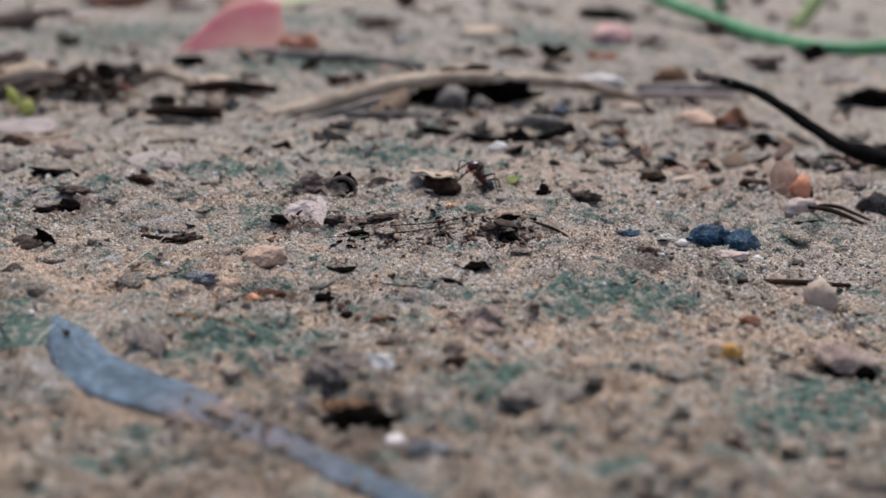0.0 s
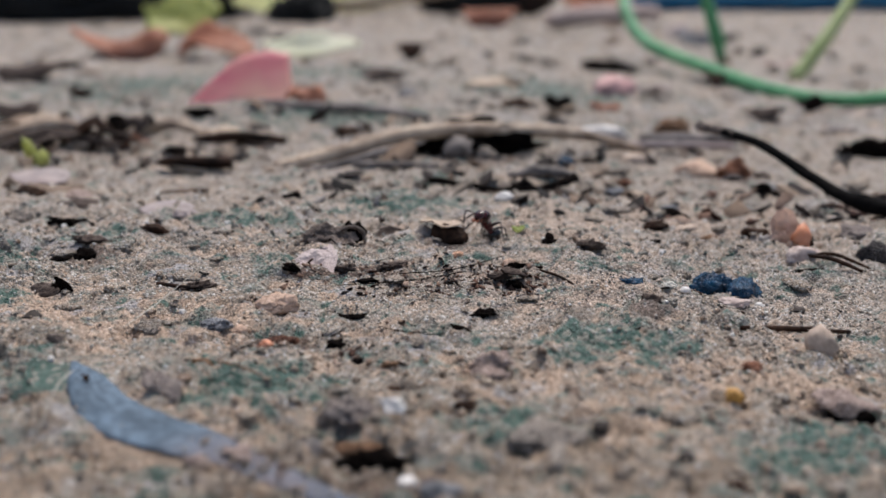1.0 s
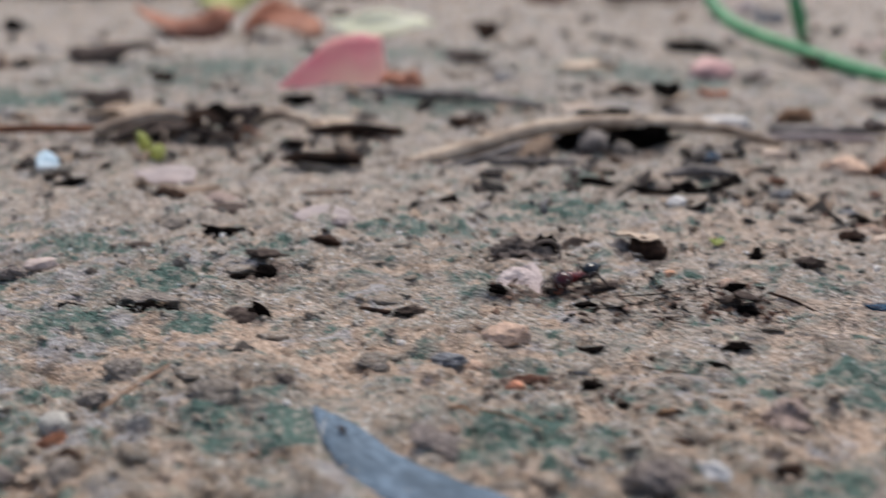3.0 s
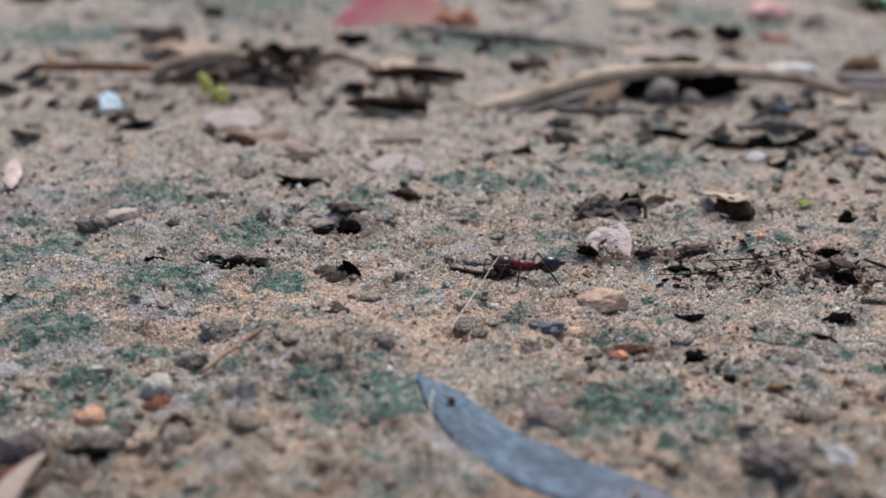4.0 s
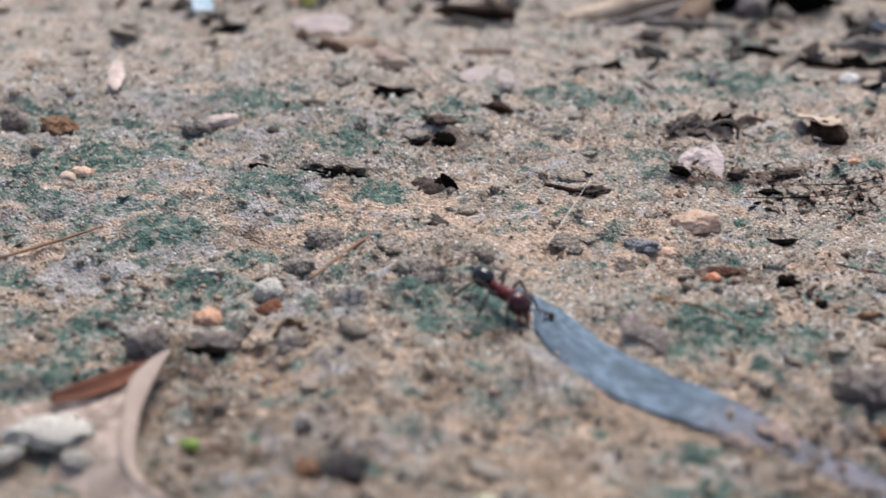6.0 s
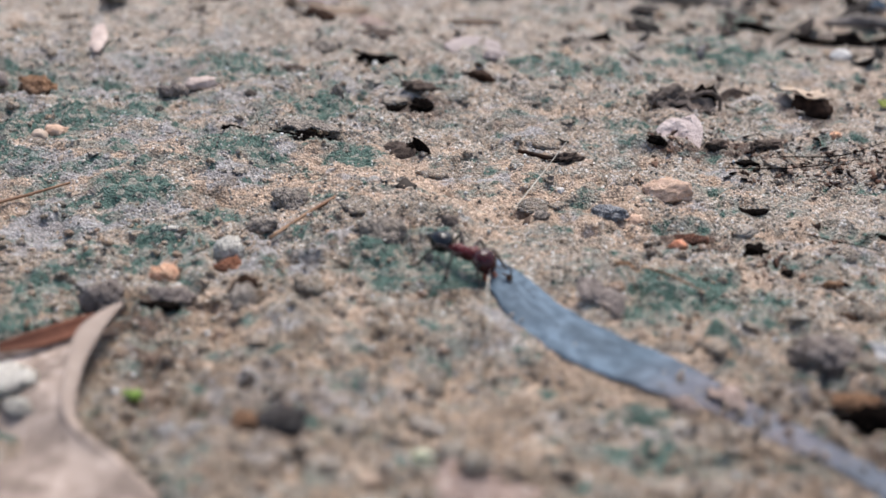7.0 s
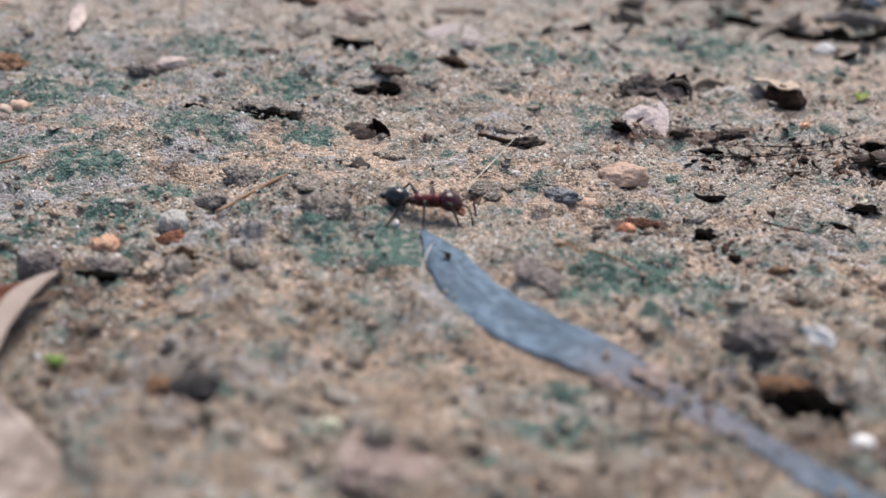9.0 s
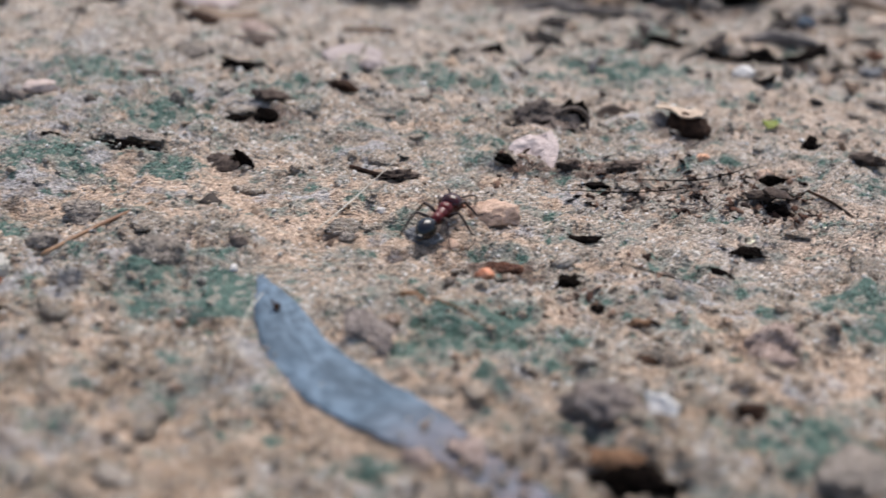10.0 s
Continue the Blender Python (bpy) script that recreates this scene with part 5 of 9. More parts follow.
def bark_bits():
    thing("bark_flake", chip(0.26, 0.27, 0.06, 101, 0.34, 0.03, 0.02, 0.04, 6, 15), "pink_flake", (-1.78, 13.5, ground_at(-1.78, 13.5) + 0.07), (28, -6, 6), "pinkish-white thin flake of bark, tilted", "bark", smooth=False)
    b = base("curled_leaf", seat(-1.62, 14.45, 0.0), (0, 0, 0), "dark shrivelled scrap of leaf, curled up", "leaf")
    part("mass", lump(0.25, 0.17, 0.16, 103, 0.5, 0.5, 4, 0.16), "crumpled", b, "crumpled grey-brown mass", (-0.2, 0.06, -0.01), (0, 0, 14))
    part("rim", rod([(-0.06, -0.1, 0.06), (0.08, -0.12, 0.19), (0.26, -0.1, 0.25), (0.4, -0.07, 0.16), (0.43, -0.06, 0.0)], [0.02, 0.03, 0.025, 0.03, 0.02], 8, 7, 0.4, 102), "crumpled", b, "curled rim of the leaf")
    part("lip", chip(0.26, 0.13, 0.03, 105, 0.5, -0.03, 0.05, 0.05), "crumpled", b, "torn lower lip", (0.16, -0.13, 0.0), (26, 6, -6), smooth=False)
    thing("bark_scrap", chip(0.24, 0.12, 0.03, 104, 0.3, -0.05, 0.05, 0.03), "dark_leaf", (-0.85, 15.2, ground_at(-0.85, 15.2)), (16, 0, -10), "brown scrap of bark flat on the soil", "bark", smooth=False)
    c = base("bark_chip", seat(-0.06, 14.65, 0.0), (0, 0, 3), "thick bark chip, pale on top and dark below", "bark")
    part("top", chip(0.29, 0.16, 0.035, 105, 0.4, 0.04, 0.02, 0.04), "tan_wood", c, "pale weathered top", (0.0, 0.03, 0.19), (-4, 3, 0), smooth=False)
    part("core", lump(0.25, 0.15, 0.19, 106, 0.25, 0.5, 3, 0.12), "brown", c, "dark brown crumbling core", (0.05, 0.0, -0.02))
    part("shoulder", lump(0.17, 0.12, 0.15, 107, 0.25), "grey_wood", c, "grey shoulder", (-0.28, 0.1, -0.02))
    thing("leaf_scrap", chip(0.1, 0.07, 0.03, 108, 0.2, 0.04, 0, 0.01), "olive", (0.98, 15.1, ground_at(0.98, 15.1) + 0.03), (20, 0, 0), "small olive-green scrap of leaf", "leaf", smooth=False)
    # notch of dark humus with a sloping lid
    # sloping lid over a notch; a black lump stands in for the shade there
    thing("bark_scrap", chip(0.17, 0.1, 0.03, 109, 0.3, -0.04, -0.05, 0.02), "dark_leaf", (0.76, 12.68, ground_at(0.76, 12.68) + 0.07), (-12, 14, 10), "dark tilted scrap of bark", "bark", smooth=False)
    thing("leaf_scrap", chip(0.22, 0.16, 0.02, 110, 0.45, 0.02, -0.04, 0.04), "mauve", (-2.7, 9.3, ground_at(-2.7, 9.3) + 0.05), (14, 10, -25), "grey-brown scrap of leaf by the grey blade", "leaf", smooth=False)
    thing("leaf_scrap", chip(0.15, 0.05, 0.025, 111, 0.3, 0.02, -0.03, 0.02), "humus", (-1.13, 11.55, ground_at(-1.13, 11.55) + 0.01), (12, 0, 12), "small black blade-like scrap", "leaf", smooth=False)
    thing("wood_splinter", chip(0.22, 0.08, 0.05, 112, 0.25, 0.0, -0.02, 0.02), "cream", (0.48, 11.85, ground_at(0.48, 11.85) + 0.01), (14, 6, -12), "pale yellow splinter of wood", "wood", smooth=False)
    thing("leaf_scrap", chip(0.16, 0.06, 0.03, 113, 0.3), "humus", (0.42, 11.5, ground_at(0.42, 11.5)), (15, 0, -5), "black scrap below a pale splinter", "leaf", smooth=False)
    thing("leaf_scrap", chip(0.38, 0.16, 0.03, 114, 0.35, -0.03, -0.05, 0.04), "stone_grey", (-6.02, 12.62, ground_at(-6.02, 12.62) + 0.06), (-13, -5, 4), "long dark hollow scrap of leaf", "leaf", smooth=False)
    s = base("leaf_scrap", seat(-4.86, 12.4, 0.0), (0, 0, 5), "dark folded scrap of leaf with an upright point", "leaf")
    part("fold", chip(0.2, 0.12, 0.03, 115, 0.35, -0.05, -0.05, 0.03), "dark_leaf", s, "", (-0.08, 0, 0), (26, 0, 0), smooth=False)
    part("point", chip(0.13, 0.06, 0.03, 116, 0.3, 0.03, 0, 0.02), "humus", s, "upright black point", (0.14, -0.02, 0.1), (80, 55, 0), smooth=False)
    thing("wood_splinter", chip(0.5, 0.13, 0.05, 117, 0.2, 0.0, -0.03, 0.02), "pale_bark", (-9.75, 15.5, ground_at(-9.75, 15.5) + 0.04), (12, 6, -68), "pale grey splinter of wood", "wood", smooth=False)
    thing("chip", chip(0.16, 0.09, 0.035, 118, 0.45, 0.02, 0, 0.02, 5, 8), "quartz", (-0.54, 8.62, ground_at(-0.54, 8.62) + 0.12), (48, 15, -35), "white chip leaning on a grey clod", "chip", smooth=False)
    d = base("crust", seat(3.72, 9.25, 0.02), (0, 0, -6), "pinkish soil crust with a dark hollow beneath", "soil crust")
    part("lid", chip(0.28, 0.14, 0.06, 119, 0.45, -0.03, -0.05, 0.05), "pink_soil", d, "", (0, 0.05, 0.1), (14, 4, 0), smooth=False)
    # black lump added under the lid to imitate its shade
    part("hollow", lump(0.23, 0.1, 0.11, 120, 0.3), "humus", d, "black lump as the shade of the hollow", (0.05, -0.02, 0.0))
    e = base("crust", seat(-0.72, 8.02, 0.02), (0, 0, 4), "rusty brown overhanging soil crust above a black lump as the shade of the hollow", "soil crust")
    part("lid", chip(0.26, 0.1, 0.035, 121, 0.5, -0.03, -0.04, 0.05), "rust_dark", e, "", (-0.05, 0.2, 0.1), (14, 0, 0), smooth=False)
    # the shaded gap under this ledge, built as a black lump
    part("hollow", lump(0.28, 0.12, 0.14, 122, 0.55, 0.4, 4, 0.2), "humus", e, "black lump as the shade of the hollow", (0.0, -0.01, 0.0))
    g = base("bark_scab", seat(-6.0, 16.95, 0.0), (0, 0, 8), "purplish-brown scab of bark lying flat", "bark")
    part("scab", chip(0.34, 0.22, 0.05, 123, 0.3, -0.05, -0.06, 0.03), "dark_leaf", g, "", (0, 0, 0.0), (12, 0, 0), smooth=False)


def far_leaves():
    lay("petal", chip(0.55, 0.4, 0.03, 131, 0.25, 0.06, 0.04, 0.05), "petal", -7.6, 19.6, (14, 4, 10), "pale pinkish fallen petal", "petal")
    lay("petal", chip(0.2, 0.32, 0.03, 132, 0.2, 0.05, 0.0, 0.03), "blue_petal", -9.95, 20.4, (26, 10, 20), "pale blue fallen petal", "petal")
    sp = base("sprout", seat(-8.28, 21.3, 0.0), (0, 0, 0), "bright yellow-green curled bud", "sprout")
    part("bud", lump(0.16, 0.14, 0.2, 133, 0.3), "yellow_green", sp, "", (0.1, 0, 0))
    part("tip", lump(0.11, 0.1, 0.26, 134, 0.3), "yellow_green", sp, "", (-0.1, 0.1, 0.16), (0, -25, 0))
    lay("film_scrap", chip(0.42, 0.36, 0.02, 135, 0.25, 0.02, 0.01, 0.02), "petal", -4.5, 16.7, (10, 0, 0), "pale translucent scrap flat on the soil", "petal", 0.0)
    kite = blade([(-7.3, 30.0, 0.0), (-6.45, 30.3, 0.75), (-5.7, 30.5, 1.3), (-4.45, 30.6, 1.35)], [(-7.25, 29.95, -0.02), (-6.3, 29.9, 0.0), (-5.2, 29.85, -0.02), (-4.25, 30.0, 0.35)], [0] * 4, [0] * 4, 0.12, 0.05, 8, 12, 0.12, 6)[0]
    thing("red_leaf", kite, "red_leaf", (0, 0, -0.34), (0, 0, 0), "fallen leaf, crimson turning salmon pink", "leaf")
    lay("curled_leaf", chip(0.6, 0.5, 0.06, 137, 0.3, -0.2, -0.3, 0.12), "rust_leaf", -3.9, 29.9, (20, 0, 10), "dark rusty curled leaf beside a red leaf", "leaf")
    lay("curled_leaf", chip(1.7, 0.9, 0.07, 138, 0.3, 0.3, -0.5, 0.2), "rust_leaf", -12.2, 41.5, (18, 0, 10), "rust-red crumpled fallen leaf", "leaf")
    lay("curled_leaf", chip(1.5, 0.9, 0.07, 139, 0.3, -0.5, 0.4, 0.2), "rust_leaf", -8.9, 41.3, (22, 0, -20), "rust-red crumpled fallen leaf", "leaf")
    lay("yellow_leaf", chip(1.5, 1.3, 0.08, 140, 0.3, 0.3, 0.2, 0.16, point=0.2), "yellow_green", -12.6, 52.5, (52, 0, 8), "yellow-green fallen leaf, standing on edge", "leaf")
    lay("cream_leaf", chip(1.5, 0.8, 0.08, 141, 0.35, 0.15, 0.25, 0.16, point=0.3), "cream", -5.5, 41.8, (30, 0, -14), "creamy white fallen leaf", "leaf")
    lay("yellow_leaf", chip(6.2, 1.9, 0.1, 142, 0.12, 0.3, 0.3, 0.15, point=0.2), "yellow_green", -8.0, 67.0, (38, 0, 4), "long pale green fallen leaf with a brown rim", "leaf")
    thing("twig", rod([(-9.5, 65.2, 0.2), (-6, 65, 0.35), (-2.5, 65, 0.75), (0.5, 65.2, 1.0)], [0.3, 0.34, 0.3, 0.22], 10, 6, 0.1, 3), "tan_wood", (0, 0, -0.1), (0, 0, 0), "tan twig in front of a pale green leaf", "twig")
    # black lumps added where the far background is dark, of no known stuff
    thing("black_mound", lump(9.0, 4.0, 2.6, 143, 0.35, 0.5, 4, 0.1), "black_mulch", (-21, 62.5, -0.5), (0, 0, 4), "black heap far off", "mulch", "heaps of black mulch")
    thing("black_mound", lump(4.0, 2.4, 2.0, 144, 0.35, 0.5, 4, 0.1), "black_mulch", (-9.5, 71, -0.5), (0, 0, 4), "black heap behind green leaves", "mulch", "heaps of black mulch")
    # two more black lumps, added to fill dark gaps between far leaves
    thing("black_mound", lump(1.8, 1.2, 1.3, 148, 0.35, 0.5, 3, 0.1), "black_mulch", (-7.6, 59.5, -0.5), (0, 0, 4), "small black lump filling a dark gap", "mulch", "heaps of black mulch")
    thing("black_mound", lump(3.2, 1.6, 1.4, 149, 0.35, 0.5, 3, 0.1), "black_mulch", (1.6, 67.0, -0.5), (0, 0, -4), "black lump behind brown leaves", "mulch", "heaps of black mulch")
    lay("curled_leaf", chip(2.2, 1.4, 0.1, 145, 0.3, -0.4, 0.5, 0.2), "rust_leaf", 2.4, 70.0, (40, 0, 10), "dark red-brown fallen leaf", "leaf")
    lay("curled_leaf", chip(1.6, 1.4, 0.1, 146, 0.3, 0.4, 0.5, 0.2), "brown", 4.7, 66.5, (60, 0, -10), "olive-brown upright fallen leaf", "leaf")
    lay("curled_leaf", chip(2.2, 1.2, 0.1, 147, 0.3, 0.4, 0.4, 0.2), "rust_leaf", 9.5, 72.0, (45, 0, 12), "rust-red fallen leaf in the distance", "leaf")
    thing("wood_stick", rod([(5.2, 58.4, -0.2), (7.5, 58.0, 0.05), (11, 58.2, 0.2)], [0.35, 0.5, 0.4], 10, 8, 0.1, 5), "pale_bark", (0, 0, 0), (0, 0, 0), "pale pinkish stick lying on the ground", "stick")
    thing("pipe", rod([(12, 72.5, 0.25), (20, 72.0, 0.3), (28, 71.5, 0.3), (40, 71, 0.3)], [0.9, 0.9, 0.9, 0.9], 20, 8), "plastic", (0, 0, -0.0), (0, 0, 0), "bright blue plastic pipe lying on the ground", "pipe")


def far_scrap(x, y, a, b, tall, seed, mat, label):
    return lay("leaf_scrap", chip(a, b, 0.06, seed, 0.5, 0.25 * abs(tall), tall, 0.12), mat, x, y, (12, 0, seed * 53 % 60 - 30), label, "leaf", group="scraps of leaf and bark farther off")


def far_scraps():
    far_scrap(-13.0, 34.8, 1.2, 0.5, -0.3, 201, "dark_leaf", "purplish-brown scrap of rotted leaf")
    far_scrap(-10.6, 31.4, 0.35, 0.25, -0.15, 202, "brown", "small brown scrap of bark")
    far_scrap(-5.3, 24.2, 0.55, 0.3, 0.05, 203, "tan_wood", "tan scrap of bark tilted over dark litter")
    far_scrap(-4.3, 23.6, 0.4, 0.22, 0.1, 204, "pale_bark", "pale scrap of bark on dark litter")
    far_scrap(-7.3, 25.3, 0.6, 0.3, -0.2, 205, "humus", "black rotted scrap of leaf")
    far_scrap(1.9, 29.1, 0.55, 0.3, -0.15, 206, "brown", "brown scrap of bark on bare soil")
    far_scrap(1.4, 33.6, 0.8, 0.4, 0.1, 207, "tan_wood", "tan flake of bark on bare soil")
    far_scrap(2.95, 29.4, 0.45, 0.22, -0.15, 208, "humus", "black scrap of rotted leaf")
    far_scrap(4.3, 29.9, 0.4, 0.25, -0.15, 209, "rust_leaf", "rust-brown scrap of leaf")
    far_scrap(6.3, 33.0, 0.5, 0.3, 0.1, 210, "petal", "pale scrap of leaf on bare soil")
    far_scrap(8.3, 28.5, 0.5, 0.3, -0.2, 211, "dark_leaf", "dark brown scrap of leaf")
    far_scrap(8.8, 35.6, 0.6, 0.3, -0.2, 212, "brown", "brown scrap of leaf below the green hoop")
    far_scrap(9.7, 26.8, 0.5, 0.3, -0.1, 213, "grey_wood", "grey splinter of wood")
    far_scrap(10.9, 48.6, 0.7, 0.5, -0.4, 214, "stone_blue", "blue-grey scrap by the green stalk")
    far_scrap(11.5, 53.0, 1.0, 0.6, 0.3, 215, "petal", "pinkish scrap of petal by the green stalk")
    far_scrap(-2.0, 35.0, 0.7, 0.35, -0.2, 216, "dark_leaf", "dark scrap of leaf behind the red leaf")
    far_scrap(-1.3, 40.8, 0.8, 0.4, -0.3, 217, "brown", "brown curled scrap of leaf")
    far_scrap(-11.0, 27.2, 0.7, 0.35, -0.2, 218, "dark_leaf", "dark shrivelled scrap of leaf")
    far_scrap(-9.7, 25.4, 0.9, 0.35, 0.2, 219, "tan_wood", "tan strip of bark over dark litter")
    far_scrap(12.4, 40.5, 0.9, 0.4, 0.15, 220, "pale_bark", "pale strip of bark below the stalks")
    far_scrap(10.1, 29.9, 0.5, 0.3, -0.2, 221, "humus", "black scrap of rotted leaf")
    far_scrap(2.0, 56.0, 1.3, 0.7, -0.5, 222, "rust_leaf", "rust-brown curled leaf in the distance")
    far_scrap(0.3, 26.8, 0.6, 0.3, 0.1, 223, "stone_tan", "tan flake of crust behind the stem")
    far_scrap(-2.2, 25.0, 0.45, 0.25, -0.15, 224, "brown", "brown scrap of bark behind the stem")


def stems():
    h = base("grass_hoop", (0, 0, 0), (0, 0, 0), "bent green grass stalk arching over the soil", "grass")
    part("stalk", rod([(7.3, 46.0, 2.6), (6.95, 44.0, 1.66), (6.9, 43.0, 1.29), (7.1, 42.0, 0.66), (7.54, 40.0, 0.19), (8.73, 37.0, -0.2), (9.8, 33.2, -0.4), (11.0, 31.2, -0.42), (13.0, 31.4, -0.3), (15.6, 33.4, 0.3)],
                      [0.2, 0.21, 0.22, 0.23, 0.23, 0.22, 0.21, 0.2, 0.19, 0.16], 12, 8, 0.05, 2), "hoop", h)
    thing("grass_stalk", rod([(10.7, 43.0, -0.6), (10.5, 43.0, 0.2), (10.26, 43.0, 0.9), (9.85, 43.2, 2.2), (9.5, 43.6, 3.4)], [0.18, 0.28, 0.26, 0.24, 0.2], 10, 8, 0.05, 4), "hoop", (0, 0, 0), (0, 0, 0), "short green grass stalk standing in the soil", "grass")
    thing("grass_stalk", rod([(11.75, 37.2, -0.65), (12.98, 38.0, 0.67), (14.08, 39.0, 1.94), (15.2, 40.2, 3.2)], [0.26, 0.24, 0.22, 0.2], 10, 8, 0.05, 6), "stalk", (0, 0, 0), (0, 0, 0), "pale green leaning grass stalk", "grass")
    t = base("fallen_stem", (0, 0, 0), (0, 0, 0), "long tan dried stem, arched above the soil", "stem")
    part("stem", rod([(-3.45, 20.9, -0.25), (-2.48, 21.3, -0.1), (-1.84, 21.6, 0.02), (-0.96, 22.0, 0.2), (0.18, 22.3, 0.27), (1.36, 22.7, 0.18), (2.9, 23.0, 0.02), (4.2, 23.2, -0.35)], [0.13, 0.17, 0.17, 0.16, 0.15, 0.15, 0.12, 0.08], 12, 8, 0.1, 3), "tan_wood", t)
    part("sheath", rod([(-3.2, 20.75, -0.4), (-2.2, 21.0, -0.22), (-1.2, 21.5, 0.0), (-0.5, 21.8, 0.1)], [0.06, 0.09, 0.07, 0.03], 8, 6, 0.2, 4), "grey_wood", t, "grey split sheath")
    # black mound added for the shade in the gap under the stem
    thing("gap_mound", lump(1.25, 0.5, 0.5, 151, 0.4, 0.35, 4, 0.2), "humus", (0.35, 22.9, -0.42), (0, 0, 4), "black mound as the dark gap under the tan stem", "humus")
    thing("clod", lump(0.3, 0.22, 0.3, 152, 0.35), "grey_wood", seat(0.15, 22.0, 0.02), (0, 0, 0), "grey broken crumb in the dark under the stem", "clod")
    thing("clod", lump(0.2, 0.16, 0.2, 153, 0.35), "stone_grey", seat(0.75, 22.1, 0.02), (0, 0, 0), "grey-brown crumb under the stem", "clod")
    d = base("dark_stick", (0, 0, 0), (0, 0, 0), "black rough stick rising from the soil, broken tip", "stick")
    part("shaft", rod([(4.56, 19.5, 0.8), (5.06, 19.2, 0.72), (5.56, 18.8, 0.56), (6.1, 18.3, 0.22), (6.63, 17.8, -0.08), (7.14, 17.4, -0.2), (8.2, 16.8, -0.3)], [0.055, 0.075, 0.08, 0.095, 0.11, 0.15, 0.19], 14, 12, 0.2, 7), "black_wood", d)
    part("tip", rod([(4.5, 19.52, 0.86), (4.6, 19.48, 0.8), (4.82, 19.35, 0.77), (5.2, 19.1, 0.7)], [0.07, 0.09, 0.075, 0.05], 10, 6, 0.35, 8), "crumpled", d, "broken brown tip")
    thing("bark_segment", rod([(-5.75, 20.9, -0.14), (-5.45, 20.85, -0.12), (-4.9, 20.8, -0.12), (-4.25, 20.75, -0.13)], [0.05, 0.12, 0.13, 0.12], 12, 6, 0.12, 9), "brown", (0, 0, 0), (0, 0, 0), "dark brown hollow piece of twig", "twig")
    thing("curled_twig", rod([(-0.35, 19.3, -0.1), (0.16, 18.9, -0.1), (0.81, 18.5, -0.1), (1.7, 18.6, -0.1), (2.3, 19.2, -0.05)], [0.08, 0.06, 0.045, 0.06, 0.1], 8, 6, 0.6, 10), "humus", (0, 0, -0.03), (0, 0, 0), "dark bowed rind of a rotted leaf", "twig")
    thing("curled_twig", rod([(1.1, 19.6, -0.1), (1.5, 19.4, 0.02), (1.95, 19.35, 0.02), (2.3, 19.3, -0.05)], [0.06, 0.11, 0.1, 0.06], 8, 6, 0.5, 11), "grey_wood", (0, 0, -0.03), (0, 0, 0), "grey bark curl behind a dark rind", "twig")
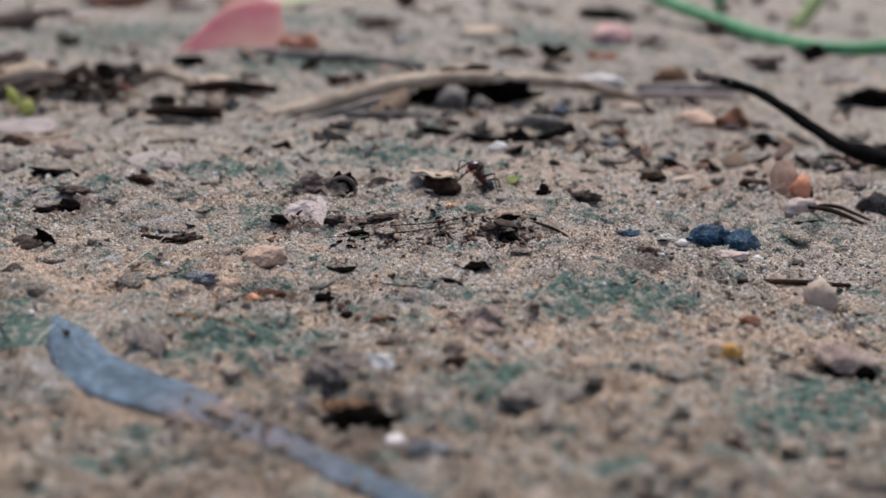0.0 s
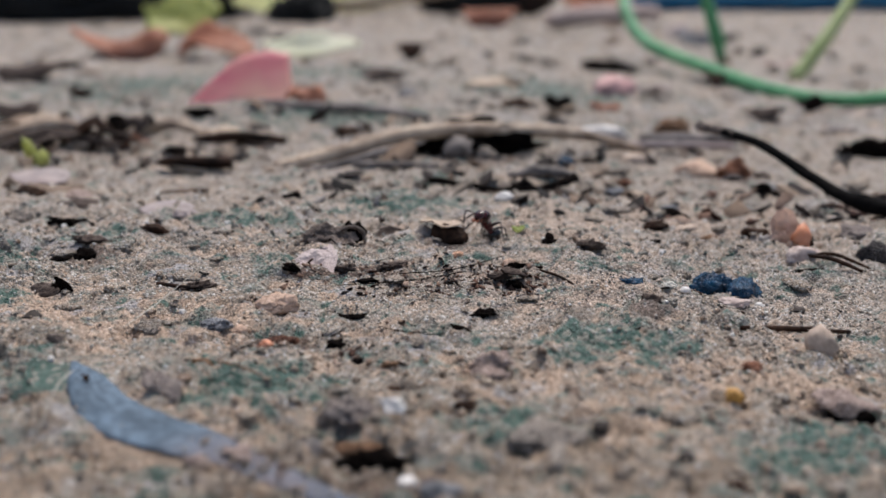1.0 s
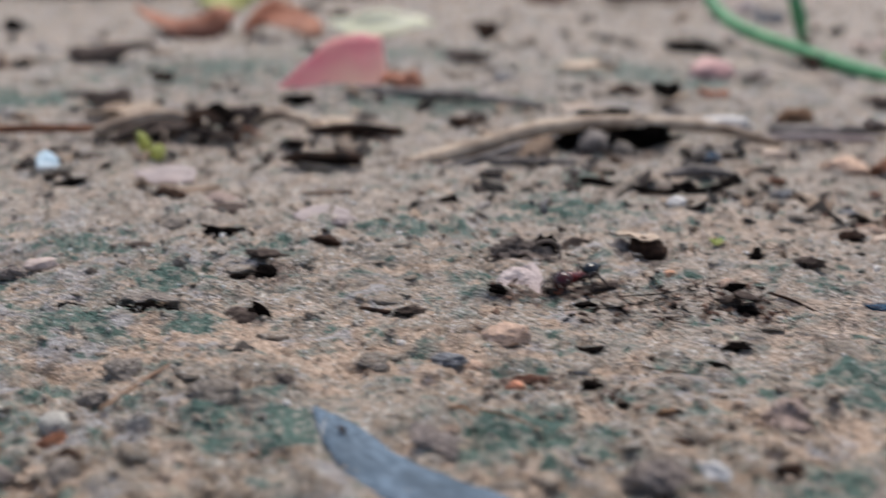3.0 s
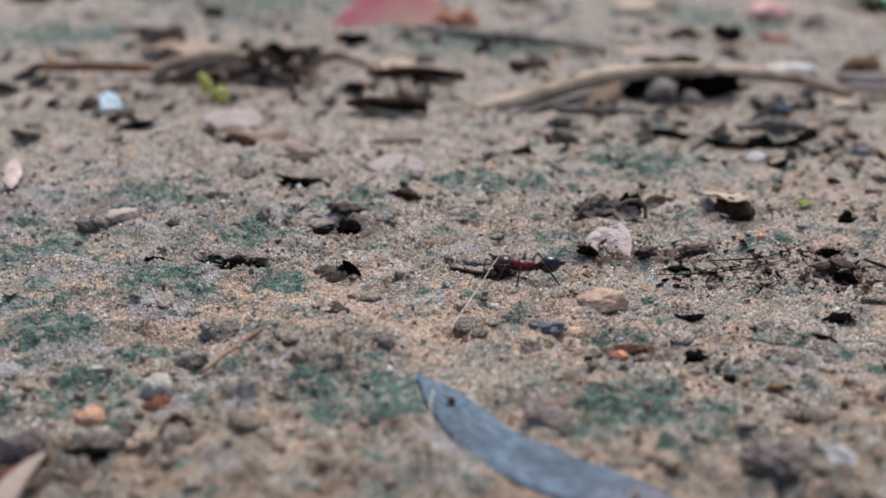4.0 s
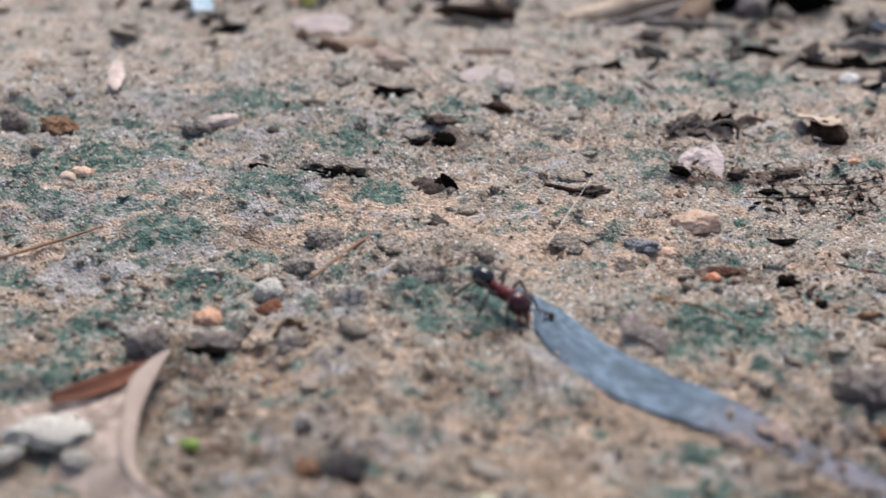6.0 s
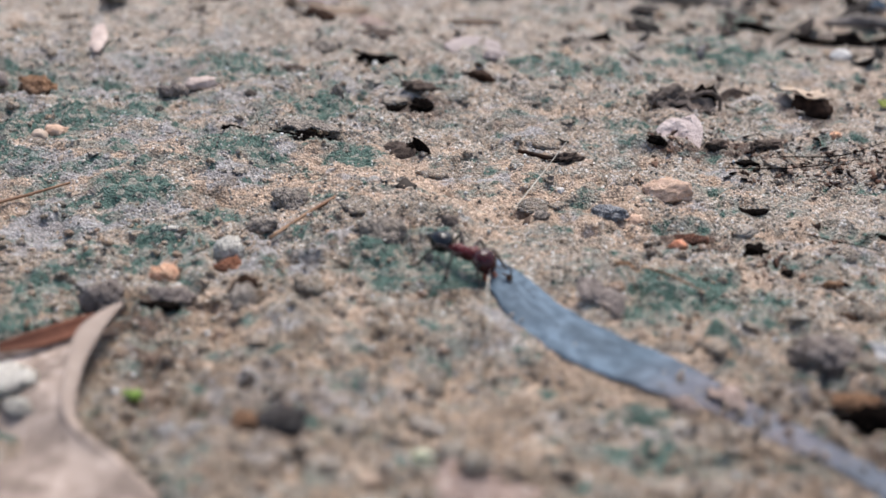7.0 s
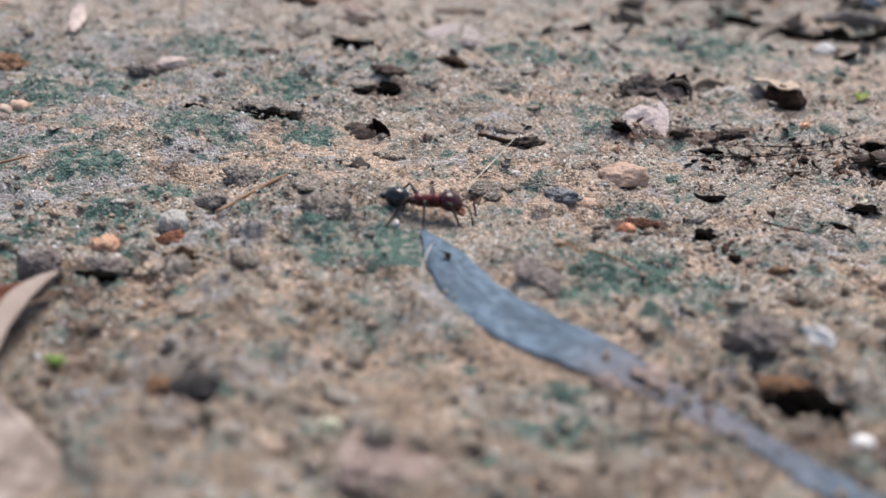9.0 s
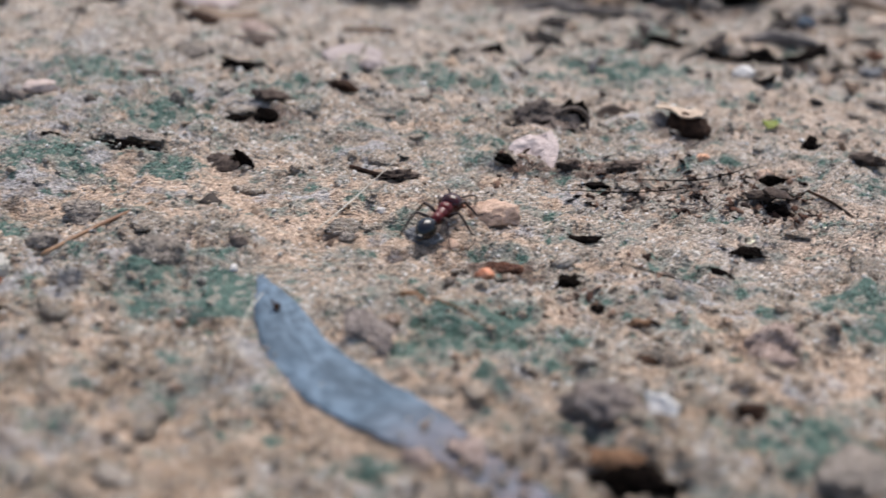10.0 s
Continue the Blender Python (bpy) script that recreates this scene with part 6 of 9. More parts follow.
    for pts, r, mat, label in [
        ([(-5.15, 29.0, -0.15), (-3.44, 28.0, -0.12), (-1.62, 27.2, -0.1), (-0.46, 26.0, -0.1)], 0.13, "grey_wood", "grey fallen twig behind the tan stem"),
        ([(-5.86, 10.15, -0.06), (-5.57, 10.7, 0.0), (-5.27, 11.25, 0.03)], 0.021, "twig_brown", "thin reddish-brown straight twig"),
        ([(3.3, 11.5, -0.15), (3.93, 11.55, -0.18), (4.6, 11.6, -0.24)], 0.035, "brown", "thin dark twig beside a tan pebble"),
        ([(3.02, 12.6, -0.08), (3.22, 12.2, -0.1), (3.45, 11.9, -0.12)], 0.03, "brown", "thin brown twig under the blue-black stone"),
        ([(5.07, 14.6, -0.2), (5.28, 14.2, -0.14), (5.6, 13.95, -0.24)], 0.035, "brown", "thin crooked twig on bare soil"),
        ([(5.1, 14.65, -0.22), (5.4, 14.5, -0.16), (5.75, 14.1, -0.24)], 0.03, "brown", "thin curved twig tip"),
        ([(1.14, 13.1, 0.05), (1.39, 12.8, 0.04), (1.6, 12.3, 0.02)], 0.018, "brown", "hair-thin dark rootlet on bare soil"),
        ([(-0.66, 12.97, 0.04), (0.04, 13.1, 0.06), (0.71, 13.7, 0.06)], 0.007, "humus", "hair-thin black rootlet on bare soil"),
        ([(-1.4, 12.5, 0.04), (-0.6, 12.6, 0.06), (0.2, 13.0, 0.06)], 0.006, "humus", "hair-thin black rootlet on bare soil"),
        ([(-3.62, 12.55, 0.05), (-3.35, 12.4, 0.06), (-3.1, 12.35, 0.05)], 0.03, "brown", "short dark twig end"),
        ([(-9.15, 10.4, -0.2), (-8.7, 10.8, -0.17), (-8.3, 11.2, -0.14)], 0.019, "twig_brown", "thin pale brown twig on grey soil"),
        ([(-9.9, 23.0, -0.1), (-9.2, 23.4, 0.1), (-8.4, 23.6, 0.15), (-7.6, 23.4, -0.1)], 0.16, "tan_wood", "tan bent twig in a tangle"),
        ([(-9.5, 22.6, -0.2), (-8.8, 22.9, 0.05), (-8.0, 23.0, 0.0), (-7.0, 22.9, -0.2)], 0.12, "dark_leaf", "dark bent twig in a tangle"),
        ([(-8.5, 23.4, -0.2), (-7.8, 23.6, 0.25), (-7.2, 23.5, -0.2)], 0.07, "brown", "thin arched rootlet in a tangle"),
        ([(-12.5, 23.5, -0.15), (-11, 23.2, -0.05), (-9.4, 23.4, -0.1)], 0.1, "rust", "rusty thin twig on the soil"),
        ([(-7.3, 24.4, -0.2), (-6.4, 24.6, 0.0), (-5.4, 24.2, -0.15)], 0.14, "tan_wood", "tan bark strip on bare soil"),
        ([(-5.6, 23.6, -0.2), (-4.6, 23.3, -0.05), (-3.6, 23.6, -0.2)], 0.12, "brown", "brown bark strip on bare soil"),
        ([(-2.5, 21.2, -0.25), (-1.4, 21.0, -0.2), (-0.2, 21.2, -0.25)], 0.07, "grey_wood", "grey stalk fragment on bare soil"),
        ([(4.4, 24.8, -0.4), (5.6, 24.6, -0.35), (6.9, 24.9, -0.4)], 0.14, "grey_wood", "flat grey stalk fragment"),
        ([(4.0, 24.2, -0.4), (5.2, 24.0, -0.38), (6.4, 24.0, -0.4)], 0.09, "petal", "pale stalk fragment on bare soil"),
        ([(-3.7, 9.66, 0.09), (-3.7, 9.2, 0.12), (-3.62, 8.42, 0.03)], 0.007, "fibre", "pale fibre hanging from the leaf tip"),
        ([(-3.58, 10.95, 0.06), (-3.35, 11.7, 0.12), (-3.02, 12.6, 0.3)], 0.007, "fibre", "fine pale plant hair standing up"),
        ([(-2.35, 9.95, 0.06), (-2.1, 9.8, 0.07), (-1.85, 9.6, 0.05)], 0.011, "rust_dark", "short reddish rootlet on bare soil"),
        ([(-0.75, 10.95, 0.05), (-0.45, 10.8, 0.06), (-0.05, 10.7, 0.05)], 0.006, "humus", "hair-thin black twig on bare soil"),
    ]:
        thing("twig", rod(pts, [r * 0.8, r, r * 0.9, r * 0.6], 8, 6, 0.2, int(pts[0][0] * 10) % 50), mat, (0, 0, 0), (0, 0, 0), label, "twig", "fallen twigs and rootlets")
    b = base("leaf_tangle", seat(-8.5, 22.9, 0.05), (0, 0, 0), "tangle of dark shrivelled leaf and bent stalks", "litter")
    part("leaf", chip(0.55, 0.35, 0.03, 161, 0.5, -0.2, -0.2, 0.14), "dark_leaf", b, "", (0, 0, 0.0), (-8, 0, 0), False)
    part("leaf", chip(0.45, 0.3, 0.03, 162, 0.5, -0.25, 0.15, 0.14), "brown", b, "", (0.8, 0.3, 0.0), (-10, 0, 30), False)
    part("leaf", chip(0.4, 0.3, 0.03, 163, 0.5, 0.15, -0.25, 0.14), "dark_leaf", b, "", (1.6, 1.4, 0.0), (15, 0, -20), False)
    for i in range(9):
        x0, y0, w, hgt = -0.9 + 0.33 * i, -0.1 + 0.12 * (i * 5 % 4), 0.5 + 0.12 * (i * 3 % 4), 0.12 + 0.09 * (i * 7 % 4)
        part("stalk", rod([(x0, y0, -0.05), (x0 + 0.4 * w, y0 + 0.1, hgt), (x0 + w, y0 + 0.2, 0.02)], [0.05, 0.06, 0.03], 7, 6, 0.3, i), ("tan_wood", "brown", "dark_leaf", "rust")[i % 4], b)


def grey_leaf():
    left = [(-3.86, 10.0, 0.07), (-3.72, 9.38, 0.06), (-3.38, 8.75, 0.05), (-2.97, 8.3, 0.05), (-2.5, 8.02, 0.05), (-2.05, 7.84, 0.03), (-1.36, 7.4, 0.03), (-0.93, 7.0, 0.04), (-0.45, 6.6, 0.05), (0.05, 6.18, 0.05)]
    right = [(-3.83, 10.03, 0.07), (-3.42, 9.58, 0.08), (-2.95, 9.0, 0.07), (-2.53, 8.7, 0.06), (-2.1, 8.42, 0.06), (-1.78, 8.13, 0.04), (-1.17, 7.6, 0.03), (-0.75, 7.2, 0.04), (-0.28, 6.8, 0.05), (0.17, 6.33, 0.04)]
    lift = [0.0, -0.01, -0.02, -0.02, -0.01, 0.0, 0.0, 0.0, 0.0, 0.0]
    shape, along, across = blade(left, right, lift, lift, -0.015, 0.012, 9, 16, 0.022, 3)
    v = np.array(shape[0], float)
    q = v * np.array([1, 1, 0])
    v[:, 0] += 0.016 * vnoise(q, 0.16, 61) + 0.012 * vnoise(q, 0.06, 62)
    v[:, 1] += 0.016 * vnoise(q, 0.16, 63) + 0.012 * vnoise(q, 0.06, 64)
    v[:, 2] += 0.012 * vnoise(q, 0.3, 65)
    shape = (v, shape[1])
    leaf = base("grey_leaf", (0, 0.1, -0.055), (0, 0, 0), "narrow curved blue-grey dead leaf with brownish tail", "leaf")
    ob = part("blade", shape, "phyllode", leaf)
    give(ob, "along", along)
    give(ob, "across", across)
    part("scar", chip(0.05, 0.032, 0.012, 171, 0.3), "brown", leaf, "brown scar near the leaf tip", (-3.54, 9.42, 0.085), (0, 0, -40))
    part("soil_smear", chip(0.2, 0.1, 0.012, 172, 0.6), "pink_soil", leaf, "smear of soil on the leaf", (-1.8, 7.93, 0.06), (4, 0, -35))


def dry_leaf():
    right = [(-6.8, 8.72, 0.0), (-6.82, 8.4, 0.0), (-6.83, 8.1, 0.0), (-6.74, 7.65, 0.0), (-6.52, 7.1, 0.0), (-5.95, 6.66, 0.0), (-5.24, 6.12, 0.0), (-4.7, 5.5, 0.0)]
    left = [(-6.84, 8.74, 0.0), (-7.1, 8.5, 0.0), (-7.42, 8.28, 0.0), (-7.78, 8.0, 0.0), (-8.0, 7.7, 0.0), (-8.2, 7.3, 0.0), (-8.4, 6.6, 0.0), (-8.4, 5.5, 0.0)]
    shape, along, across = blade(left, right, [0.08, 0.03, 0.01, -0.03, -0.08, -0.1, -0.1, -0.1], [0.1, 0.17, 0.2, 0.17, 0.12, 0.08, 0.05, 0.0], 0.07, 0.02, 9, 24, 0.1, 9)
    leaf = base("dry_leaf", (0, 0, -0.19), (0, 0, 0), "pale brown dry leaf with upturned edges and white crumbs", "leaf")
    ob = part("blade", shape, "dry_leaf", leaf)
    give(ob, "along", along)
    give(ob, "across", across)
    fold = blade([(-6.92, 8.36, 0.06), (-7.08, 8.28, 0.1), (-7.28, 8.14, 0.09), (-7.52, 7.92, 0.06)], [(-6.93, 8.33, 0.04), (-7.08, 8.16, 0.0), (-7.26, 8.02, 0.0), (-7.5, 7.88, 0.03)], [0] * 4, [0] * 4, 0.03, 0.02, 8, 8, 0.03, 4)[0]
    part("fold", chip(0.2, 0.12, 0.03, 115, 0.35, -0.05, -0.05, 0.03), "dark_leaf", s, "", (-0.08, 0, 0), (26, 0, 0), smooth=False)
    part("point", chip(0.13, 0.06, 0.03, 116, 0.3, 0.03, 0, 0.02), "humus", s, "upright black point", (0.14, -0.02, 0.1), (80, 55, 0), smooth=False)
    thing("wood_splinter", chip(0.5, 0.13, 0.05, 117, 0.2, 0.0, -0.03, 0.02), "pale_bark", (-9.75, 15.5, ground_at(-9.75, 15.5) + 0.04), (12, 6, -68), "pale grey splinter of wood", "wood", smooth=False)
    thing("chip", chip(0.16, 0.09, 0.035, 118, 0.45, 0.02, 0, 0.02, 5, 8), "quartz", (-0.54, 8.62, ground_at(-0.54, 8.62) + 0.12), (48, 15, -35), "white chip leaning on a grey clod", "chip", smooth=False)
    d = base("crust", seat(3.72, 9.25, 0.02), (0, 0, -6), "pinkish soil crust with a dark hollow beneath", "soil crust")
    part("lid", chip(0.28, 0.14, 0.06, 119, 0.45, -0.03, -0.05, 0.05), "pink_soil", d, "", (0, 0.05, 0.1), (14, 4, 0), smooth=False)
    # black lump in place of shade under the lid
    part("hollow", lump(0.23, 0.1, 0.11, 120, 0.3), "humus", d, "black lump as the shade of the hollow", (0.05, -0.02, 0.0))
    e = base("crust", seat(-0.72, 8.02, 0.02), (0, 0, 4), "rusty brown overhanging soil crust above a black lump as the shade of the hollow", "soil crust")
    part("lid", chip(0.26, 0.1, 0.035, 121, 0.5, -0.03, -0.04, 0.05), "rust_dark", e, "", (-0.05, 0.2, 0.1), (14, 0, 0), smooth=False)
    part("hollow", lump(0.28, 0.12, 0.14, 122, 0.55, 0.4, 4, 0.2), "humus", e, "black lump as the shade of the hollow", (0.0, -0.01, 0.0))
    g = base("bark_scab", seat(-6.0, 16.95, 0.0), (0, 0, 8), "purplish-brown scab of bark lying flat", "bark")
    part("scab", chip(0.34, 0.22, 0.05, 123, 0.3, -0.05, -0.06, 0.03), "dark_leaf", g, "", (0, 0, 0.0), (12, 0, 0), smooth=False)


def far_leaves():
    lay("petal", chip(0.55, 0.4, 0.03, 131, 0.25, 0.06, 0.04, 0.05), "petal", -7.6, 19.6, (14, 4, 10), "pale pinkish fallen petal", "petal")
    lay("petal", chip(0.2, 0.32, 0.03, 132, 0.2, 0.05, 0.0, 0.03), "blue_petal", -9.95, 20.4, (26, 10, 20), "pale blue fallen petal", "petal")
    sp = base("sprout", seat(-8.28, 21.3, 0.0), (0, 0, 0), "bright yellow-green curled bud", "sprout")
    part("bud", lump(0.16, 0.14, 0.2, 133, 0.3), "yellow_green", sp, "", (0.1, 0, 0))
    part("tip", lump(0.11, 0.1, 0.26, 134, 0.3), "yellow_green", sp, "", (-0.1, 0.1, 0.16), (0, -25, 0))
    lay("film_scrap", chip(0.42, 0.36, 0.02, 135, 0.25, 0.02, 0.01, 0.02), "petal", -4.5, 16.7, (10, 0, 0), "pale translucent scrap flat on the soil", "petal", 0.0)
    kite = blade([(-7.3, 30.0, 0.0), (-6.45, 30.3, 0.75), (-5.7, 30.5, 1.3), (-4.45, 30.6, 1.35)], [(-7.25, 29.95, -0.02), (-6.3, 29.9, 0.0), (-5.2, 29.85, -0.02), (-4.25, 30.0, 0.35)], [0] * 4, [0] * 4, 0.12, 0.05, 8, 12, 0.12, 6)[0]
    thing("red_leaf", kite, "red_leaf", (0, 0, -0.34), (0, 0, 0), "fallen leaf, crimson turning salmon pink", "leaf")
    lay("curled_leaf", chip(0.6, 0.5, 0.06, 137, 0.3, -0.2, -0.3, 0.12), "rust_leaf", -3.9, 29.9, (20, 0, 10), "dark rusty curled leaf beside a red leaf", "leaf")
    lay("curled_leaf", chip(1.7, 0.9, 0.07, 138, 0.3, 0.3, -0.5, 0.2), "rust_leaf", -12.2, 41.5, (18, 0, 10), "rust-red crumpled fallen leaf", "leaf")
    lay("curled_leaf", chip(1.5, 0.9, 0.07, 139, 0.3, -0.5, 0.4, 0.2), "rust_leaf", -8.9, 41.3, (22, 0, -20), "rust-red crumpled fallen leaf", "leaf")
    lay("yellow_leaf", chip(1.5, 1.3, 0.08, 140, 0.3, 0.3, 0.2, 0.16, point=0.2), "yellow_green", -12.6, 52.5, (52, 0, 8), "yellow-green fallen leaf, standing on edge", "leaf")
    lay("cream_leaf", chip(1.5, 0.8, 0.08, 141, 0.35, 0.15, 0.25, 0.16, point=0.3), "cream", -5.5, 41.8, (30, 0, -14), "creamy white fallen leaf", "leaf")
    lay("yellow_leaf", chip(6.2, 1.9, 0.1, 142, 0.12, 0.3, 0.3, 0.15, point=0.2), "yellow_green", -8.0, 67.0, (38, 0, 4), "long pale green fallen leaf with a brown rim", "leaf")
    thing("twig", rod([(-9.5, 65.2, 0.2), (-6, 65, 0.35), (-2.5, 65, 0.75), (0.5, 65.2, 1.0)], [0.3, 0.34, 0.3, 0.22], 10, 6, 0.1, 3), "tan_wood", (0, 0, -0.1), (0, 0, 0), "tan twig in front of a pale green leaf", "twig")
    # black lumps added where the far background is dark
    thing("black_mound", lump(9.0, 4.0, 2.6, 143, 0.35, 0.5, 4, 0.1), "black_mulch", (-21, 62.5, -0.5), (0, 0, 4), "black heap far off", "mulch", "heaps of black mulch")
    thing("black_mound", lump(4.0, 2.4, 2.0, 144, 0.35, 0.5, 4, 0.1), "black_mulch", (-9.5, 71, -0.5), (0, 0, 4), "black heap behind green leaves", "mulch", "heaps of black mulch")
    thing("black_mound", lump(1.8, 1.2, 1.3, 148, 0.35, 0.5, 3, 0.1), "black_mulch", (-7.6, 59.5, -0.5), (0, 0, 4), "small black lump filling a dark gap", "mulch", "heaps of black mulch")
    thing("black_mound", lump(3.2, 1.6, 1.4, 149, 0.35, 0.5, 3, 0.1), "black_mulch", (1.6, 67.0, -0.5), (0, 0, -4), "black lump behind brown leaves", "mulch", "heaps of black mulch")
    lay("curled_leaf", chip(2.2, 1.4, 0.1, 145, 0.3, -0.4, 0.5, 0.2), "rust_leaf", 2.4, 70.0, (40, 0, 10), "dark red-brown fallen leaf", "leaf")
    lay("curled_leaf", chip(1.6, 1.4, 0.1, 146, 0.3, 0.4, 0.5, 0.2), "brown", 4.7, 66.5, (60, 0, -10), "olive-brown upright fallen leaf", "leaf")
    lay("curled_leaf", chip(2.2, 1.2, 0.1, 147, 0.3, 0.4, 0.4, 0.2), "rust_leaf", 9.5, 72.0, (45, 0, 12), "rust-red fallen leaf in the distance", "leaf")
    thing("wood_stick", rod([(5.2, 58.4, -0.2), (7.5, 58.0, 0.05), (11, 58.2, 0.2)], [0.35, 0.5, 0.4], 10, 8, 0.1, 5), "pale_bark", (0, 0, 0), (0, 0, 0), "pale pinkish stick lying on the ground", "stick")
    thing("pipe", rod([(12, 72.5, 0.25), (20, 72.0, 0.3), (28, 71.5, 0.3), (40, 71, 0.3)], [0.9, 0.9, 0.9, 0.9], 20, 8), "plastic", (0, 0, -0.0), (0, 0, 0), "bright blue plastic pipe lying on the ground", "pipe")


def far_scrap(x, y, a, b, tall, seed, mat, label):
    return lay("leaf_scrap", chip(a, b, 0.06, seed, 0.5, 0.25 * abs(tall), tall, 0.12), mat, x, y, (12, 0, seed * 53 % 60 - 30), label, "leaf", group="scraps of leaf and bark farther off")


def far_scraps():
    far_scrap(-13.0, 34.8, 1.2, 0.5, -0.3, 201, "dark_leaf", "purplish-brown scrap of rotted leaf")
    far_scrap(-10.6, 31.4, 0.35, 0.25, -0.15, 202, "brown", "small brown scrap of bark")
    far_scrap(-5.3, 24.2, 0.55, 0.3, 0.05, 203, "tan_wood", "tan scrap of bark tilted over dark litter")
    far_scrap(-4.3, 23.6, 0.4, 0.22, 0.1, 204, "pale_bark", "pale scrap of bark on dark litter")
    far_scrap(-7.3, 25.3, 0.6, 0.3, -0.2, 205, "humus", "black rotted scrap of leaf")
    far_scrap(1.9, 29.1, 0.55, 0.3, -0.15, 206, "brown", "brown scrap of bark on bare soil")
    far_scrap(1.4, 33.6, 0.8, 0.4, 0.1, 207, "tan_wood", "tan flake of bark on bare soil")
    far_scrap(2.95, 29.4, 0.45, 0.22, -0.15, 208, "humus", "black scrap of rotted leaf")
    far_scrap(4.3, 29.9, 0.4, 0.25, -0.15, 209, "rust_leaf", "rust-brown scrap of leaf")
    far_scrap(6.3, 33.0, 0.5, 0.3, 0.1, 210, "petal", "pale scrap of leaf on bare soil")
    far_scrap(8.3, 28.5, 0.5, 0.3, -0.2, 211, "dark_leaf", "dark brown scrap of leaf")
    far_scrap(8.8, 35.6, 0.6, 0.3, -0.2, 212, "brown", "brown scrap of leaf below the green hoop")
    far_scrap(9.7, 26.8, 0.5, 0.3, -0.1, 213, "grey_wood", "grey splinter of wood")
    far_scrap(10.9, 48.6, 0.7, 0.5, -0.4, 214, "stone_blue", "blue-grey scrap by the green stalk")
    far_scrap(11.5, 53.0, 1.0, 0.6, 0.3, 215, "petal", "pinkish scrap of petal by the green stalk")
    far_scrap(-2.0, 35.0, 0.7, 0.35, -0.2, 216, "dark_leaf", "dark scrap of leaf behind the red leaf")
    far_scrap(-1.3, 40.8, 0.8, 0.4, -0.3, 217, "brown", "brown curled scrap of leaf")
    far_scrap(-11.0, 27.2, 0.7, 0.35, -0.2, 218, "dark_leaf", "dark shrivelled scrap of leaf")
    far_scrap(-9.7, 25.4, 0.9, 0.35, 0.2, 219, "tan_wood", "tan strip of bark over dark litter")
    far_scrap(12.4, 40.5, 0.9, 0.4, 0.15, 220, "pale_bark", "pale strip of bark below the stalks")
    far_scrap(10.1, 29.9, 0.5, 0.3, -0.2, 221, "humus", "black scrap of rotted leaf")
    far_scrap(2.0, 56.0, 1.3, 0.7, -0.5, 222, "rust_leaf", "rust-brown curled leaf in the distance")
    far_scrap(0.3, 26.8, 0.6, 0.3, 0.1, 223, "stone_tan", "tan flake of crust behind the stem")
    far_scrap(-2.2, 25.0, 0.45, 0.25, -0.15, 224, "brown", "brown scrap of bark behind the stem")


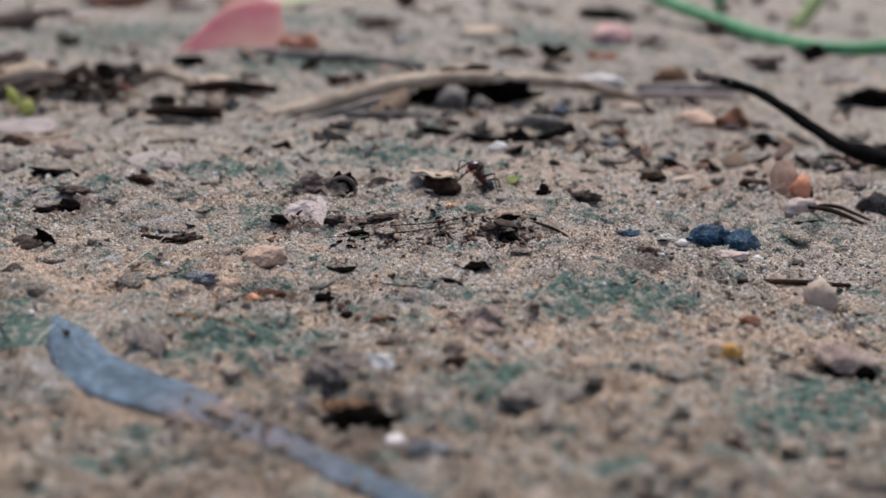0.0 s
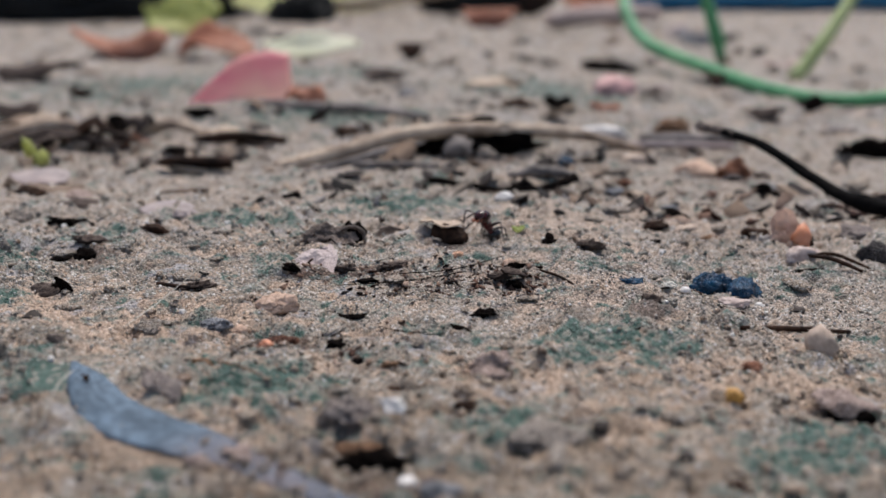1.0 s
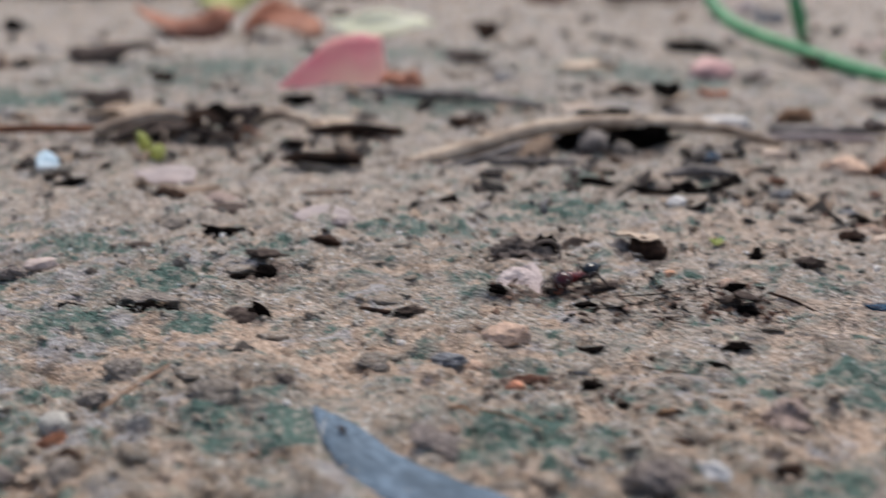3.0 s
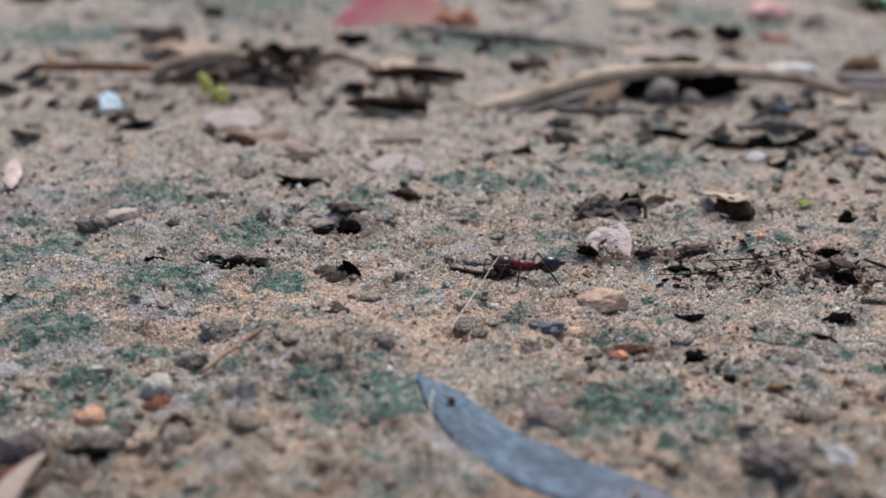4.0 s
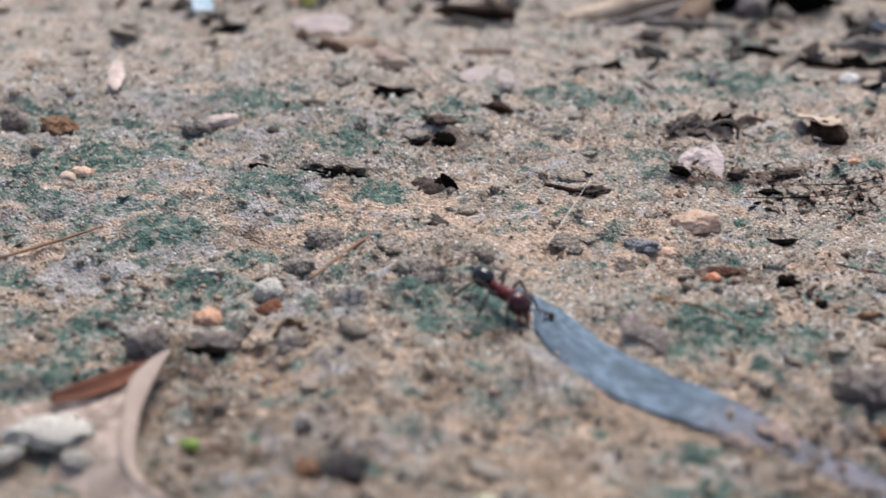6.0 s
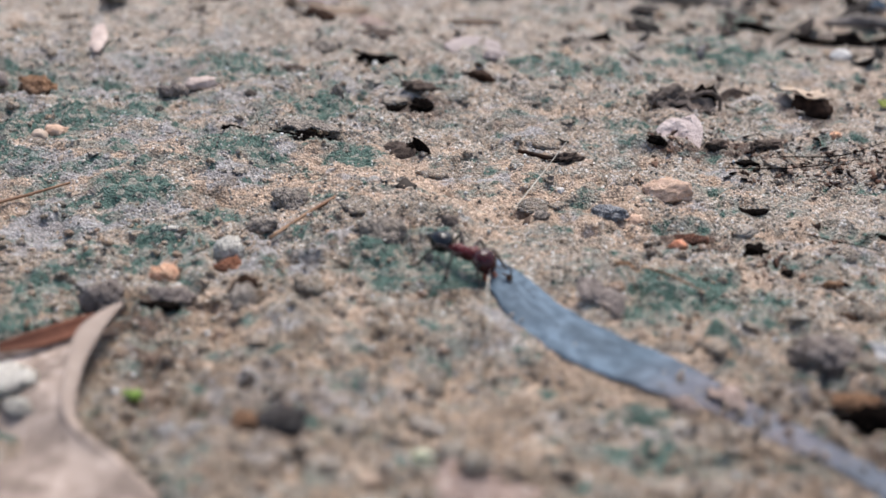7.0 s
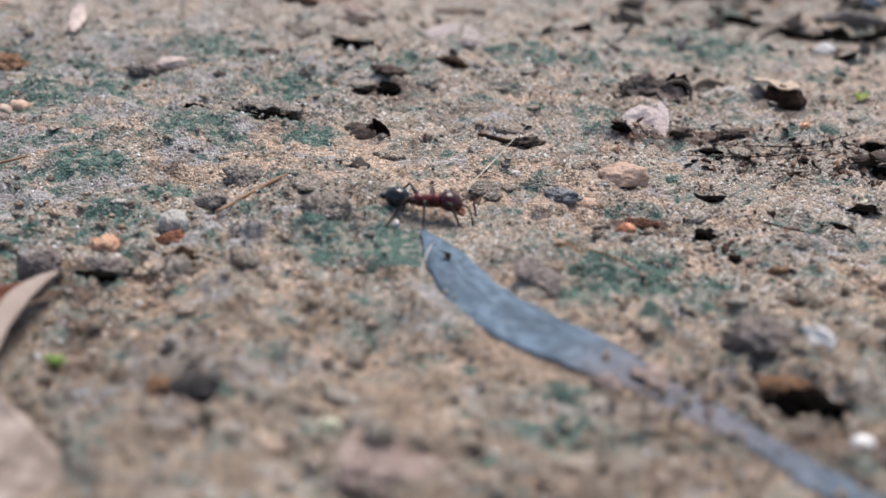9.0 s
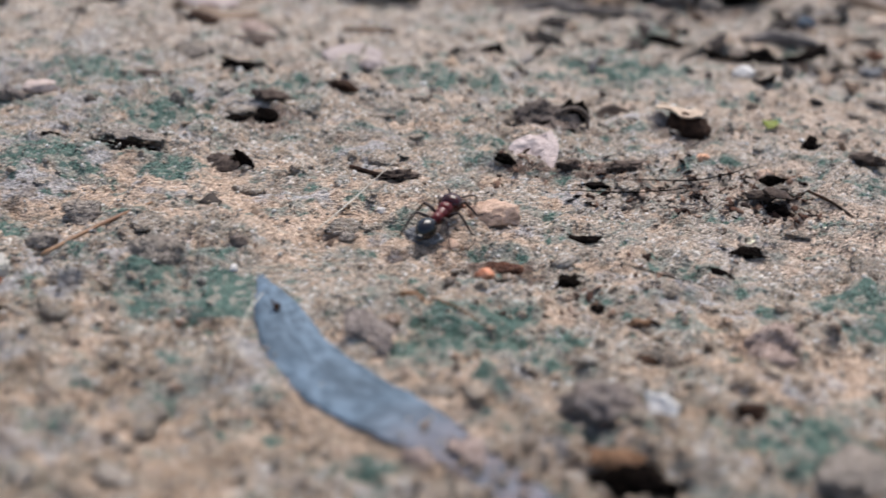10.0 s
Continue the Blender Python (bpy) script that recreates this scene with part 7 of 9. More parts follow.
def stems():
    h = base("grass_hoop", (0, 0, 0), (0, 0, 0), "bent green grass stalk arching over the soil", "grass")
    part("stalk", rod([(7.3, 46.0, 2.6), (6.95, 44.0, 1.66), (6.9, 43.0, 1.29), (7.1, 42.0, 0.66), (7.54, 40.0, 0.19), (8.73, 37.0, -0.2), (9.8, 33.2, -0.4), (11.0, 31.2, -0.42), (13.0, 31.4, -0.3), (15.6, 33.4, 0.3)],
                      [0.2, 0.21, 0.22, 0.23, 0.23, 0.22, 0.21, 0.2, 0.19, 0.16], 12, 8, 0.05, 2), "hoop", h)
    thing("grass_stalk", rod([(10.7, 43.0, -0.6), (10.5, 43.0, 0.2), (10.26, 43.0, 0.9), (9.85, 43.2, 2.2), (9.5, 43.6, 3.4)], [0.18, 0.28, 0.26, 0.24, 0.2], 10, 8, 0.05, 4), "hoop", (0, 0, 0), (0, 0, 0), "short green grass stalk standing in the soil", "grass")
    thing("grass_stalk", rod([(11.75, 37.2, -0.65), (12.98, 38.0, 0.67), (14.08, 39.0, 1.94), (15.2, 40.2, 3.2)], [0.26, 0.24, 0.22, 0.2], 10, 8, 0.05, 6), "stalk", (0, 0, 0), (0, 0, 0), "pale green leaning grass stalk", "grass")
    t = base("fallen_stem", (0, 0, 0), (0, 0, 0), "long tan dried stem, arched above the soil", "stem")
    part("stem", rod([(-3.45, 20.9, -0.25), (-2.48, 21.3, -0.1), (-1.84, 21.6, 0.02), (-0.96, 22.0, 0.2), (0.18, 22.3, 0.27), (1.36, 22.7, 0.18), (2.9, 23.0, 0.02), (4.2, 23.2, -0.35)], [0.13, 0.17, 0.17, 0.16, 0.15, 0.15, 0.12, 0.08], 12, 8, 0.1, 3), "tan_wood", t)
    part("sheath", rod([(-3.2, 20.75, -0.4), (-2.2, 21.0, -0.22), (-1.2, 21.5, 0.0), (-0.5, 21.8, 0.1)], [0.06, 0.09, 0.07, 0.03], 8, 6, 0.2, 4), "grey_wood", t, "grey split sheath")
    # black mound added for the shade in the gap under the stem
    thing("gap_mound", lump(1.25, 0.5, 0.5, 151, 0.4, 0.35, 4, 0.2), "humus", (0.35, 22.9, -0.42), (0, 0, 4), "black mound as the dark gap under the tan stem", "humus")
    thing("clod", lump(0.3, 0.22, 0.3, 152, 0.35), "grey_wood", seat(0.15, 22.0, 0.02), (0, 0, 0), "grey broken crumb in the dark under the stem", "clod")
    thing("clod", lump(0.2, 0.16, 0.2, 153, 0.35), "stone_grey", seat(0.75, 22.1, 0.02), (0, 0, 0), "grey-brown crumb under the stem", "clod")
    d = base("dark_stick", (0, 0, 0), (0, 0, 0), "black rough stick rising from the soil, broken tip", "stick")
    part("shaft", rod([(4.56, 19.5, 0.8), (5.06, 19.2, 0.72), (5.56, 18.8, 0.56), (6.1, 18.3, 0.22), (6.63, 17.8, -0.08), (7.14, 17.4, -0.2), (8.2, 16.8, -0.3)], [0.055, 0.075, 0.08, 0.095, 0.11, 0.15, 0.19], 14, 12, 0.2, 7), "black_wood", d)
    part("tip", rod([(4.5, 19.52, 0.86), (4.6, 19.48, 0.8), (4.82, 19.35, 0.77), (5.2, 19.1, 0.7)], [0.07, 0.09, 0.075, 0.05], 10, 6, 0.35, 8), "crumpled", d, "broken brown tip")
    thing("bark_segment", rod([(-5.75, 20.9, -0.14), (-5.45, 20.85, -0.12), (-4.9, 20.8, -0.12), (-4.25, 20.75, -0.13)], [0.05, 0.12, 0.13, 0.12], 12, 6, 0.12, 9), "brown", (0, 0, 0), (0, 0, 0), "dark brown hollow piece of twig", "twig")
    thing("curled_twig", rod([(-0.35, 19.3, -0.1), (0.16, 18.9, -0.1), (0.81, 18.5, -0.1), (1.7, 18.6, -0.1), (2.3, 19.2, -0.05)], [0.08, 0.06, 0.045, 0.06, 0.1], 8, 6, 0.6, 10), "humus", (0, 0, -0.03), (0, 0, 0), "dark bowed rind of a rotted leaf", "twig")
    thing("curled_twig", rod([(1.1, 19.6, -0.1), (1.5, 19.4, 0.02), (1.95, 19.35, 0.02), (2.3, 19.3, -0.05)], [0.06, 0.11, 0.1, 0.06], 8, 6, 0.5, 11), "grey_wood", (0, 0, -0.03), (0, 0, 0), "grey bark curl behind a dark rind", "twig")
    for pts, r, mat, label in [
        ([(-5.15, 29.0, -0.15), (-3.44, 28.0, -0.12), (-1.62, 27.2, -0.1), (-0.46, 26.0, -0.1)], 0.13, "grey_wood", "grey fallen twig behind the tan stem"),
        ([(-5.86, 10.15, -0.06), (-5.57, 10.7, 0.0), (-5.27, 11.25, 0.03)], 0.021, "twig_brown", "thin reddish-brown straight twig"),
        ([(3.3, 11.5, -0.15), (3.93, 11.55, -0.18), (4.6, 11.6, -0.24)], 0.035, "brown", "thin dark twig beside a tan pebble"),
        ([(3.02, 12.6, -0.08), (3.22, 12.2, -0.1), (3.45, 11.9, -0.12)], 0.03, "brown", "thin brown twig under the blue-black stone"),
        ([(5.07, 14.6, -0.2), (5.28, 14.2, -0.14), (5.6, 13.95, -0.24)], 0.035, "brown", "thin crooked twig on bare soil"),
        ([(5.1, 14.65, -0.22), (5.4, 14.5, -0.16), (5.75, 14.1, -0.24)], 0.03, "brown", "thin curved twig tip"),
        ([(1.14, 13.1, 0.05), (1.39, 12.8, 0.04), (1.6, 12.3, 0.02)], 0.018, "brown", "hair-thin dark rootlet on bare soil"),
        ([(-0.66, 12.97, 0.04), (0.04, 13.1, 0.06), (0.71, 13.7, 0.06)], 0.007, "humus", "hair-thin black rootlet on bare soil"),
        ([(-1.4, 12.5, 0.04), (-0.6, 12.6, 0.06), (0.2, 13.0, 0.06)], 0.006, "humus", "hair-thin black rootlet on bare soil"),
        ([(-3.62, 12.55, 0.05), (-3.35, 12.4, 0.06), (-3.1, 12.35, 0.05)], 0.03, "brown", "short dark twig end"),
        ([(-9.15, 10.4, -0.2), (-8.7, 10.8, -0.17), (-8.3, 11.2, -0.14)], 0.019, "twig_brown", "thin pale brown twig on grey soil"),
        ([(-9.9, 23.0, -0.1), (-9.2, 23.4, 0.1), (-8.4, 23.6, 0.15), (-7.6, 23.4, -0.1)], 0.16, "tan_wood", "tan bent twig in a tangle"),
        ([(-9.5, 22.6, -0.2), (-8.8, 22.9, 0.05), (-8.0, 23.0, 0.0), (-7.0, 22.9, -0.2)], 0.12, "dark_leaf", "dark bent twig in a tangle"),
        ([(-8.5, 23.4, -0.2), (-7.8, 23.6, 0.25), (-7.2, 23.5, -0.2)], 0.07, "brown", "thin arched rootlet in a tangle"),
        ([(-12.5, 23.5, -0.15), (-11, 23.2, -0.05), (-9.4, 23.4, -0.1)], 0.1, "rust", "rusty thin twig on the soil"),
        ([(-7.3, 24.4, -0.2), (-6.4, 24.6, 0.0), (-5.4, 24.2, -0.15)], 0.14, "tan_wood", "tan bark strip on bare soil"),
        ([(-5.6, 23.6, -0.2), (-4.6, 23.3, -0.05), (-3.6, 23.6, -0.2)], 0.12, "brown", "brown bark strip on bare soil"),
        ([(-2.5, 21.2, -0.25), (-1.4, 21.0, -0.2), (-0.2, 21.2, -0.25)], 0.07, "grey_wood", "grey stalk fragment on bare soil"),
        ([(4.4, 24.8, -0.4), (5.6, 24.6, -0.35), (6.9, 24.9, -0.4)], 0.14, "grey_wood", "flat grey stalk fragment"),
        ([(4.0, 24.2, -0.4), (5.2, 24.0, -0.38), (6.4, 24.0, -0.4)], 0.09, "petal", "pale stalk fragment on bare soil"),
        ([(-3.7, 9.66, 0.09), (-3.7, 9.2, 0.12), (-3.62, 8.42, 0.03)], 0.007, "fibre", "pale fibre hanging from the leaf tip"),
        ([(-3.58, 10.95, 0.06), (-3.35, 11.7, 0.12), (-3.02, 12.6, 0.3)], 0.007, "fibre", "fine pale plant hair standing up"),
        ([(-2.35, 9.95, 0.06), (-2.1, 9.8, 0.07), (-1.85, 9.6, 0.05)], 0.011, "rust_dark", "short reddish rootlet on bare soil"),
        ([(-0.75, 10.95, 0.05), (-0.45, 10.8, 0.06), (-0.05, 10.7, 0.05)], 0.006, "humus", "hair-thin black twig on bare soil"),
    ]:
        thing("twig", rod(pts, [r * 0.8, r, r * 0.9, r * 0.6], 8, 6, 0.2, int(pts[0][0] * 10) % 50), mat, (0, 0, 0), (0, 0, 0), label, "twig", "fallen twigs and rootlets")
    b = base("leaf_tangle", seat(-8.5, 22.9, 0.05), (0, 0, 0), "tangle of dark shrivelled leaf and bent stalks", "litter")
    part("leaf", chip(0.55, 0.35, 0.03, 161, 0.5, -0.2, -0.2, 0.14), "dark_leaf", b, "", (0, 0, 0.0), (-8, 0, 0), False)
    part("leaf", chip(0.45, 0.3, 0.03, 162, 0.5, -0.25, 0.15, 0.14), "brown", b, "", (0.8, 0.3, 0.0), (-10, 0, 30), False)
    part("leaf", chip(0.4, 0.3, 0.03, 163, 0.5, 0.15, -0.25, 0.14), "dark_leaf", b, "", (1.6, 1.4, 0.0), (15, 0, -20), False)
    for i in range(9):
        x0, y0, w, hgt = -0.9 + 0.33 * i, -0.1 + 0.12 * (i * 5 % 4), 0.5 + 0.12 * (i * 3 % 4), 0.12 + 0.09 * (i * 7 % 4)
        part("stalk", rod([(x0, y0, -0.05), (x0 + 0.4 * w, y0 + 0.1, hgt), (x0 + w, y0 + 0.2, 0.02)], [0.05, 0.06, 0.03], 7, 6, 0.3, i), ("tan_wood", "brown", "dark_leaf", "rust")[i % 4], b)


def grey_leaf():
    left = [(-3.86, 10.0, 0.07), (-3.72, 9.38, 0.06), (-3.38, 8.75, 0.05), (-2.97, 8.3, 0.05), (-2.5, 8.02, 0.05), (-2.05, 7.84, 0.03), (-1.36, 7.4, 0.03), (-0.93, 7.0, 0.04), (-0.45, 6.6, 0.05), (0.05, 6.18, 0.05)]
    right = [(-3.83, 10.03, 0.07), (-3.42, 9.58, 0.08), (-2.95, 9.0, 0.07), (-2.53, 8.7, 0.06), (-2.1, 8.42, 0.06), (-1.78, 8.13, 0.04), (-1.17, 7.6, 0.03), (-0.75, 7.2, 0.04), (-0.28, 6.8, 0.05), (0.17, 6.33, 0.04)]
    lift = [0.0, -0.01, -0.02, -0.02, -0.01, 0.0, 0.0, 0.0, 0.0, 0.0]
    shape, along, across = blade(left, right, lift, lift, -0.015, 0.012, 9, 16, 0.022, 3)
    v = np.array(shape[0], float)
    q = v * np.array([1, 1, 0])
    v[:, 0] += 0.016 * vnoise(q, 0.16, 61) + 0.012 * vnoise(q, 0.06, 62)
    v[:, 1] += 0.016 * vnoise(q, 0.16, 63) + 0.012 * vnoise(q, 0.06, 64)
    v[:, 2] += 0.012 * vnoise(q, 0.3, 65)
    shape = (v, shape[1])
    leaf = base("grey_leaf", (0, 0.1, -0.055), (0, 0, 0), "narrow curved blue-grey dead leaf with brownish tail", "leaf")
    ob = part("blade", shape, "phyllode", leaf)
    give(ob, "along", along)
    give(ob, "across", across)
    part("scar", chip(0.05, 0.032, 0.012, 171, 0.3), "brown", leaf, "brown scar near the leaf tip", (-3.54, 9.42, 0.085), (0, 0, -40))
    part("soil_smear", chip(0.2, 0.1, 0.012, 172, 0.6), "pink_soil", leaf, "smear of soil on the leaf", (-1.8, 7.93, 0.06), (4, 0, -35))


def dry_leaf():
    right = [(-6.8, 8.72, 0.0), (-6.82, 8.4, 0.0), (-6.83, 8.1, 0.0), (-6.74, 7.65, 0.0), (-6.52, 7.1, 0.0), (-5.95, 6.66, 0.0), (-5.24, 6.12, 0.0), (-4.7, 5.5, 0.0)]
    left = [(-6.84, 8.74, 0.0), (-7.1, 8.5, 0.0), (-7.42, 8.28, 0.0), (-7.78, 8.0, 0.0), (-8.0, 7.7, 0.0), (-8.2, 7.3, 0.0), (-8.4, 6.6, 0.0), (-8.4, 5.5, 0.0)]
    shape, along, across = blade(left, right, [0.08, 0.03, 0.01, -0.03, -0.08, -0.1, -0.1, -0.1], [0.1, 0.17, 0.2, 0.17, 0.12, 0.08, 0.05, 0.0], 0.07, 0.02, 9, 24, 0.1, 9)
    leaf = base("dry_leaf", (0, 0, -0.19), (0, 0, 0), "pale brown dry leaf with upturned edges and white crumbs", "leaf")
    ob = part("blade", shape, "dry_leaf", leaf)
    give(ob, "along", along)
    give(ob, "across", across)
    fold = blade([(-6.92, 8.5, 0.0), (-7.08, 8.44, 0.06), (-7.3, 8.3, 0.05), (-7.62, 8.08, -0.02)], [(-6.92, 8.47, -0.02), (-7.04, 8.3, -0.06), (-7.26, 8.16, -0.06), (-7.6, 8.03, -0.04)], [0] * 4, [0] * 4, 0.03, 0.02, 8, 8, 0.03, 4)[0]
    part("fold", chip(0.2, 0.12, 0.03, 115, 0.35, -0.05, -0.05, 0.03), "dark_leaf", s, "", (-0.08, 0, 0), (26, 0, 0), smooth=False)
    part("point", chip(0.13, 0.06, 0.03, 116, 0.3, 0.03, 0, 0.02), "humus", s, "upright black point", (0.14, -0.02, 0.1), (80, 55, 0), smooth=False)
    thing("wood_splinter", chip(0.5, 0.13, 0.05, 117, 0.2, 0.0, -0.03, 0.02), "pale_bark", (-9.75, 15.5, ground_at(-9.75, 15.5) + 0.04), (12, 6, -68), "pale grey splinter of wood", "wood", smooth=False)
    thing("chip", chip(0.16, 0.09, 0.035, 118, 0.45, 0.02, 0, 0.02, 5, 8), "quartz", (-0.54, 8.62, ground_at(-0.54, 8.62) + 0.12), (48, 15, -35), "white chip leaning on a grey clod", "chip", smooth=False)
    d = base("crust", seat(3.72, 9.25, 0.02), (0, 0, -6), "pinkish soil crust with a dark hollow beneath", "soil crust")
    part("lid", chip(0.28, 0.14, 0.06, 119, 0.45, -0.03, -0.05, 0.05), "pink_soil", d, "", (0, 0.05, 0.1), (14, 4, 0), smooth=False)
    # black lump in place of shade under the lid
    part("hollow", lump(0.23, 0.1, 0.11, 120, 0.3), "humus", d, "black lump as the shade of the hollow", (0.05, -0.02, 0.0))
    e = base("crust", seat(-0.72, 8.02, 0.02), (0, 0, 4), "rusty brown overhanging soil crust above a black lump as the shade of the hollow", "soil crust")
    part("lid", chip(0.26, 0.1, 0.035, 121, 0.5, -0.03, -0.04, 0.05), "rust_dark", e, "", (-0.05, 0.2, 0.1), (14, 0, 0), smooth=False)
    part("hollow", lump(0.28, 0.12, 0.14, 122, 0.55, 0.4, 4, 0.2), "humus", e, "black lump as the shade of the hollow", (0.0, -0.01, 0.0))
    g = base("bark_scab", seat(-6.0, 16.95, 0.0), (0, 0, 8), "purplish-brown scab of bark lying flat", "bark")
    part("scab", chip(0.34, 0.22, 0.05, 123, 0.3, -0.05, -0.06, 0.03), "dark_leaf", g, "", (0, 0, 0.0), (12, 0, 0), smooth=False)


def far_leaves():
    lay("petal", chip(0.55, 0.4, 0.03, 131, 0.25, 0.06, 0.04, 0.05), "petal", -7.6, 19.6, (14, 4, 10), "pale pinkish fallen petal", "petal")
    lay("petal", chip(0.2, 0.32, 0.03, 132, 0.2, 0.05, 0.0, 0.03), "blue_petal", -9.95, 20.4, (26, 10, 20), "pale blue fallen petal", "petal")
    sp = base("sprout", seat(-8.28, 21.3, 0.0), (0, 0, 0), "bright yellow-green curled bud", "sprout")
    part("bud", lump(0.16, 0.14, 0.2, 133, 0.3), "yellow_green", sp, "", (0.1, 0, 0))
    part("tip", lump(0.11, 0.1, 0.26, 134, 0.3), "yellow_green", sp, "", (-0.1, 0.1, 0.16), (0, -25, 0))
    lay("film_scrap", chip(0.42, 0.36, 0.02, 135, 0.25, 0.02, 0.01, 0.02), "petal", -4.5, 16.7, (10, 0, 0), "pale translucent scrap flat on the soil", "petal", 0.0)
    kite = blade([(-7.3, 30.0, 0.0), (-6.45, 30.3, 0.75), (-5.7, 30.5, 1.3), (-4.45, 30.6, 1.35)], [(-7.25, 29.95, -0.02), (-6.3, 29.9, 0.0), (-5.2, 29.85, -0.02), (-4.25, 30.0, 0.35)], [0] * 4, [0] * 4, 0.12, 0.05, 8, 12, 0.12, 6)[0]
    thing("red_leaf", kite, "red_leaf", (0, 0, -0.34), (0, 0, 0), "fallen leaf, crimson turning salmon pink", "leaf")
    lay("curled_leaf", chip(0.6, 0.5, 0.06, 137, 0.3, -0.2, -0.3, 0.12), "rust_leaf", -3.9, 29.9, (20, 0, 10), "dark rusty curled leaf beside a red leaf", "leaf")
    lay("curled_leaf", chip(1.7, 0.9, 0.07, 138, 0.3, 0.3, -0.5, 0.2), "rust_leaf", -12.2, 41.5, (18, 0, 10), "rust-red crumpled fallen leaf", "leaf")
    lay("curled_leaf", chip(1.5, 0.9, 0.07, 139, 0.3, -0.5, 0.4, 0.2), "rust_leaf", -8.9, 41.3, (22, 0, -20), "rust-red crumpled fallen leaf", "leaf")
    lay("yellow_leaf", chip(1.5, 1.3, 0.08, 140, 0.3, 0.3, 0.2, 0.16, point=0.2), "yellow_green", -12.6, 52.5, (52, 0, 8), "yellow-green fallen leaf, standing on edge", "leaf")
    lay("cream_leaf", chip(1.5, 0.8, 0.08, 141, 0.35, 0.15, 0.25, 0.16, point=0.3), "cream", -5.5, 41.8, (30, 0, -14), "creamy white fallen leaf", "leaf")
    lay("yellow_leaf", chip(6.2, 1.9, 0.1, 142, 0.12, 0.3, 0.3, 0.15, point=0.2), "yellow_green", -8.0, 67.0, (38, 0, 4), "long pale green fallen leaf with a brown rim", "leaf")
    thing("twig", rod([(-9.5, 65.2, 0.2), (-6, 65, 0.35), (-2.5, 65, 0.75), (0.5, 65.2, 1.0)], [0.3, 0.34, 0.3, 0.22], 10, 6, 0.1, 3), "tan_wood", (0, 0, -0.1), (0, 0, 0), "tan twig in front of a pale green leaf", "twig")
    # black lumps added for the dark places and gaps between far leaves
    thing("black_mound", lump(9.0, 4.0, 2.6, 143, 0.35, 0.5, 4, 0.1), "black_mulch", (-21, 62.5, -0.5), (0, 0, 4), "black heap far off", "mulch", "heaps of black mulch")
    thing("black_mound", lump(4.0, 2.4, 2.0, 144, 0.35, 0.5, 4, 0.1), "black_mulch", (-9.5, 71, -0.5), (0, 0, 4), "black heap behind green leaves", "mulch", "heaps of black mulch")
    thing("black_mound", lump(1.8, 1.2, 1.3, 148, 0.35, 0.5, 3, 0.1), "black_mulch", (-7.6, 59.5, -0.5), (0, 0, 4), "small black lump filling a dark gap", "mulch", "heaps of black mulch")
    thing("black_mound", lump(3.2, 1.6, 1.4, 149, 0.35, 0.5, 3, 0.1), "black_mulch", (1.6, 67.0, -0.5), (0, 0, -4), "black lump behind brown leaves", "mulch", "heaps of black mulch")
    lay("curled_leaf", chip(2.2, 1.4, 0.1, 145, 0.3, -0.4, 0.5, 0.2), "rust_leaf", 2.4, 70.0, (40, 0, 10), "dark red-brown fallen leaf", "leaf")
    lay("curled_leaf", chip(1.6, 1.4, 0.1, 146, 0.3, 0.4, 0.5, 0.2), "brown", 4.7, 66.5, (60, 0, -10), "olive-brown upright fallen leaf", "leaf")
    lay("curled_leaf", chip(2.2, 1.2, 0.1, 147, 0.3, 0.4, 0.4, 0.2), "rust_leaf", 9.5, 72.0, (45, 0, 12), "rust-red fallen leaf in the distance", "leaf")
    thing("wood_stick", rod([(5.2, 58.4, -0.2), (7.5, 58.0, 0.05), (11, 58.2, 0.2)], [0.35, 0.5, 0.4], 10, 8, 0.1, 5), "pale_bark", (0, 0, 0), (0, 0, 0), "pale pinkish stick lying on the ground", "stick")
    thing("pipe", rod([(12, 72.5, 0.25), (20, 72.0, 0.3), (28, 71.5, 0.3), (40, 71, 0.3)], [0.9, 0.9, 0.9, 0.9], 20, 8), "plastic", (0, 0, -0.0), (0, 0, 0), "bright blue plastic pipe lying on the ground", "pipe")


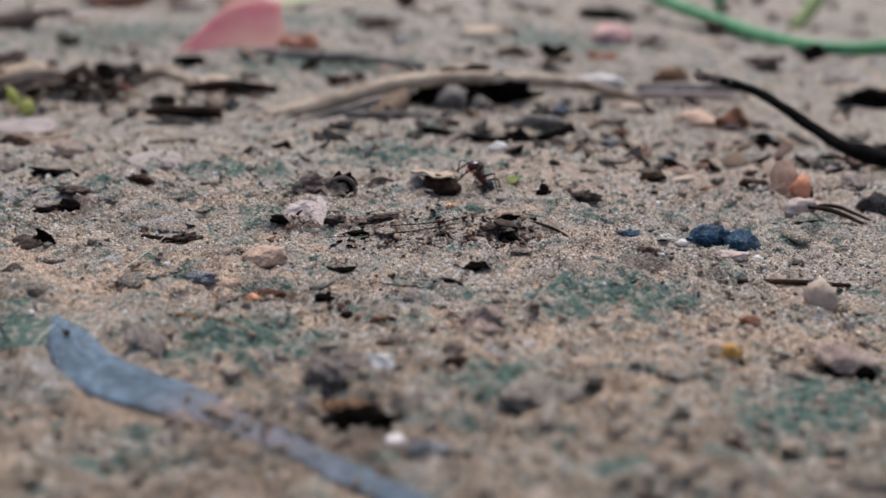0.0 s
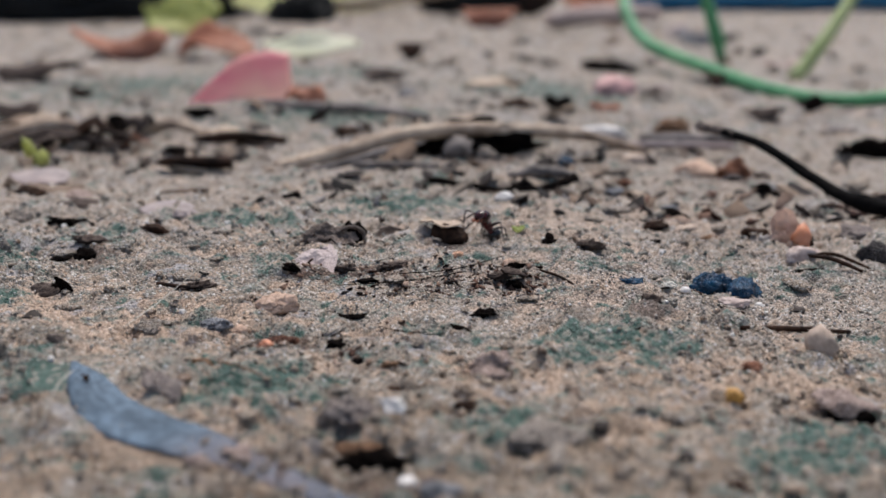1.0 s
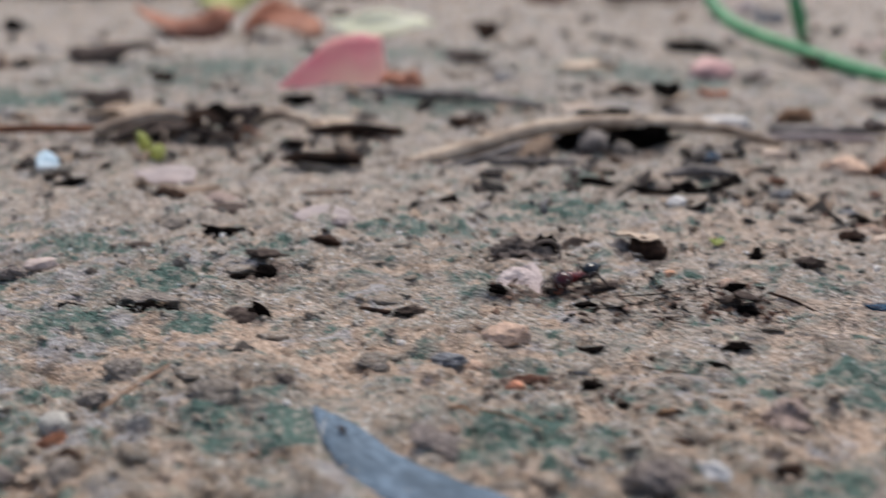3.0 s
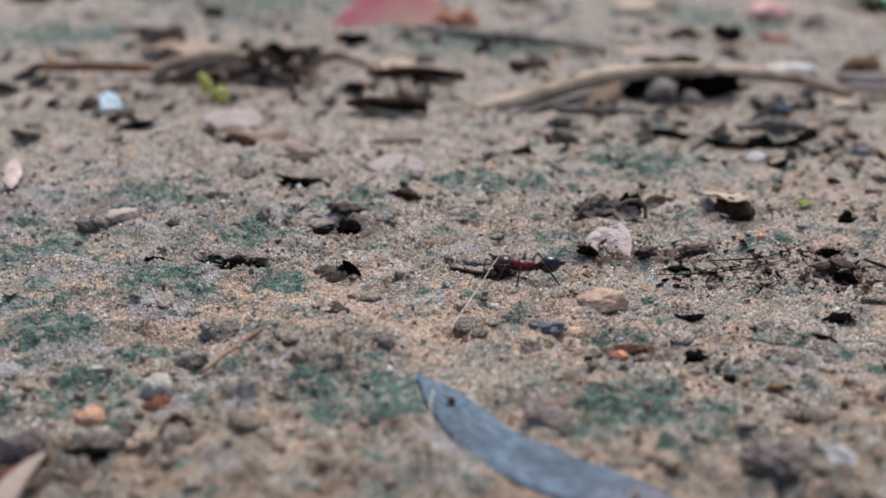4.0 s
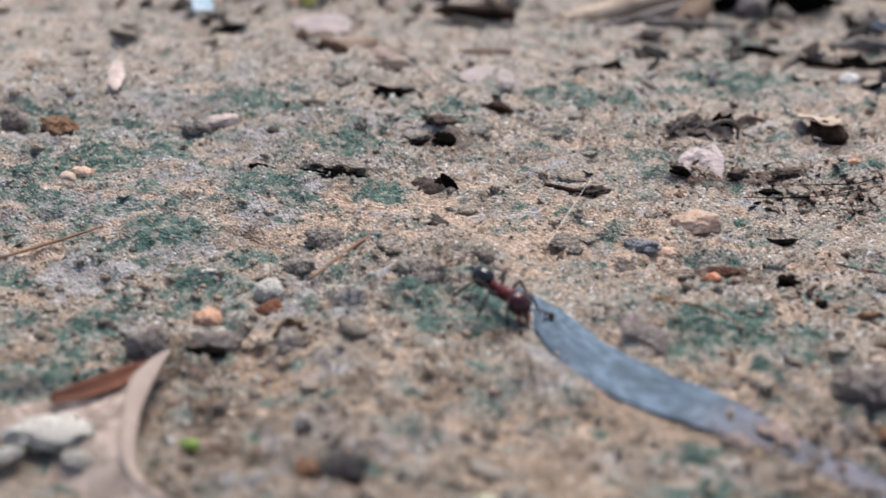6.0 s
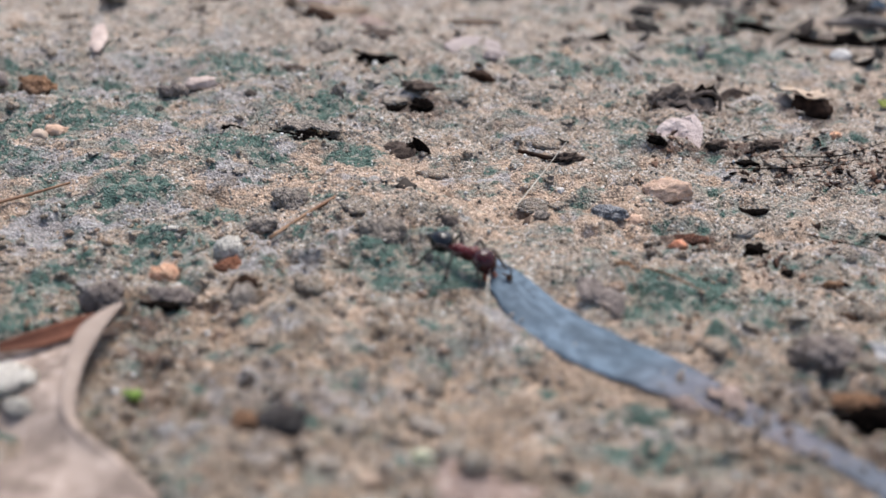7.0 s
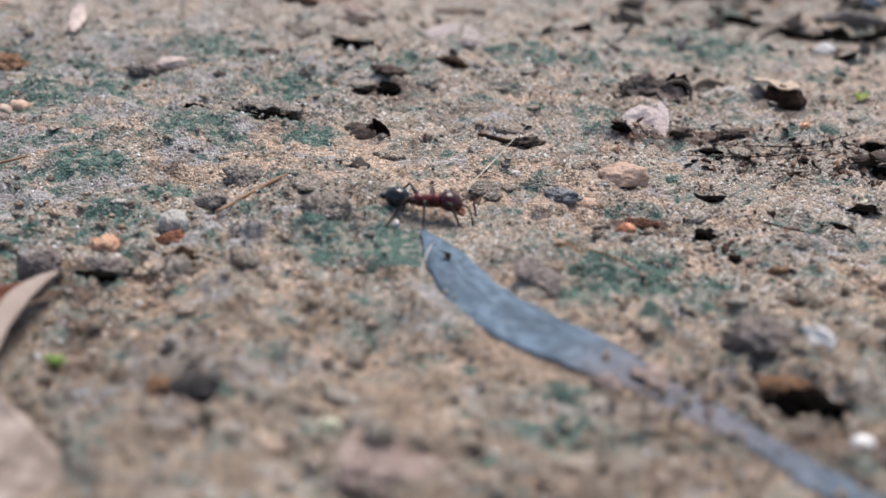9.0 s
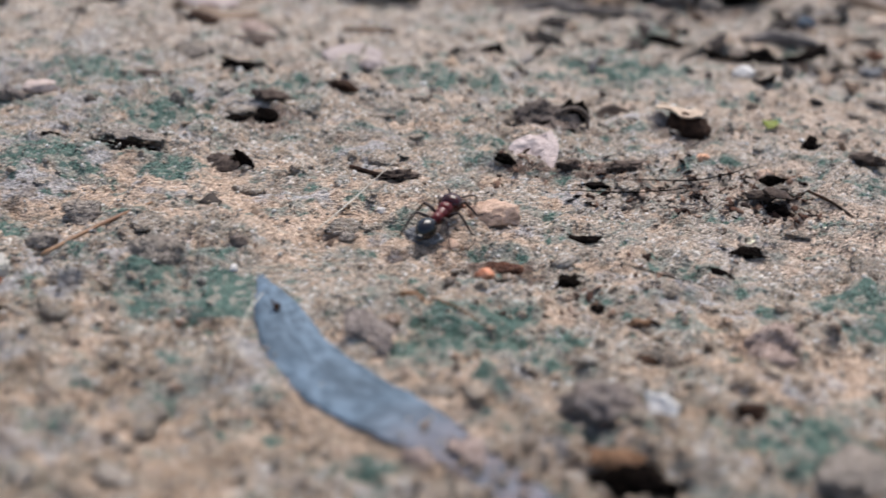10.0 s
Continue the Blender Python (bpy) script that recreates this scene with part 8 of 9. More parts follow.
def far_scraps():
    for x, y, a, b, tall, seed, mat, label in [
        (-13.0, 34.8, 1.2, 0.5, -0.3, 201, "dark_leaf", "purplish-brown scrap of rotted leaf"),
        (-10.6, 31.4, 0.35, 0.25, -0.15, 202, "brown", "small brown scrap of bark"),
        (-5.3, 24.2, 0.55, 0.3, 0.05, 203, "tan_wood", "tan scrap of bark tilted over dark litter"),
        (-4.3, 23.6, 0.4, 0.22, 0.1, 204, "pale_bark", "pale scrap of bark on dark litter"),
        (-7.3, 25.3, 0.6, 0.3, -0.2, 205, "humus", "black rotted scrap of leaf"),
        (1.9, 29.1, 0.55, 0.3, -0.15, 206, "brown", "brown scrap of bark on bare soil"),
        (1.4, 33.6, 0.8, 0.4, 0.1, 207, "tan_wood", "tan flake of bark on bare soil"),
        (2.95, 29.4, 0.45, 0.22, -0.15, 208, "humus", "black scrap of rotted leaf"),
        (4.3, 29.9, 0.4, 0.25, -0.15, 209, "rust_leaf", "rust-brown scrap of leaf"),
        (6.3, 33.0, 0.5, 0.3, 0.1, 210, "petal", "pale scrap of leaf on bare soil"),
        (8.3, 28.5, 0.5, 0.3, -0.2, 211, "dark_leaf", "dark brown scrap of leaf"),
        (8.8, 35.6, 0.6, 0.3, -0.2, 212, "brown", "brown scrap of leaf below the green hoop"),
        (9.7, 26.8, 0.5, 0.3, -0.1, 213, "grey_wood", "grey splinter of wood"),
        (10.9, 48.6, 0.7, 0.5, -0.4, 214, "stone_blue", "blue-grey scrap by the green stalk"),
        (11.5, 53.0, 1.0, 0.6, 0.3, 215, "petal", "pinkish scrap of petal by the green stalk"),
        (-2.0, 35.0, 0.7, 0.35, -0.2, 216, "dark_leaf", "dark scrap of leaf behind the red leaf"),
        (-1.3, 40.8, 0.8, 0.4, -0.3, 217, "brown", "brown curled scrap of leaf"),
        (-11.0, 27.2, 0.7, 0.35, -0.2, 218, "dark_leaf", "dark shrivelled scrap of leaf"),
        (-9.7, 25.4, 0.9, 0.35, 0.2, 219, "tan_wood", "tan strip of bark over dark litter"),
        (12.4, 40.5, 0.9, 0.4, 0.15, 220, "pale_bark", "pale strip of bark below the stalks"),
        (10.1, 29.9, 0.5, 0.3, -0.2, 221, "humus", "black scrap of rotted leaf"),
        (2.0, 56.0, 1.3, 0.7, -0.5, 222, "rust_leaf", "rust-brown curled leaf in the distance"),
        (0.3, 26.8, 0.6, 0.3, 0.1, 223, "stone_tan", "tan flake of crust behind the stem"),
        (-2.2, 25.0, 0.45, 0.25, -0.15, 224, "brown", "brown scrap of bark behind the stem"),
    ]:
        lay("leaf_scrap", chip(a, b, 0.06, seed, 0.5, 0.25 * abs(tall), tall, 0.12), mat, x, y, (12, 0, seed * 53 % 60 - 30), label, "leaf", group="scraps of leaf and bark farther off")


def stems():
    h = base("grass_hoop", (0, 0, 0), (0, 0, 0), "bent green grass stalk arching over the soil", "grass")
    part("stalk", rod([(7.3, 46.0, 2.6), (6.95, 44.0, 1.66), (6.9, 43.0, 1.29), (7.1, 42.0, 0.66), (7.54, 40.0, 0.19), (8.73, 37.0, -0.2), (9.8, 33.2, -0.4), (11.0, 31.2, -0.42), (13.0, 31.4, -0.3), (15.6, 33.4, 0.3)],
                      [0.2, 0.21, 0.22, 0.23, 0.23, 0.22, 0.21, 0.2, 0.19, 0.16], 12, 8, 0.05, 2), "hoop", h)
    thing("grass_stalk", rod([(10.7, 43.0, -0.6), (10.5, 43.0, 0.2), (10.26, 43.0, 0.9), (9.85, 43.2, 2.2), (9.5, 43.6, 3.4)], [0.18, 0.28, 0.26, 0.24, 0.2], 10, 8, 0.05, 4), "hoop", (0, 0, 0), (0, 0, 0), "short green grass stalk standing in the soil", "grass")
    thing("grass_stalk", rod([(11.75, 37.2, -0.65), (12.98, 38.0, 0.67), (14.08, 39.0, 1.94), (15.2, 40.2, 3.2)], [0.26, 0.24, 0.22, 0.2], 10, 8, 0.05, 6), "stalk", (0, 0, 0), (0, 0, 0), "pale green leaning grass stalk", "grass")
    t = base("fallen_stem", (0, 0, 0), (0, 0, 0), "long tan dried stem, arched above the soil", "stem")
    part("stem", rod([(-3.45, 20.9, -0.25), (-2.48, 21.3, -0.1), (-1.84, 21.6, 0.02), (-0.96, 22.0, 0.2), (0.18, 22.3, 0.27), (1.36, 22.7, 0.18), (2.9, 23.0, 0.02), (4.2, 23.2, -0.35)], [0.13, 0.17, 0.17, 0.16, 0.15, 0.15, 0.12, 0.08], 12, 8, 0.1, 3), "tan_wood", t)
    part("sheath", rod([(-3.2, 20.75, -0.4), (-2.2, 21.0, -0.22), (-1.2, 21.5, 0.0), (-0.5, 21.8, 0.1)], [0.06, 0.09, 0.07, 0.03], 8, 6, 0.2, 4), "grey_wood", t, "grey split sheath")
    # black mound added for the shade in the gap under the stem
    thing("gap_mound", lump(1.25, 0.5, 0.5, 151, 0.4, 0.35, 4, 0.2), "humus", (0.35, 22.9, -0.42), (0, 0, 4), "black mound as the dark gap under the tan stem", "humus")
    thing("clod", lump(0.3, 0.22, 0.3, 152, 0.35), "grey_wood", seat(0.15, 22.0, 0.02), (0, 0, 0), "grey broken crumb in the dark under the stem", "clod")
    thing("clod", lump(0.2, 0.16, 0.2, 153, 0.35), "stone_grey", seat(0.75, 22.1, 0.02), (0, 0, 0), "grey-brown crumb under the stem", "clod")
    d = base("dark_stick", (0, 0, 0), (0, 0, 0), "black rough stick rising from the soil, broken tip", "stick")
    part("shaft", rod([(4.56, 19.5, 0.8), (5.06, 19.2, 0.72), (5.56, 18.8, 0.56), (6.1, 18.3, 0.22), (6.63, 17.8, -0.08), (7.14, 17.4, -0.2), (8.2, 16.8, -0.3)], [0.055, 0.075, 0.08, 0.095, 0.11, 0.15, 0.19], 14, 12, 0.2, 7), "black_wood", d)
    part("tip", rod([(4.5, 19.52, 0.86), (4.6, 19.48, 0.8), (4.82, 19.35, 0.77), (5.2, 19.1, 0.7)], [0.07, 0.09, 0.075, 0.05], 10, 6, 0.35, 8), "crumpled", d, "broken brown tip")
    thing("bark_segment", rod([(-5.75, 20.9, -0.14), (-5.45, 20.85, -0.12), (-4.9, 20.8, -0.12), (-4.25, 20.75, -0.13)], [0.05, 0.12, 0.13, 0.12], 12, 6, 0.12, 9), "brown", (0, 0, 0), (0, 0, 0), "dark brown hollow piece of twig", "twig")
    thing("curled_twig", rod([(-0.35, 19.3, -0.1), (0.16, 18.9, -0.1), (0.81, 18.5, -0.1), (1.7, 18.6, -0.1), (2.3, 19.2, -0.05)], [0.08, 0.06, 0.045, 0.06, 0.1], 8, 6, 0.6, 10), "humus", (0, 0, -0.03), (0, 0, 0), "dark bowed rind of a rotted leaf", "twig")
    thing("curled_twig", rod([(1.1, 19.6, -0.1), (1.5, 19.4, 0.02), (1.95, 19.35, 0.02), (2.3, 19.3, -0.05)], [0.06, 0.11, 0.1, 0.06], 8, 6, 0.5, 11), "grey_wood", (0, 0, -0.03), (0, 0, 0), "grey bark curl behind a dark rind", "twig")
    for pts, r, mat, label in [
        ([(-5.15, 29.0, -0.15), (-3.44, 28.0, -0.12), (-1.62, 27.2, -0.1), (-0.46, 26.0, -0.1)], 0.13, "grey_wood", "grey fallen twig behind the tan stem"),
        ([(-5.86, 10.15, -0.06), (-5.57, 10.7, 0.0), (-5.27, 11.25, 0.03)], 0.021, "twig_brown", "thin reddish-brown straight twig"),
        ([(3.3, 11.5, -0.15), (3.93, 11.55, -0.18), (4.6, 11.6, -0.24)], 0.035, "brown", "thin dark twig beside a tan pebble"),
        ([(3.02, 12.6, -0.08), (3.22, 12.2, -0.1), (3.45, 11.9, -0.12)], 0.03, "brown", "thin brown twig under the blue-black stone"),
        ([(5.07, 14.6, -0.2), (5.28, 14.2, -0.14), (5.6, 13.95, -0.24)], 0.035, "brown", "thin crooked twig on bare soil"),
        ([(5.1, 14.65, -0.22), (5.4, 14.5, -0.16), (5.75, 14.1, -0.24)], 0.03, "brown", "thin curved twig tip"),
        ([(1.14, 13.1, 0.05), (1.39, 12.8, 0.04), (1.6, 12.3, 0.02)], 0.018, "brown", "hair-thin dark rootlet on bare soil"),
        ([(-0.66, 12.97, 0.04), (0.04, 13.1, 0.06), (0.71, 13.7, 0.06)], 0.007, "humus", "hair-thin black rootlet on bare soil"),
        ([(-1.4, 12.5, 0.04), (-0.6, 12.6, 0.06), (0.2, 13.0, 0.06)], 0.006, "humus", "hair-thin black rootlet on bare soil"),
        ([(-3.62, 12.55, 0.05), (-3.35, 12.4, 0.06), (-3.1, 12.35, 0.05)], 0.03, "brown", "short dark twig end"),
        ([(-9.15, 10.4, -0.2), (-8.7, 10.8, -0.17), (-8.3, 11.2, -0.14)], 0.019, "twig_brown", "thin pale brown twig on grey soil"),
        ([(-9.9, 23.0, -0.1), (-9.2, 23.4, 0.1), (-8.4, 23.6, 0.15), (-7.6, 23.4, -0.1)], 0.16, "tan_wood", "tan bent twig in a tangle"),
        ([(-9.5, 22.6, -0.2), (-8.8, 22.9, 0.05), (-8.0, 23.0, 0.0), (-7.0, 22.9, -0.2)], 0.12, "dark_leaf", "dark bent twig in a tangle"),
        ([(-8.5, 23.4, -0.2), (-7.8, 23.6, 0.25), (-7.2, 23.5, -0.2)], 0.07, "brown", "thin arched rootlet in a tangle"),
        ([(-12.5, 23.5, -0.15), (-11, 23.2, -0.05), (-9.4, 23.4, -0.1)], 0.1, "rust", "rusty thin twig on the soil"),
        ([(-7.3, 24.4, -0.2), (-6.4, 24.6, 0.0), (-5.4, 24.2, -0.15)], 0.14, "tan_wood", "tan bark strip on bare soil"),
        ([(-5.6, 23.6, -0.2), (-4.6, 23.3, -0.05), (-3.6, 23.6, -0.2)], 0.12, "brown", "brown bark strip on bare soil"),
        ([(-2.5, 21.2, -0.25), (-1.4, 21.0, -0.2), (-0.2, 21.2, -0.25)], 0.07, "grey_wood", "grey stalk fragment on bare soil"),
        ([(4.4, 24.8, -0.4), (5.6, 24.6, -0.35), (6.9, 24.9, -0.4)], 0.14, "grey_wood", "flat grey stalk fragment"),
        ([(4.0, 24.2, -0.4), (5.2, 24.0, -0.38), (6.4, 24.0, -0.4)], 0.09, "petal", "pale stalk fragment on bare soil"),
        ([(-3.7, 9.66, 0.09), (-3.7, 9.2, 0.12), (-3.62, 8.42, 0.03)], 0.007, "fibre", "pale fibre hanging from the leaf tip"),
        ([(-3.58, 10.95, 0.06), (-3.35, 11.7, 0.12), (-3.02, 12.6, 0.3)], 0.007, "fibre", "fine pale plant hair standing up"),
        ([(-2.35, 9.95, 0.06), (-2.1, 9.8, 0.07), (-1.85, 9.6, 0.05)], 0.011, "rust_dark", "short reddish rootlet on bare soil"),
        ([(-0.75, 10.95, 0.05), (-0.45, 10.8, 0.06), (-0.05, 10.7, 0.05)], 0.006, "humus", "hair-thin black twig on bare soil"),
    ]:
        thing("twig", rod(pts, [r * 0.8, r, r * 0.9, r * 0.6], 8, 6, 0.2, int(pts[0][0] * 10) % 50), mat, (0, 0, 0), (0, 0, 0), label, "twig", "fallen twigs and rootlets")
    b = base("leaf_tangle", seat(-8.5, 22.9, 0.05), (0, 0, 0), "tangle of dark shrivelled leaf and bent stalks", "litter")
    part("leaf", chip(0.55, 0.35, 0.03, 161, 0.5, -0.2, -0.2, 0.14), "dark_leaf", b, "", (0, 0, 0.0), (-8, 0, 0), False)
    part("leaf", chip(0.45, 0.3, 0.03, 162, 0.5, -0.25, 0.15, 0.14), "brown", b, "", (0.8, 0.3, 0.0), (-10, 0, 30), False)
    part("leaf", chip(0.4, 0.3, 0.03, 163, 0.5, 0.15, -0.25, 0.14), "dark_leaf", b, "", (1.6, 1.4, 0.0), (15, 0, -20), False)
    for i in range(9):
        x0, y0, w, hgt = -0.9 + 0.33 * i, -0.1 + 0.12 * (i * 5 % 4), 0.5 + 0.12 * (i * 3 % 4), 0.12 + 0.09 * (i * 7 % 4)
        part("stalk", rod([(x0, y0, -0.05), (x0 + 0.4 * w, y0 + 0.1, hgt), (x0 + w, y0 + 0.2, 0.02)], [0.05, 0.06, 0.03], 7, 6, 0.3, i), ("tan_wood", "brown", "dark_leaf", "rust")[i % 4], b)


def grey_leaf():
    left = [(-3.86, 10.0, 0.07), (-3.72, 9.38, 0.06), (-3.38, 8.75, 0.05), (-2.97, 8.3, 0.05), (-2.5, 8.02, 0.05), (-2.05, 7.84, 0.03), (-1.36, 7.4, 0.03), (-0.93, 7.0, 0.04), (-0.45, 6.6, 0.05), (0.05, 6.18, 0.05)]
    right = [(-3.83, 10.03, 0.07), (-3.42, 9.58, 0.08), (-2.95, 9.0, 0.07), (-2.53, 8.7, 0.06), (-2.1, 8.42, 0.06), (-1.78, 8.13, 0.04), (-1.17, 7.6, 0.03), (-0.75, 7.2, 0.04), (-0.28, 6.8, 0.05), (0.17, 6.33, 0.04)]
    lift = [0.0, -0.01, -0.02, -0.02, -0.01, 0.0, 0.0, 0.0, 0.0, 0.0]
    shape, along, across = blade(left, right, lift, lift, -0.015, 0.012, 9, 16, 0.022, 3)
    v = np.array(shape[0], float)
    q = v * np.array([1, 1, 0])
    v[:, 0] += 0.016 * vnoise(q, 0.16, 61) + 0.012 * vnoise(q, 0.06, 62)
    v[:, 1] += 0.016 * vnoise(q, 0.16, 63) + 0.012 * vnoise(q, 0.06, 64)
    v[:, 2] += 0.012 * vnoise(q, 0.3, 65)
    shape = (v, shape[1])
    leaf = base("grey_leaf", (0, 0.1, -0.055), (0, 0, 0), "narrow curved blue-grey dead leaf with brownish tail", "leaf")
    ob = part("blade", shape, "phyllode", leaf)
    give(ob, "along", along)
    give(ob, "across", across)
    part("scar", chip(0.05, 0.032, 0.012, 171, 0.3), "brown", leaf, "brown scar near the leaf tip", (-3.54, 9.42, 0.085), (0, 0, -40))
    part("soil_smear", chip(0.2, 0.1, 0.012, 172, 0.6), "pink_soil", leaf, "smear of soil on the leaf", (-1.8, 7.93, 0.06), (4, 0, -35))


def dry_leaf():
    right = [(-6.8, 8.72, 0.0), (-6.82, 8.4, 0.0), (-6.83, 8.1, 0.0), (-6.74, 7.65, 0.0), (-6.52, 7.1, 0.0), (-5.95, 6.66, 0.0), (-5.24, 6.12, 0.0), (-4.7, 5.5, 0.0)]
    left = [(-6.84, 8.74, 0.0), (-7.1, 8.5, 0.0), (-7.42, 8.28, 0.0), (-7.78, 8.0, 0.0), (-8.0, 7.7, 0.0), (-8.2, 7.3, 0.0), (-8.4, 6.6, 0.0), (-8.4, 5.5, 0.0)]
    shape, along, across = blade(left, right, [0.08, 0.03, 0.01, -0.03, -0.08, -0.1, -0.1, -0.1], [0.1, 0.17, 0.2, 0.17, 0.12, 0.08, 0.05, 0.0], 0.07, 0.02, 9, 24, 0.1, 9)
    leaf = base("dry_leaf", (0, 0, -0.19), (0, 0, 0), "pale brown dry leaf with upturned edges and white crumbs", "leaf")
    ob = part("blade", shape, "dry_leaf", leaf)
    give(ob, "along", along)
    give(ob, "across", across)
    fold = blade([(-6.9, 8.66, 0.06), (-7.1, 8.46, 0.09), (-7.35, 8.28, 0.08), (-7.6, 8.12, 0.02)], [(-6.88, 8.62, 0.04), (-7.05, 8.36, 0.0), (-7.3, 8.18, -0.02), (-7.58, 8.06, -0.02)], [0] * 4, [0] * 4, 0.03, 0.02, 8, 8, 0.03, 4)[0]
    part("fold", fold, "leaf_hollow", leaf, "rust-brown hollow of the rolled edge")
    curl = blade([(-6.8, 8.76, 0.12), (-6.86, 8.4, 0.2), (-6.9, 8.08, 0.22), (-6.8, 7.65, 0.19), (-6.58, 7.1, 0.14), (-6.0, 6.62, 0.09)], [(-6.78, 8.74, 0.1), (-6.75, 8.4, 0.16), (-6.74, 8.1, 0.16), (-6.68, 7.65, 0.14), (-6.47, 7.1, 0.1), (-5.9, 6.66, 0.06)], [0] * 6, [0] * 6, -0.02, 0.02, 8, 8, 0.02, 5)[0]
    part("rim", curl, "leaf_rim", leaf, "pale rolled rim")
    thing("crumb", lump(0.33, 0.2, 0.1, 182, 0.4, 0.6, 4, 0.09, 0.35, 20), "white_crumb", (-7.4, 7.62, -0.23), (0, 0, 10), "whitish crumb of lime lying on a dry leaf", "crumb", "crumbs lying on the dry leaf")
    thing("crumb", lump(0.16, 0.1, 0.06, 183, 0.4, 0.6, 3, 0.12), "dirty_crumb", (-7.05, 7.36, -0.24), (0, 0, -20), "grey-white crumb lying on a dry leaf", "crumb", "crumbs lying on the dry leaf")
    thing("crumb", lump(0.13, 0.1, 0.06, 184, 0.4, 0.6, 3, 0.12), "dirty_crumb", (-7.63, 7.3, -0.22), (0, 0, 30), "small whitish crumb on a dry leaf", "crumb", "crumbs lying on the dry leaf")
    sp = base("seedling", seat(-6.25, 7.6, 0.0), (0, 0, 0), "tiny bright green seedling", "seedling")
    part("leaf", lump(0.055, 0.048, 0.05, 187, 0.2, 0.6, 3), "green", sp, "", (0, 0, 0.05))
    part("leaf", lump(0.04, 0.03, 0.03, 188, 0.2, 0.6, 3), "green", sp, "", (-0.07, 0.03, 0.04))
    part("stem", rod([(0, 0, -0.03), (0, 0, 0.04), (0, 0, 0.08)], [0.015, 0.015, 0.012], 6, 3), "green", sp)


bluestone()
nut()
bark_bits()
far_leaves()
far_scraps()
stems()
grey_leaf()
dry_leaf()


# ---- the ant: faces +x, its feet on z = 0 ----
ANT = {}


def ant():
    a = base("ant", (0, 0, 0), (0, 0, 0), "dark red ant with a glossy black abdomen", "ant")
    part("thorax", ball(0.145, 0.062, 0.066, 3, 0.18), "ant_red", a, "", (0.0, 0, 0.155), (0, -6, 0))
    part("pronotum", ball(0.072, 0.078, 0.074, 3), "ant_red", a, "", (0.075, 0, 0.172))
    part("propodeum", ball(0.07, 0.058, 0.062, 3), "ant_red", a, "", (-0.085, 0, 0.158))
    part("petiole", ball(0.03, 0.032, 0.046, 2), "ant_red", a, "", (-0.158, 0, 0.145))
    part("postpetiole", ball(0.026, 0.03, 0.036, 2), "ant_red", a, "", (-0.198, 0, 0.15))
    g = part("gaster", ball(0.122, 0.1, 0.098, 4, 0.12), "ant_black", a, "glossy black abdomen", (-0.33, 0, 0.165), (0, 12, 0))
    part("sting_end", ball(0.05, 0.04, 0.035, 2), "ant_black", g, "", (-0.12, 0, -0.01))
    h = part("head", ball(0.122, 0.115, 0.096, 4, -0.12), "ant_head", a, "dark red-brown head", (0.21, 0, 0.17), (0, 28, 0))
    for s in (-1, 1):
        part("mandible", rod([(0.095, s * 0.05, -0.03), (0.145, s * 0.055, -0.035), (0.17, s * 0.012, -0.04)], [0.02, 0.02, 0.008], 8, 5), "ant_jaw", h, "orange-red jaw")
        part("eye", ball(0.024, 0.012, 0.022, 2), "ant_black", h, "", (0.01, s * 0.107, 0.03))
        part("antenna", rod([(0.09, s * 0.04, 0.05), (0.14, s * 0.12, 0.09), (0.18, s * 0.15, 0.08), (0.25, s * 0.13, 0.0), (0.29, s * 0.11, -0.06)], [0.008, 0.009, 0.008, 0.009, 0.01], 6, 6), "ant_leg", h)
    legs = {"front": ((0.095, 0.035, 0.125), (0.21, 0.14, 0.1), (0.31, 0.2, -0.1)), "middle": ((0.02, 0.035, 0.115), (0.0, 0.19, 0.13), (0.02, 0.31, -0.09)), "hind": ((-0.07, 0.035, 0.115), (-0.19, 0.17, 0.15), (-0.36, 0.27, -0.08))}
    for k, (o, knee, foot) in legs.items():
        for s in (-1, 1):
            kn = np.array([knee[0] - o[0], s * (knee[1] - o[1]), knee[2]])
            ft = np.array([foot[0] - o[0], s * (foot[1] - o[1]), foot[2]])
            hip = np.array([0.0, 0.0, 0.0])
            kn[2] -= 0.02
            ft[2] = 0.0 - o[2] + 0.012
            end = ft + np.array([0.05 * (1 if k == "front" else -1 if k == "hind" else 0.2), s * 0.035, -0.006])
            leg = part("leg", rod([hip, 0.5 * (hip + kn) + (0, 0, 0.012), kn], [0.016, 0.019, 0.011], 8, 5), "ant_leg", a, "", (o[0], s * o[1], o[2]))
            part("shin", rod([kn, 0.5 * (kn + ft) + (0, 0, 0.006), ft], [0.011, 0.012, 0.008], 8, 5), "ant_leg", leg)
            part("foot", rod([ft, 0.5 * (ft + end), end], [0.008, 0.007, 0.006], 6, 3), "ant_leg", leg)
            ANT[k, s] = (leg, (o[0], s * o[1], o[2]))
    ANT["body"], ANT["gaster"], ANT["head"] = a, g, h


ant()

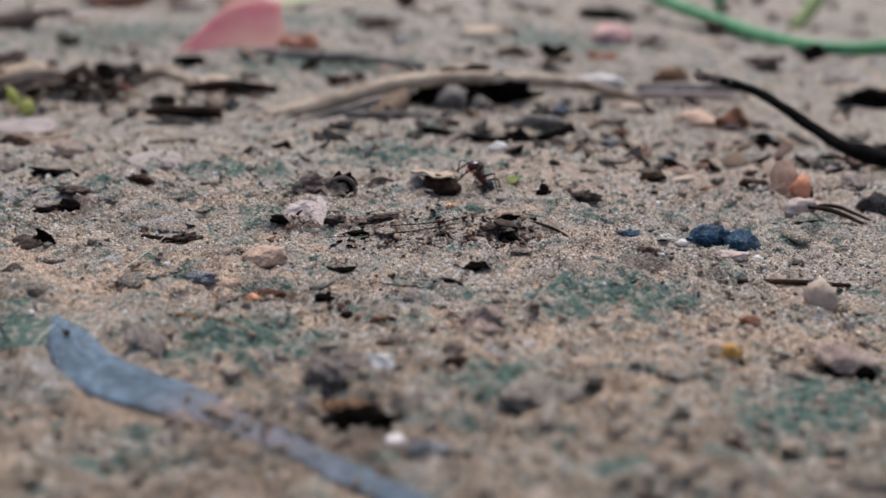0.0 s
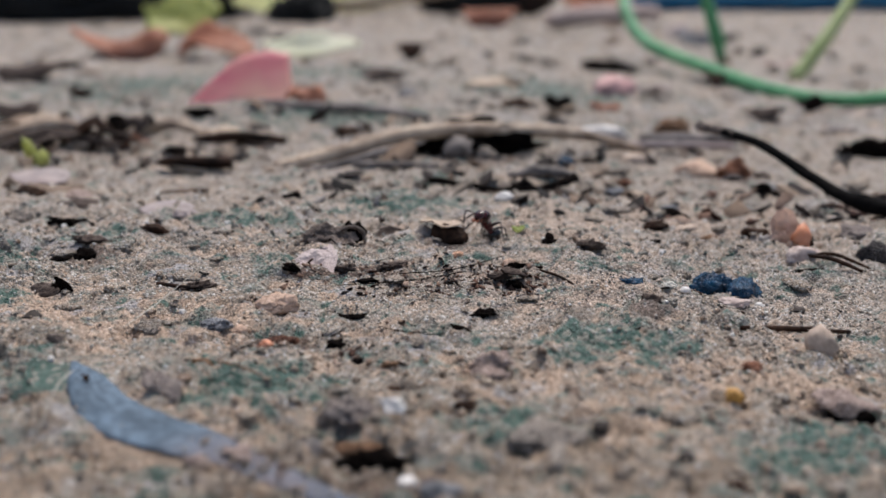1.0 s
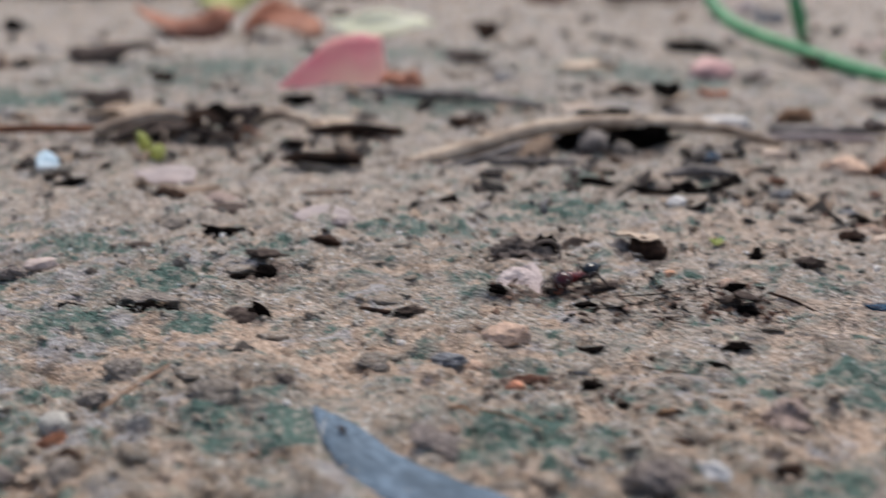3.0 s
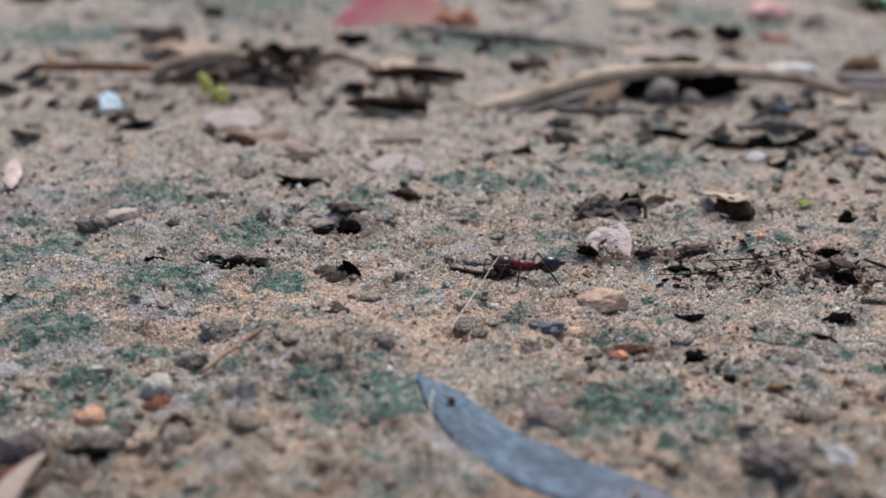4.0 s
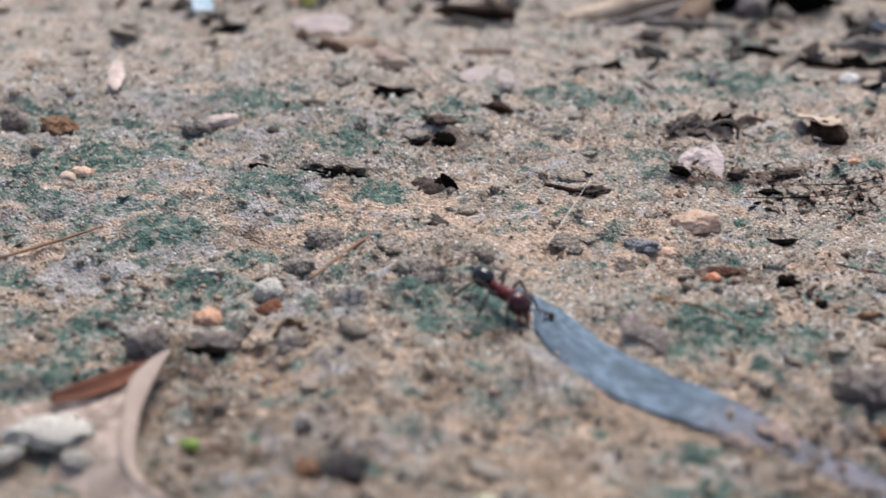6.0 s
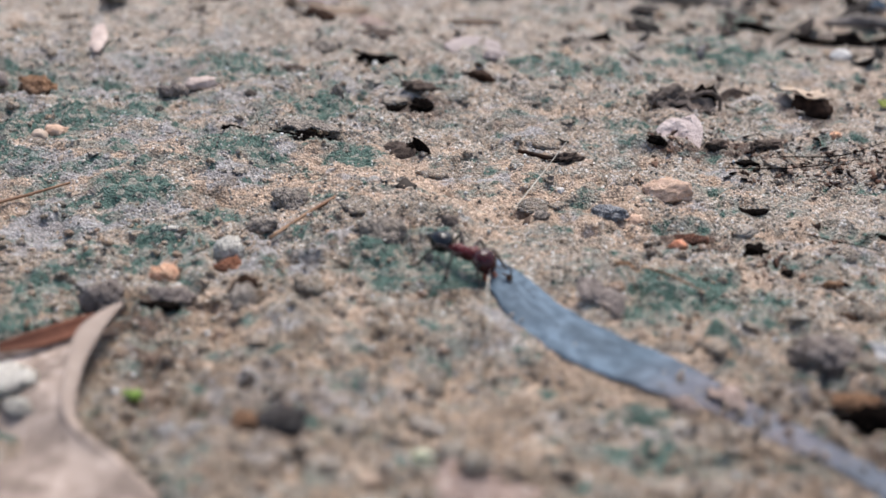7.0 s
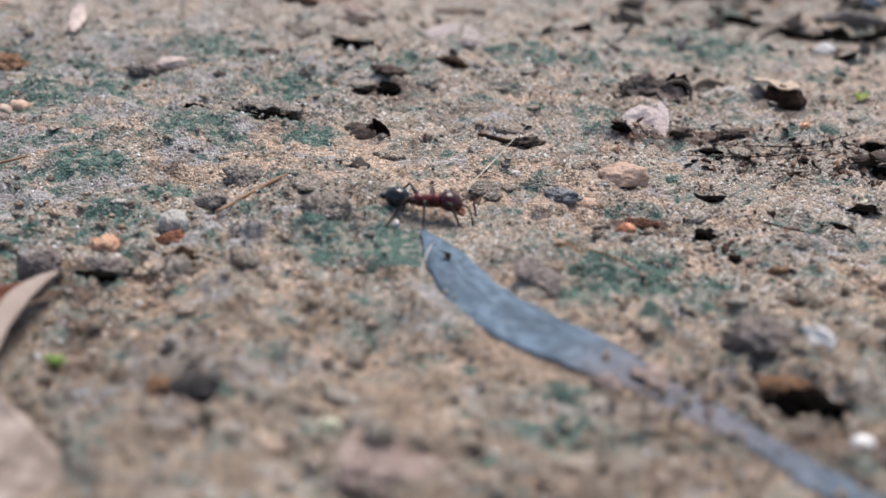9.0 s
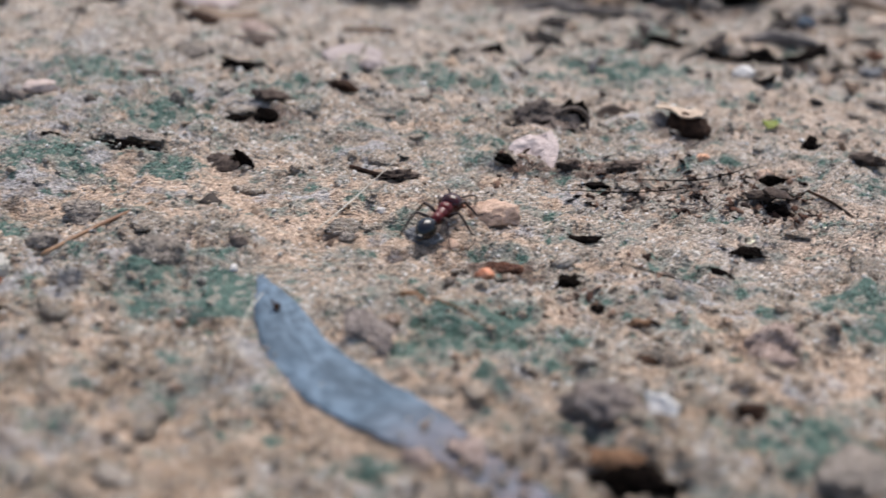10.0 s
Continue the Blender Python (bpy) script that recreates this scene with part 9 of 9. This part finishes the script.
# seconds, place, heading, raised front in degrees, lift
ANT_ROWS = [
    (0.0, 0.46, 14.55, -122, 44, 0.13), (0.5, 0.46, 14.55, -122, 44, 0.13), (1.0, 0.46, 14.55, -122, 42, 0.13), (1.5, 0.42, 14.6, -130, 38, 0.12), (1.6, 0.36, 14.6, -150, 18, 0.05),
    (1.7, 0.26, 14.6, -156, 4, 0.02), (1.8, 0.17, 14.4, -140, 0, 0.01), (1.9, 0.14, 14.15, -122, 0, 0), (2.0, 0.10, 13.75, -108, 0, 0), (2.1, 0.07, 13.8, -112, 0, 0), (2.2, 0.01, 13.85, -140, 0, 0),
    (2.3, -0.08, 13.78, -152, 0, 0), (2.4, -0.14, 13.7, -176, 0, 0), (2.5, -0.24, 13.65, -205, 0, 0), (2.6, -0.43, 13.62, -206, 0, 0), (2.7, -0.68, 13.58, -192, 0, 0), (2.8, -0.9, 13.58, -182, 0, 0),
    (2.9, -1.02, 13.5, -160, 0, 0), (3.0, -1.12, 13.32, -138, 0, 0), (3.1, -1.22, 13.05, -128, 0, 0), (3.2, -1.26, 12.75, -122, 0, 0), (3.5, -1.75, 12.4, -160, 0, 0), (3.9, -2.65, 12.42, -182, 0, 0),
    (4.3, -3.53, 12.4, -162, 0, 0), (4.4, -3.9, 12.12, -146, 0, 0), (4.5, -4.12, 11.8, -138, 0, 0), (4.6, -4.27, 11.45, -116, 0, 0), (4.7, -4.34, 11.1, -106, 0, 0), (4.8, -4.3, 10.55, -92, 0, 0),
    (4.9, -4.25, 10.2, -86, 0, 0), (5.0, -4.19, 10.02, -88, 0, 0), (5.1, -4.05, 10.04, -80, -6, 0.02), (5.2, -3.99, 10.04, -72, -10, 0.03), (5.4, -3.96, 9.87, -64, -14, 0.04), (5.6, -3.98, 9.7, -58, -13, 0.04), (5.8, -3.98, 9.67, -54, -9, 0.03),
    (6.0, -3.98, 9.71, -46, -5, 0.02), (6.2, -3.97, 9.68, -47, -1, 0.0), (7.3, -3.9, 9.75, -30, 0, 0.02), (7.5, -3.83, 9.69, -32, -1, 0.03), (7.7, -3.75, 9.63, -40, -1, 0.03), (7.9, -3.69, 9.66, -42, -1, 0.03),
    (8.0, -3.69, 9.73, -38, 0, 0.03), (8.1, -3.68, 9.9, -16, 0, 0.03), (8.2, -3.67, 10.12, -2, 0, 0.02), (8.3, -3.64, 10.11, 0, 0, 0.02), (8.4, -3.64, 10.06, -22, 7, 0.03), (8.5, -3.67, 10.0, -46, 15, 0.04),
    (8.6, -3.74, 9.98, -46, 12, 0.03), (8.7, -3.8, 10.04, -34, 6, 0.02), (8.8, -3.84, 10.22, -14, 0, 0), (8.9, -3.89, 10.38, 2, 0, 0), (9.0, -3.86, 10.43, 2, 0, 0), (9.1, -3.8, 10.53, 1, 0, 0), (9.2, -3.62, 10.68, 1, 0, 0),
    (9.3, -3.32, 10.76, -4, 0, 0), (9.4, -2.9, 10.73, 0, 0, 0), (9.5, -2.55, 10.78, 8, 0, 0), (9.6, -2.34, 10.9, 22, 0, 0), (9.7, -2.26, 11.08, 36, 0, 0), (9.8, -2.3, 11.2, 54, 4, 0), (9.9, -2.4, 11.24, 66, 6, 0.01), (10.0, -2.47, 11.36, 70, 8, 0.02),
]
# how strongly the legs step, by time
GAIT = [(0.0, 0.0), (1.5, 0.1), (1.7, 1.0), (3.2, 1.0), (4.9, 1.0), (5.2, 0.5), (5.6, 0.15), (7.6, 0.1), (8.0, 0.6), (8.4, 0.25), (8.8, 0.3), (9.1, 0.6), (9.4, 1.0), (10.0, 0.7)]


def motions():
    rows = []
    for t, x, y, yaw, up, lift in ANT_ROWS:
        rows.append((t, pose(x * U, y * U, (float(lie(x, y)) - 0.005 + lift) * U, 0, -up, yaw)))
    walk(ANT["body"], rows)
    for (k, s) in [(k, s) for k in ("front", "middle", "hind") for s in (-1, 1)]:
        leg, o = ANT[k, s]
        tripod = 0.0 if (k == "middle") == (s > 0) else math.pi
        steps = []
        for i in range(101):
            t = i / 10
            force = float(np.interp(t, [g[0] for g in GAIT], [g[1] for g in GAIT]))
            w = 2 * math.pi * 3.4 * t + tripod
            steps.append((t, pose(o[0] * U, o[1] * U, o[2] * U, s * 9 * force * max(0.0, math.cos(w)), 0, s * 17 * force * math.sin(w))))
        walk(leg, steps)
    walk(ANT["gaster"], [(t, pose(-0.3 * U, 0, z * U, 0, a, 0)) for t, z, a in ((0.0, 0.145, -20), (1.5, 0.145, -20), (1.7, 0.165, 8), (4.2, 0.185, 14), (4.8, 0.175, 10), (8.1, 0.17, 8), (10.0, 0.165, -4))])
    walk(ANT["head"], [(t, pose(0.215 * U, 0, z * U, 0, a, b)) for t, z, a, b in ((0.0, 0.165, 40, 6), (0.5, 0.165, 46, -6), (1.5, 0.165, 30, 0), (1.7, 0.165, 34, 0), (4.9, 0.16, 30, 0), (6.2, 0.15, 40, 0), (7.5, 0.145, 46, -8), (8.0, 0.15, 42, 6), (8.3, 0.165, 28, 0), (8.6, 0.15, 44, 10), (9.0, 0.165, 26, 0), (10.0, 0.165, 24, 0))])


motions()
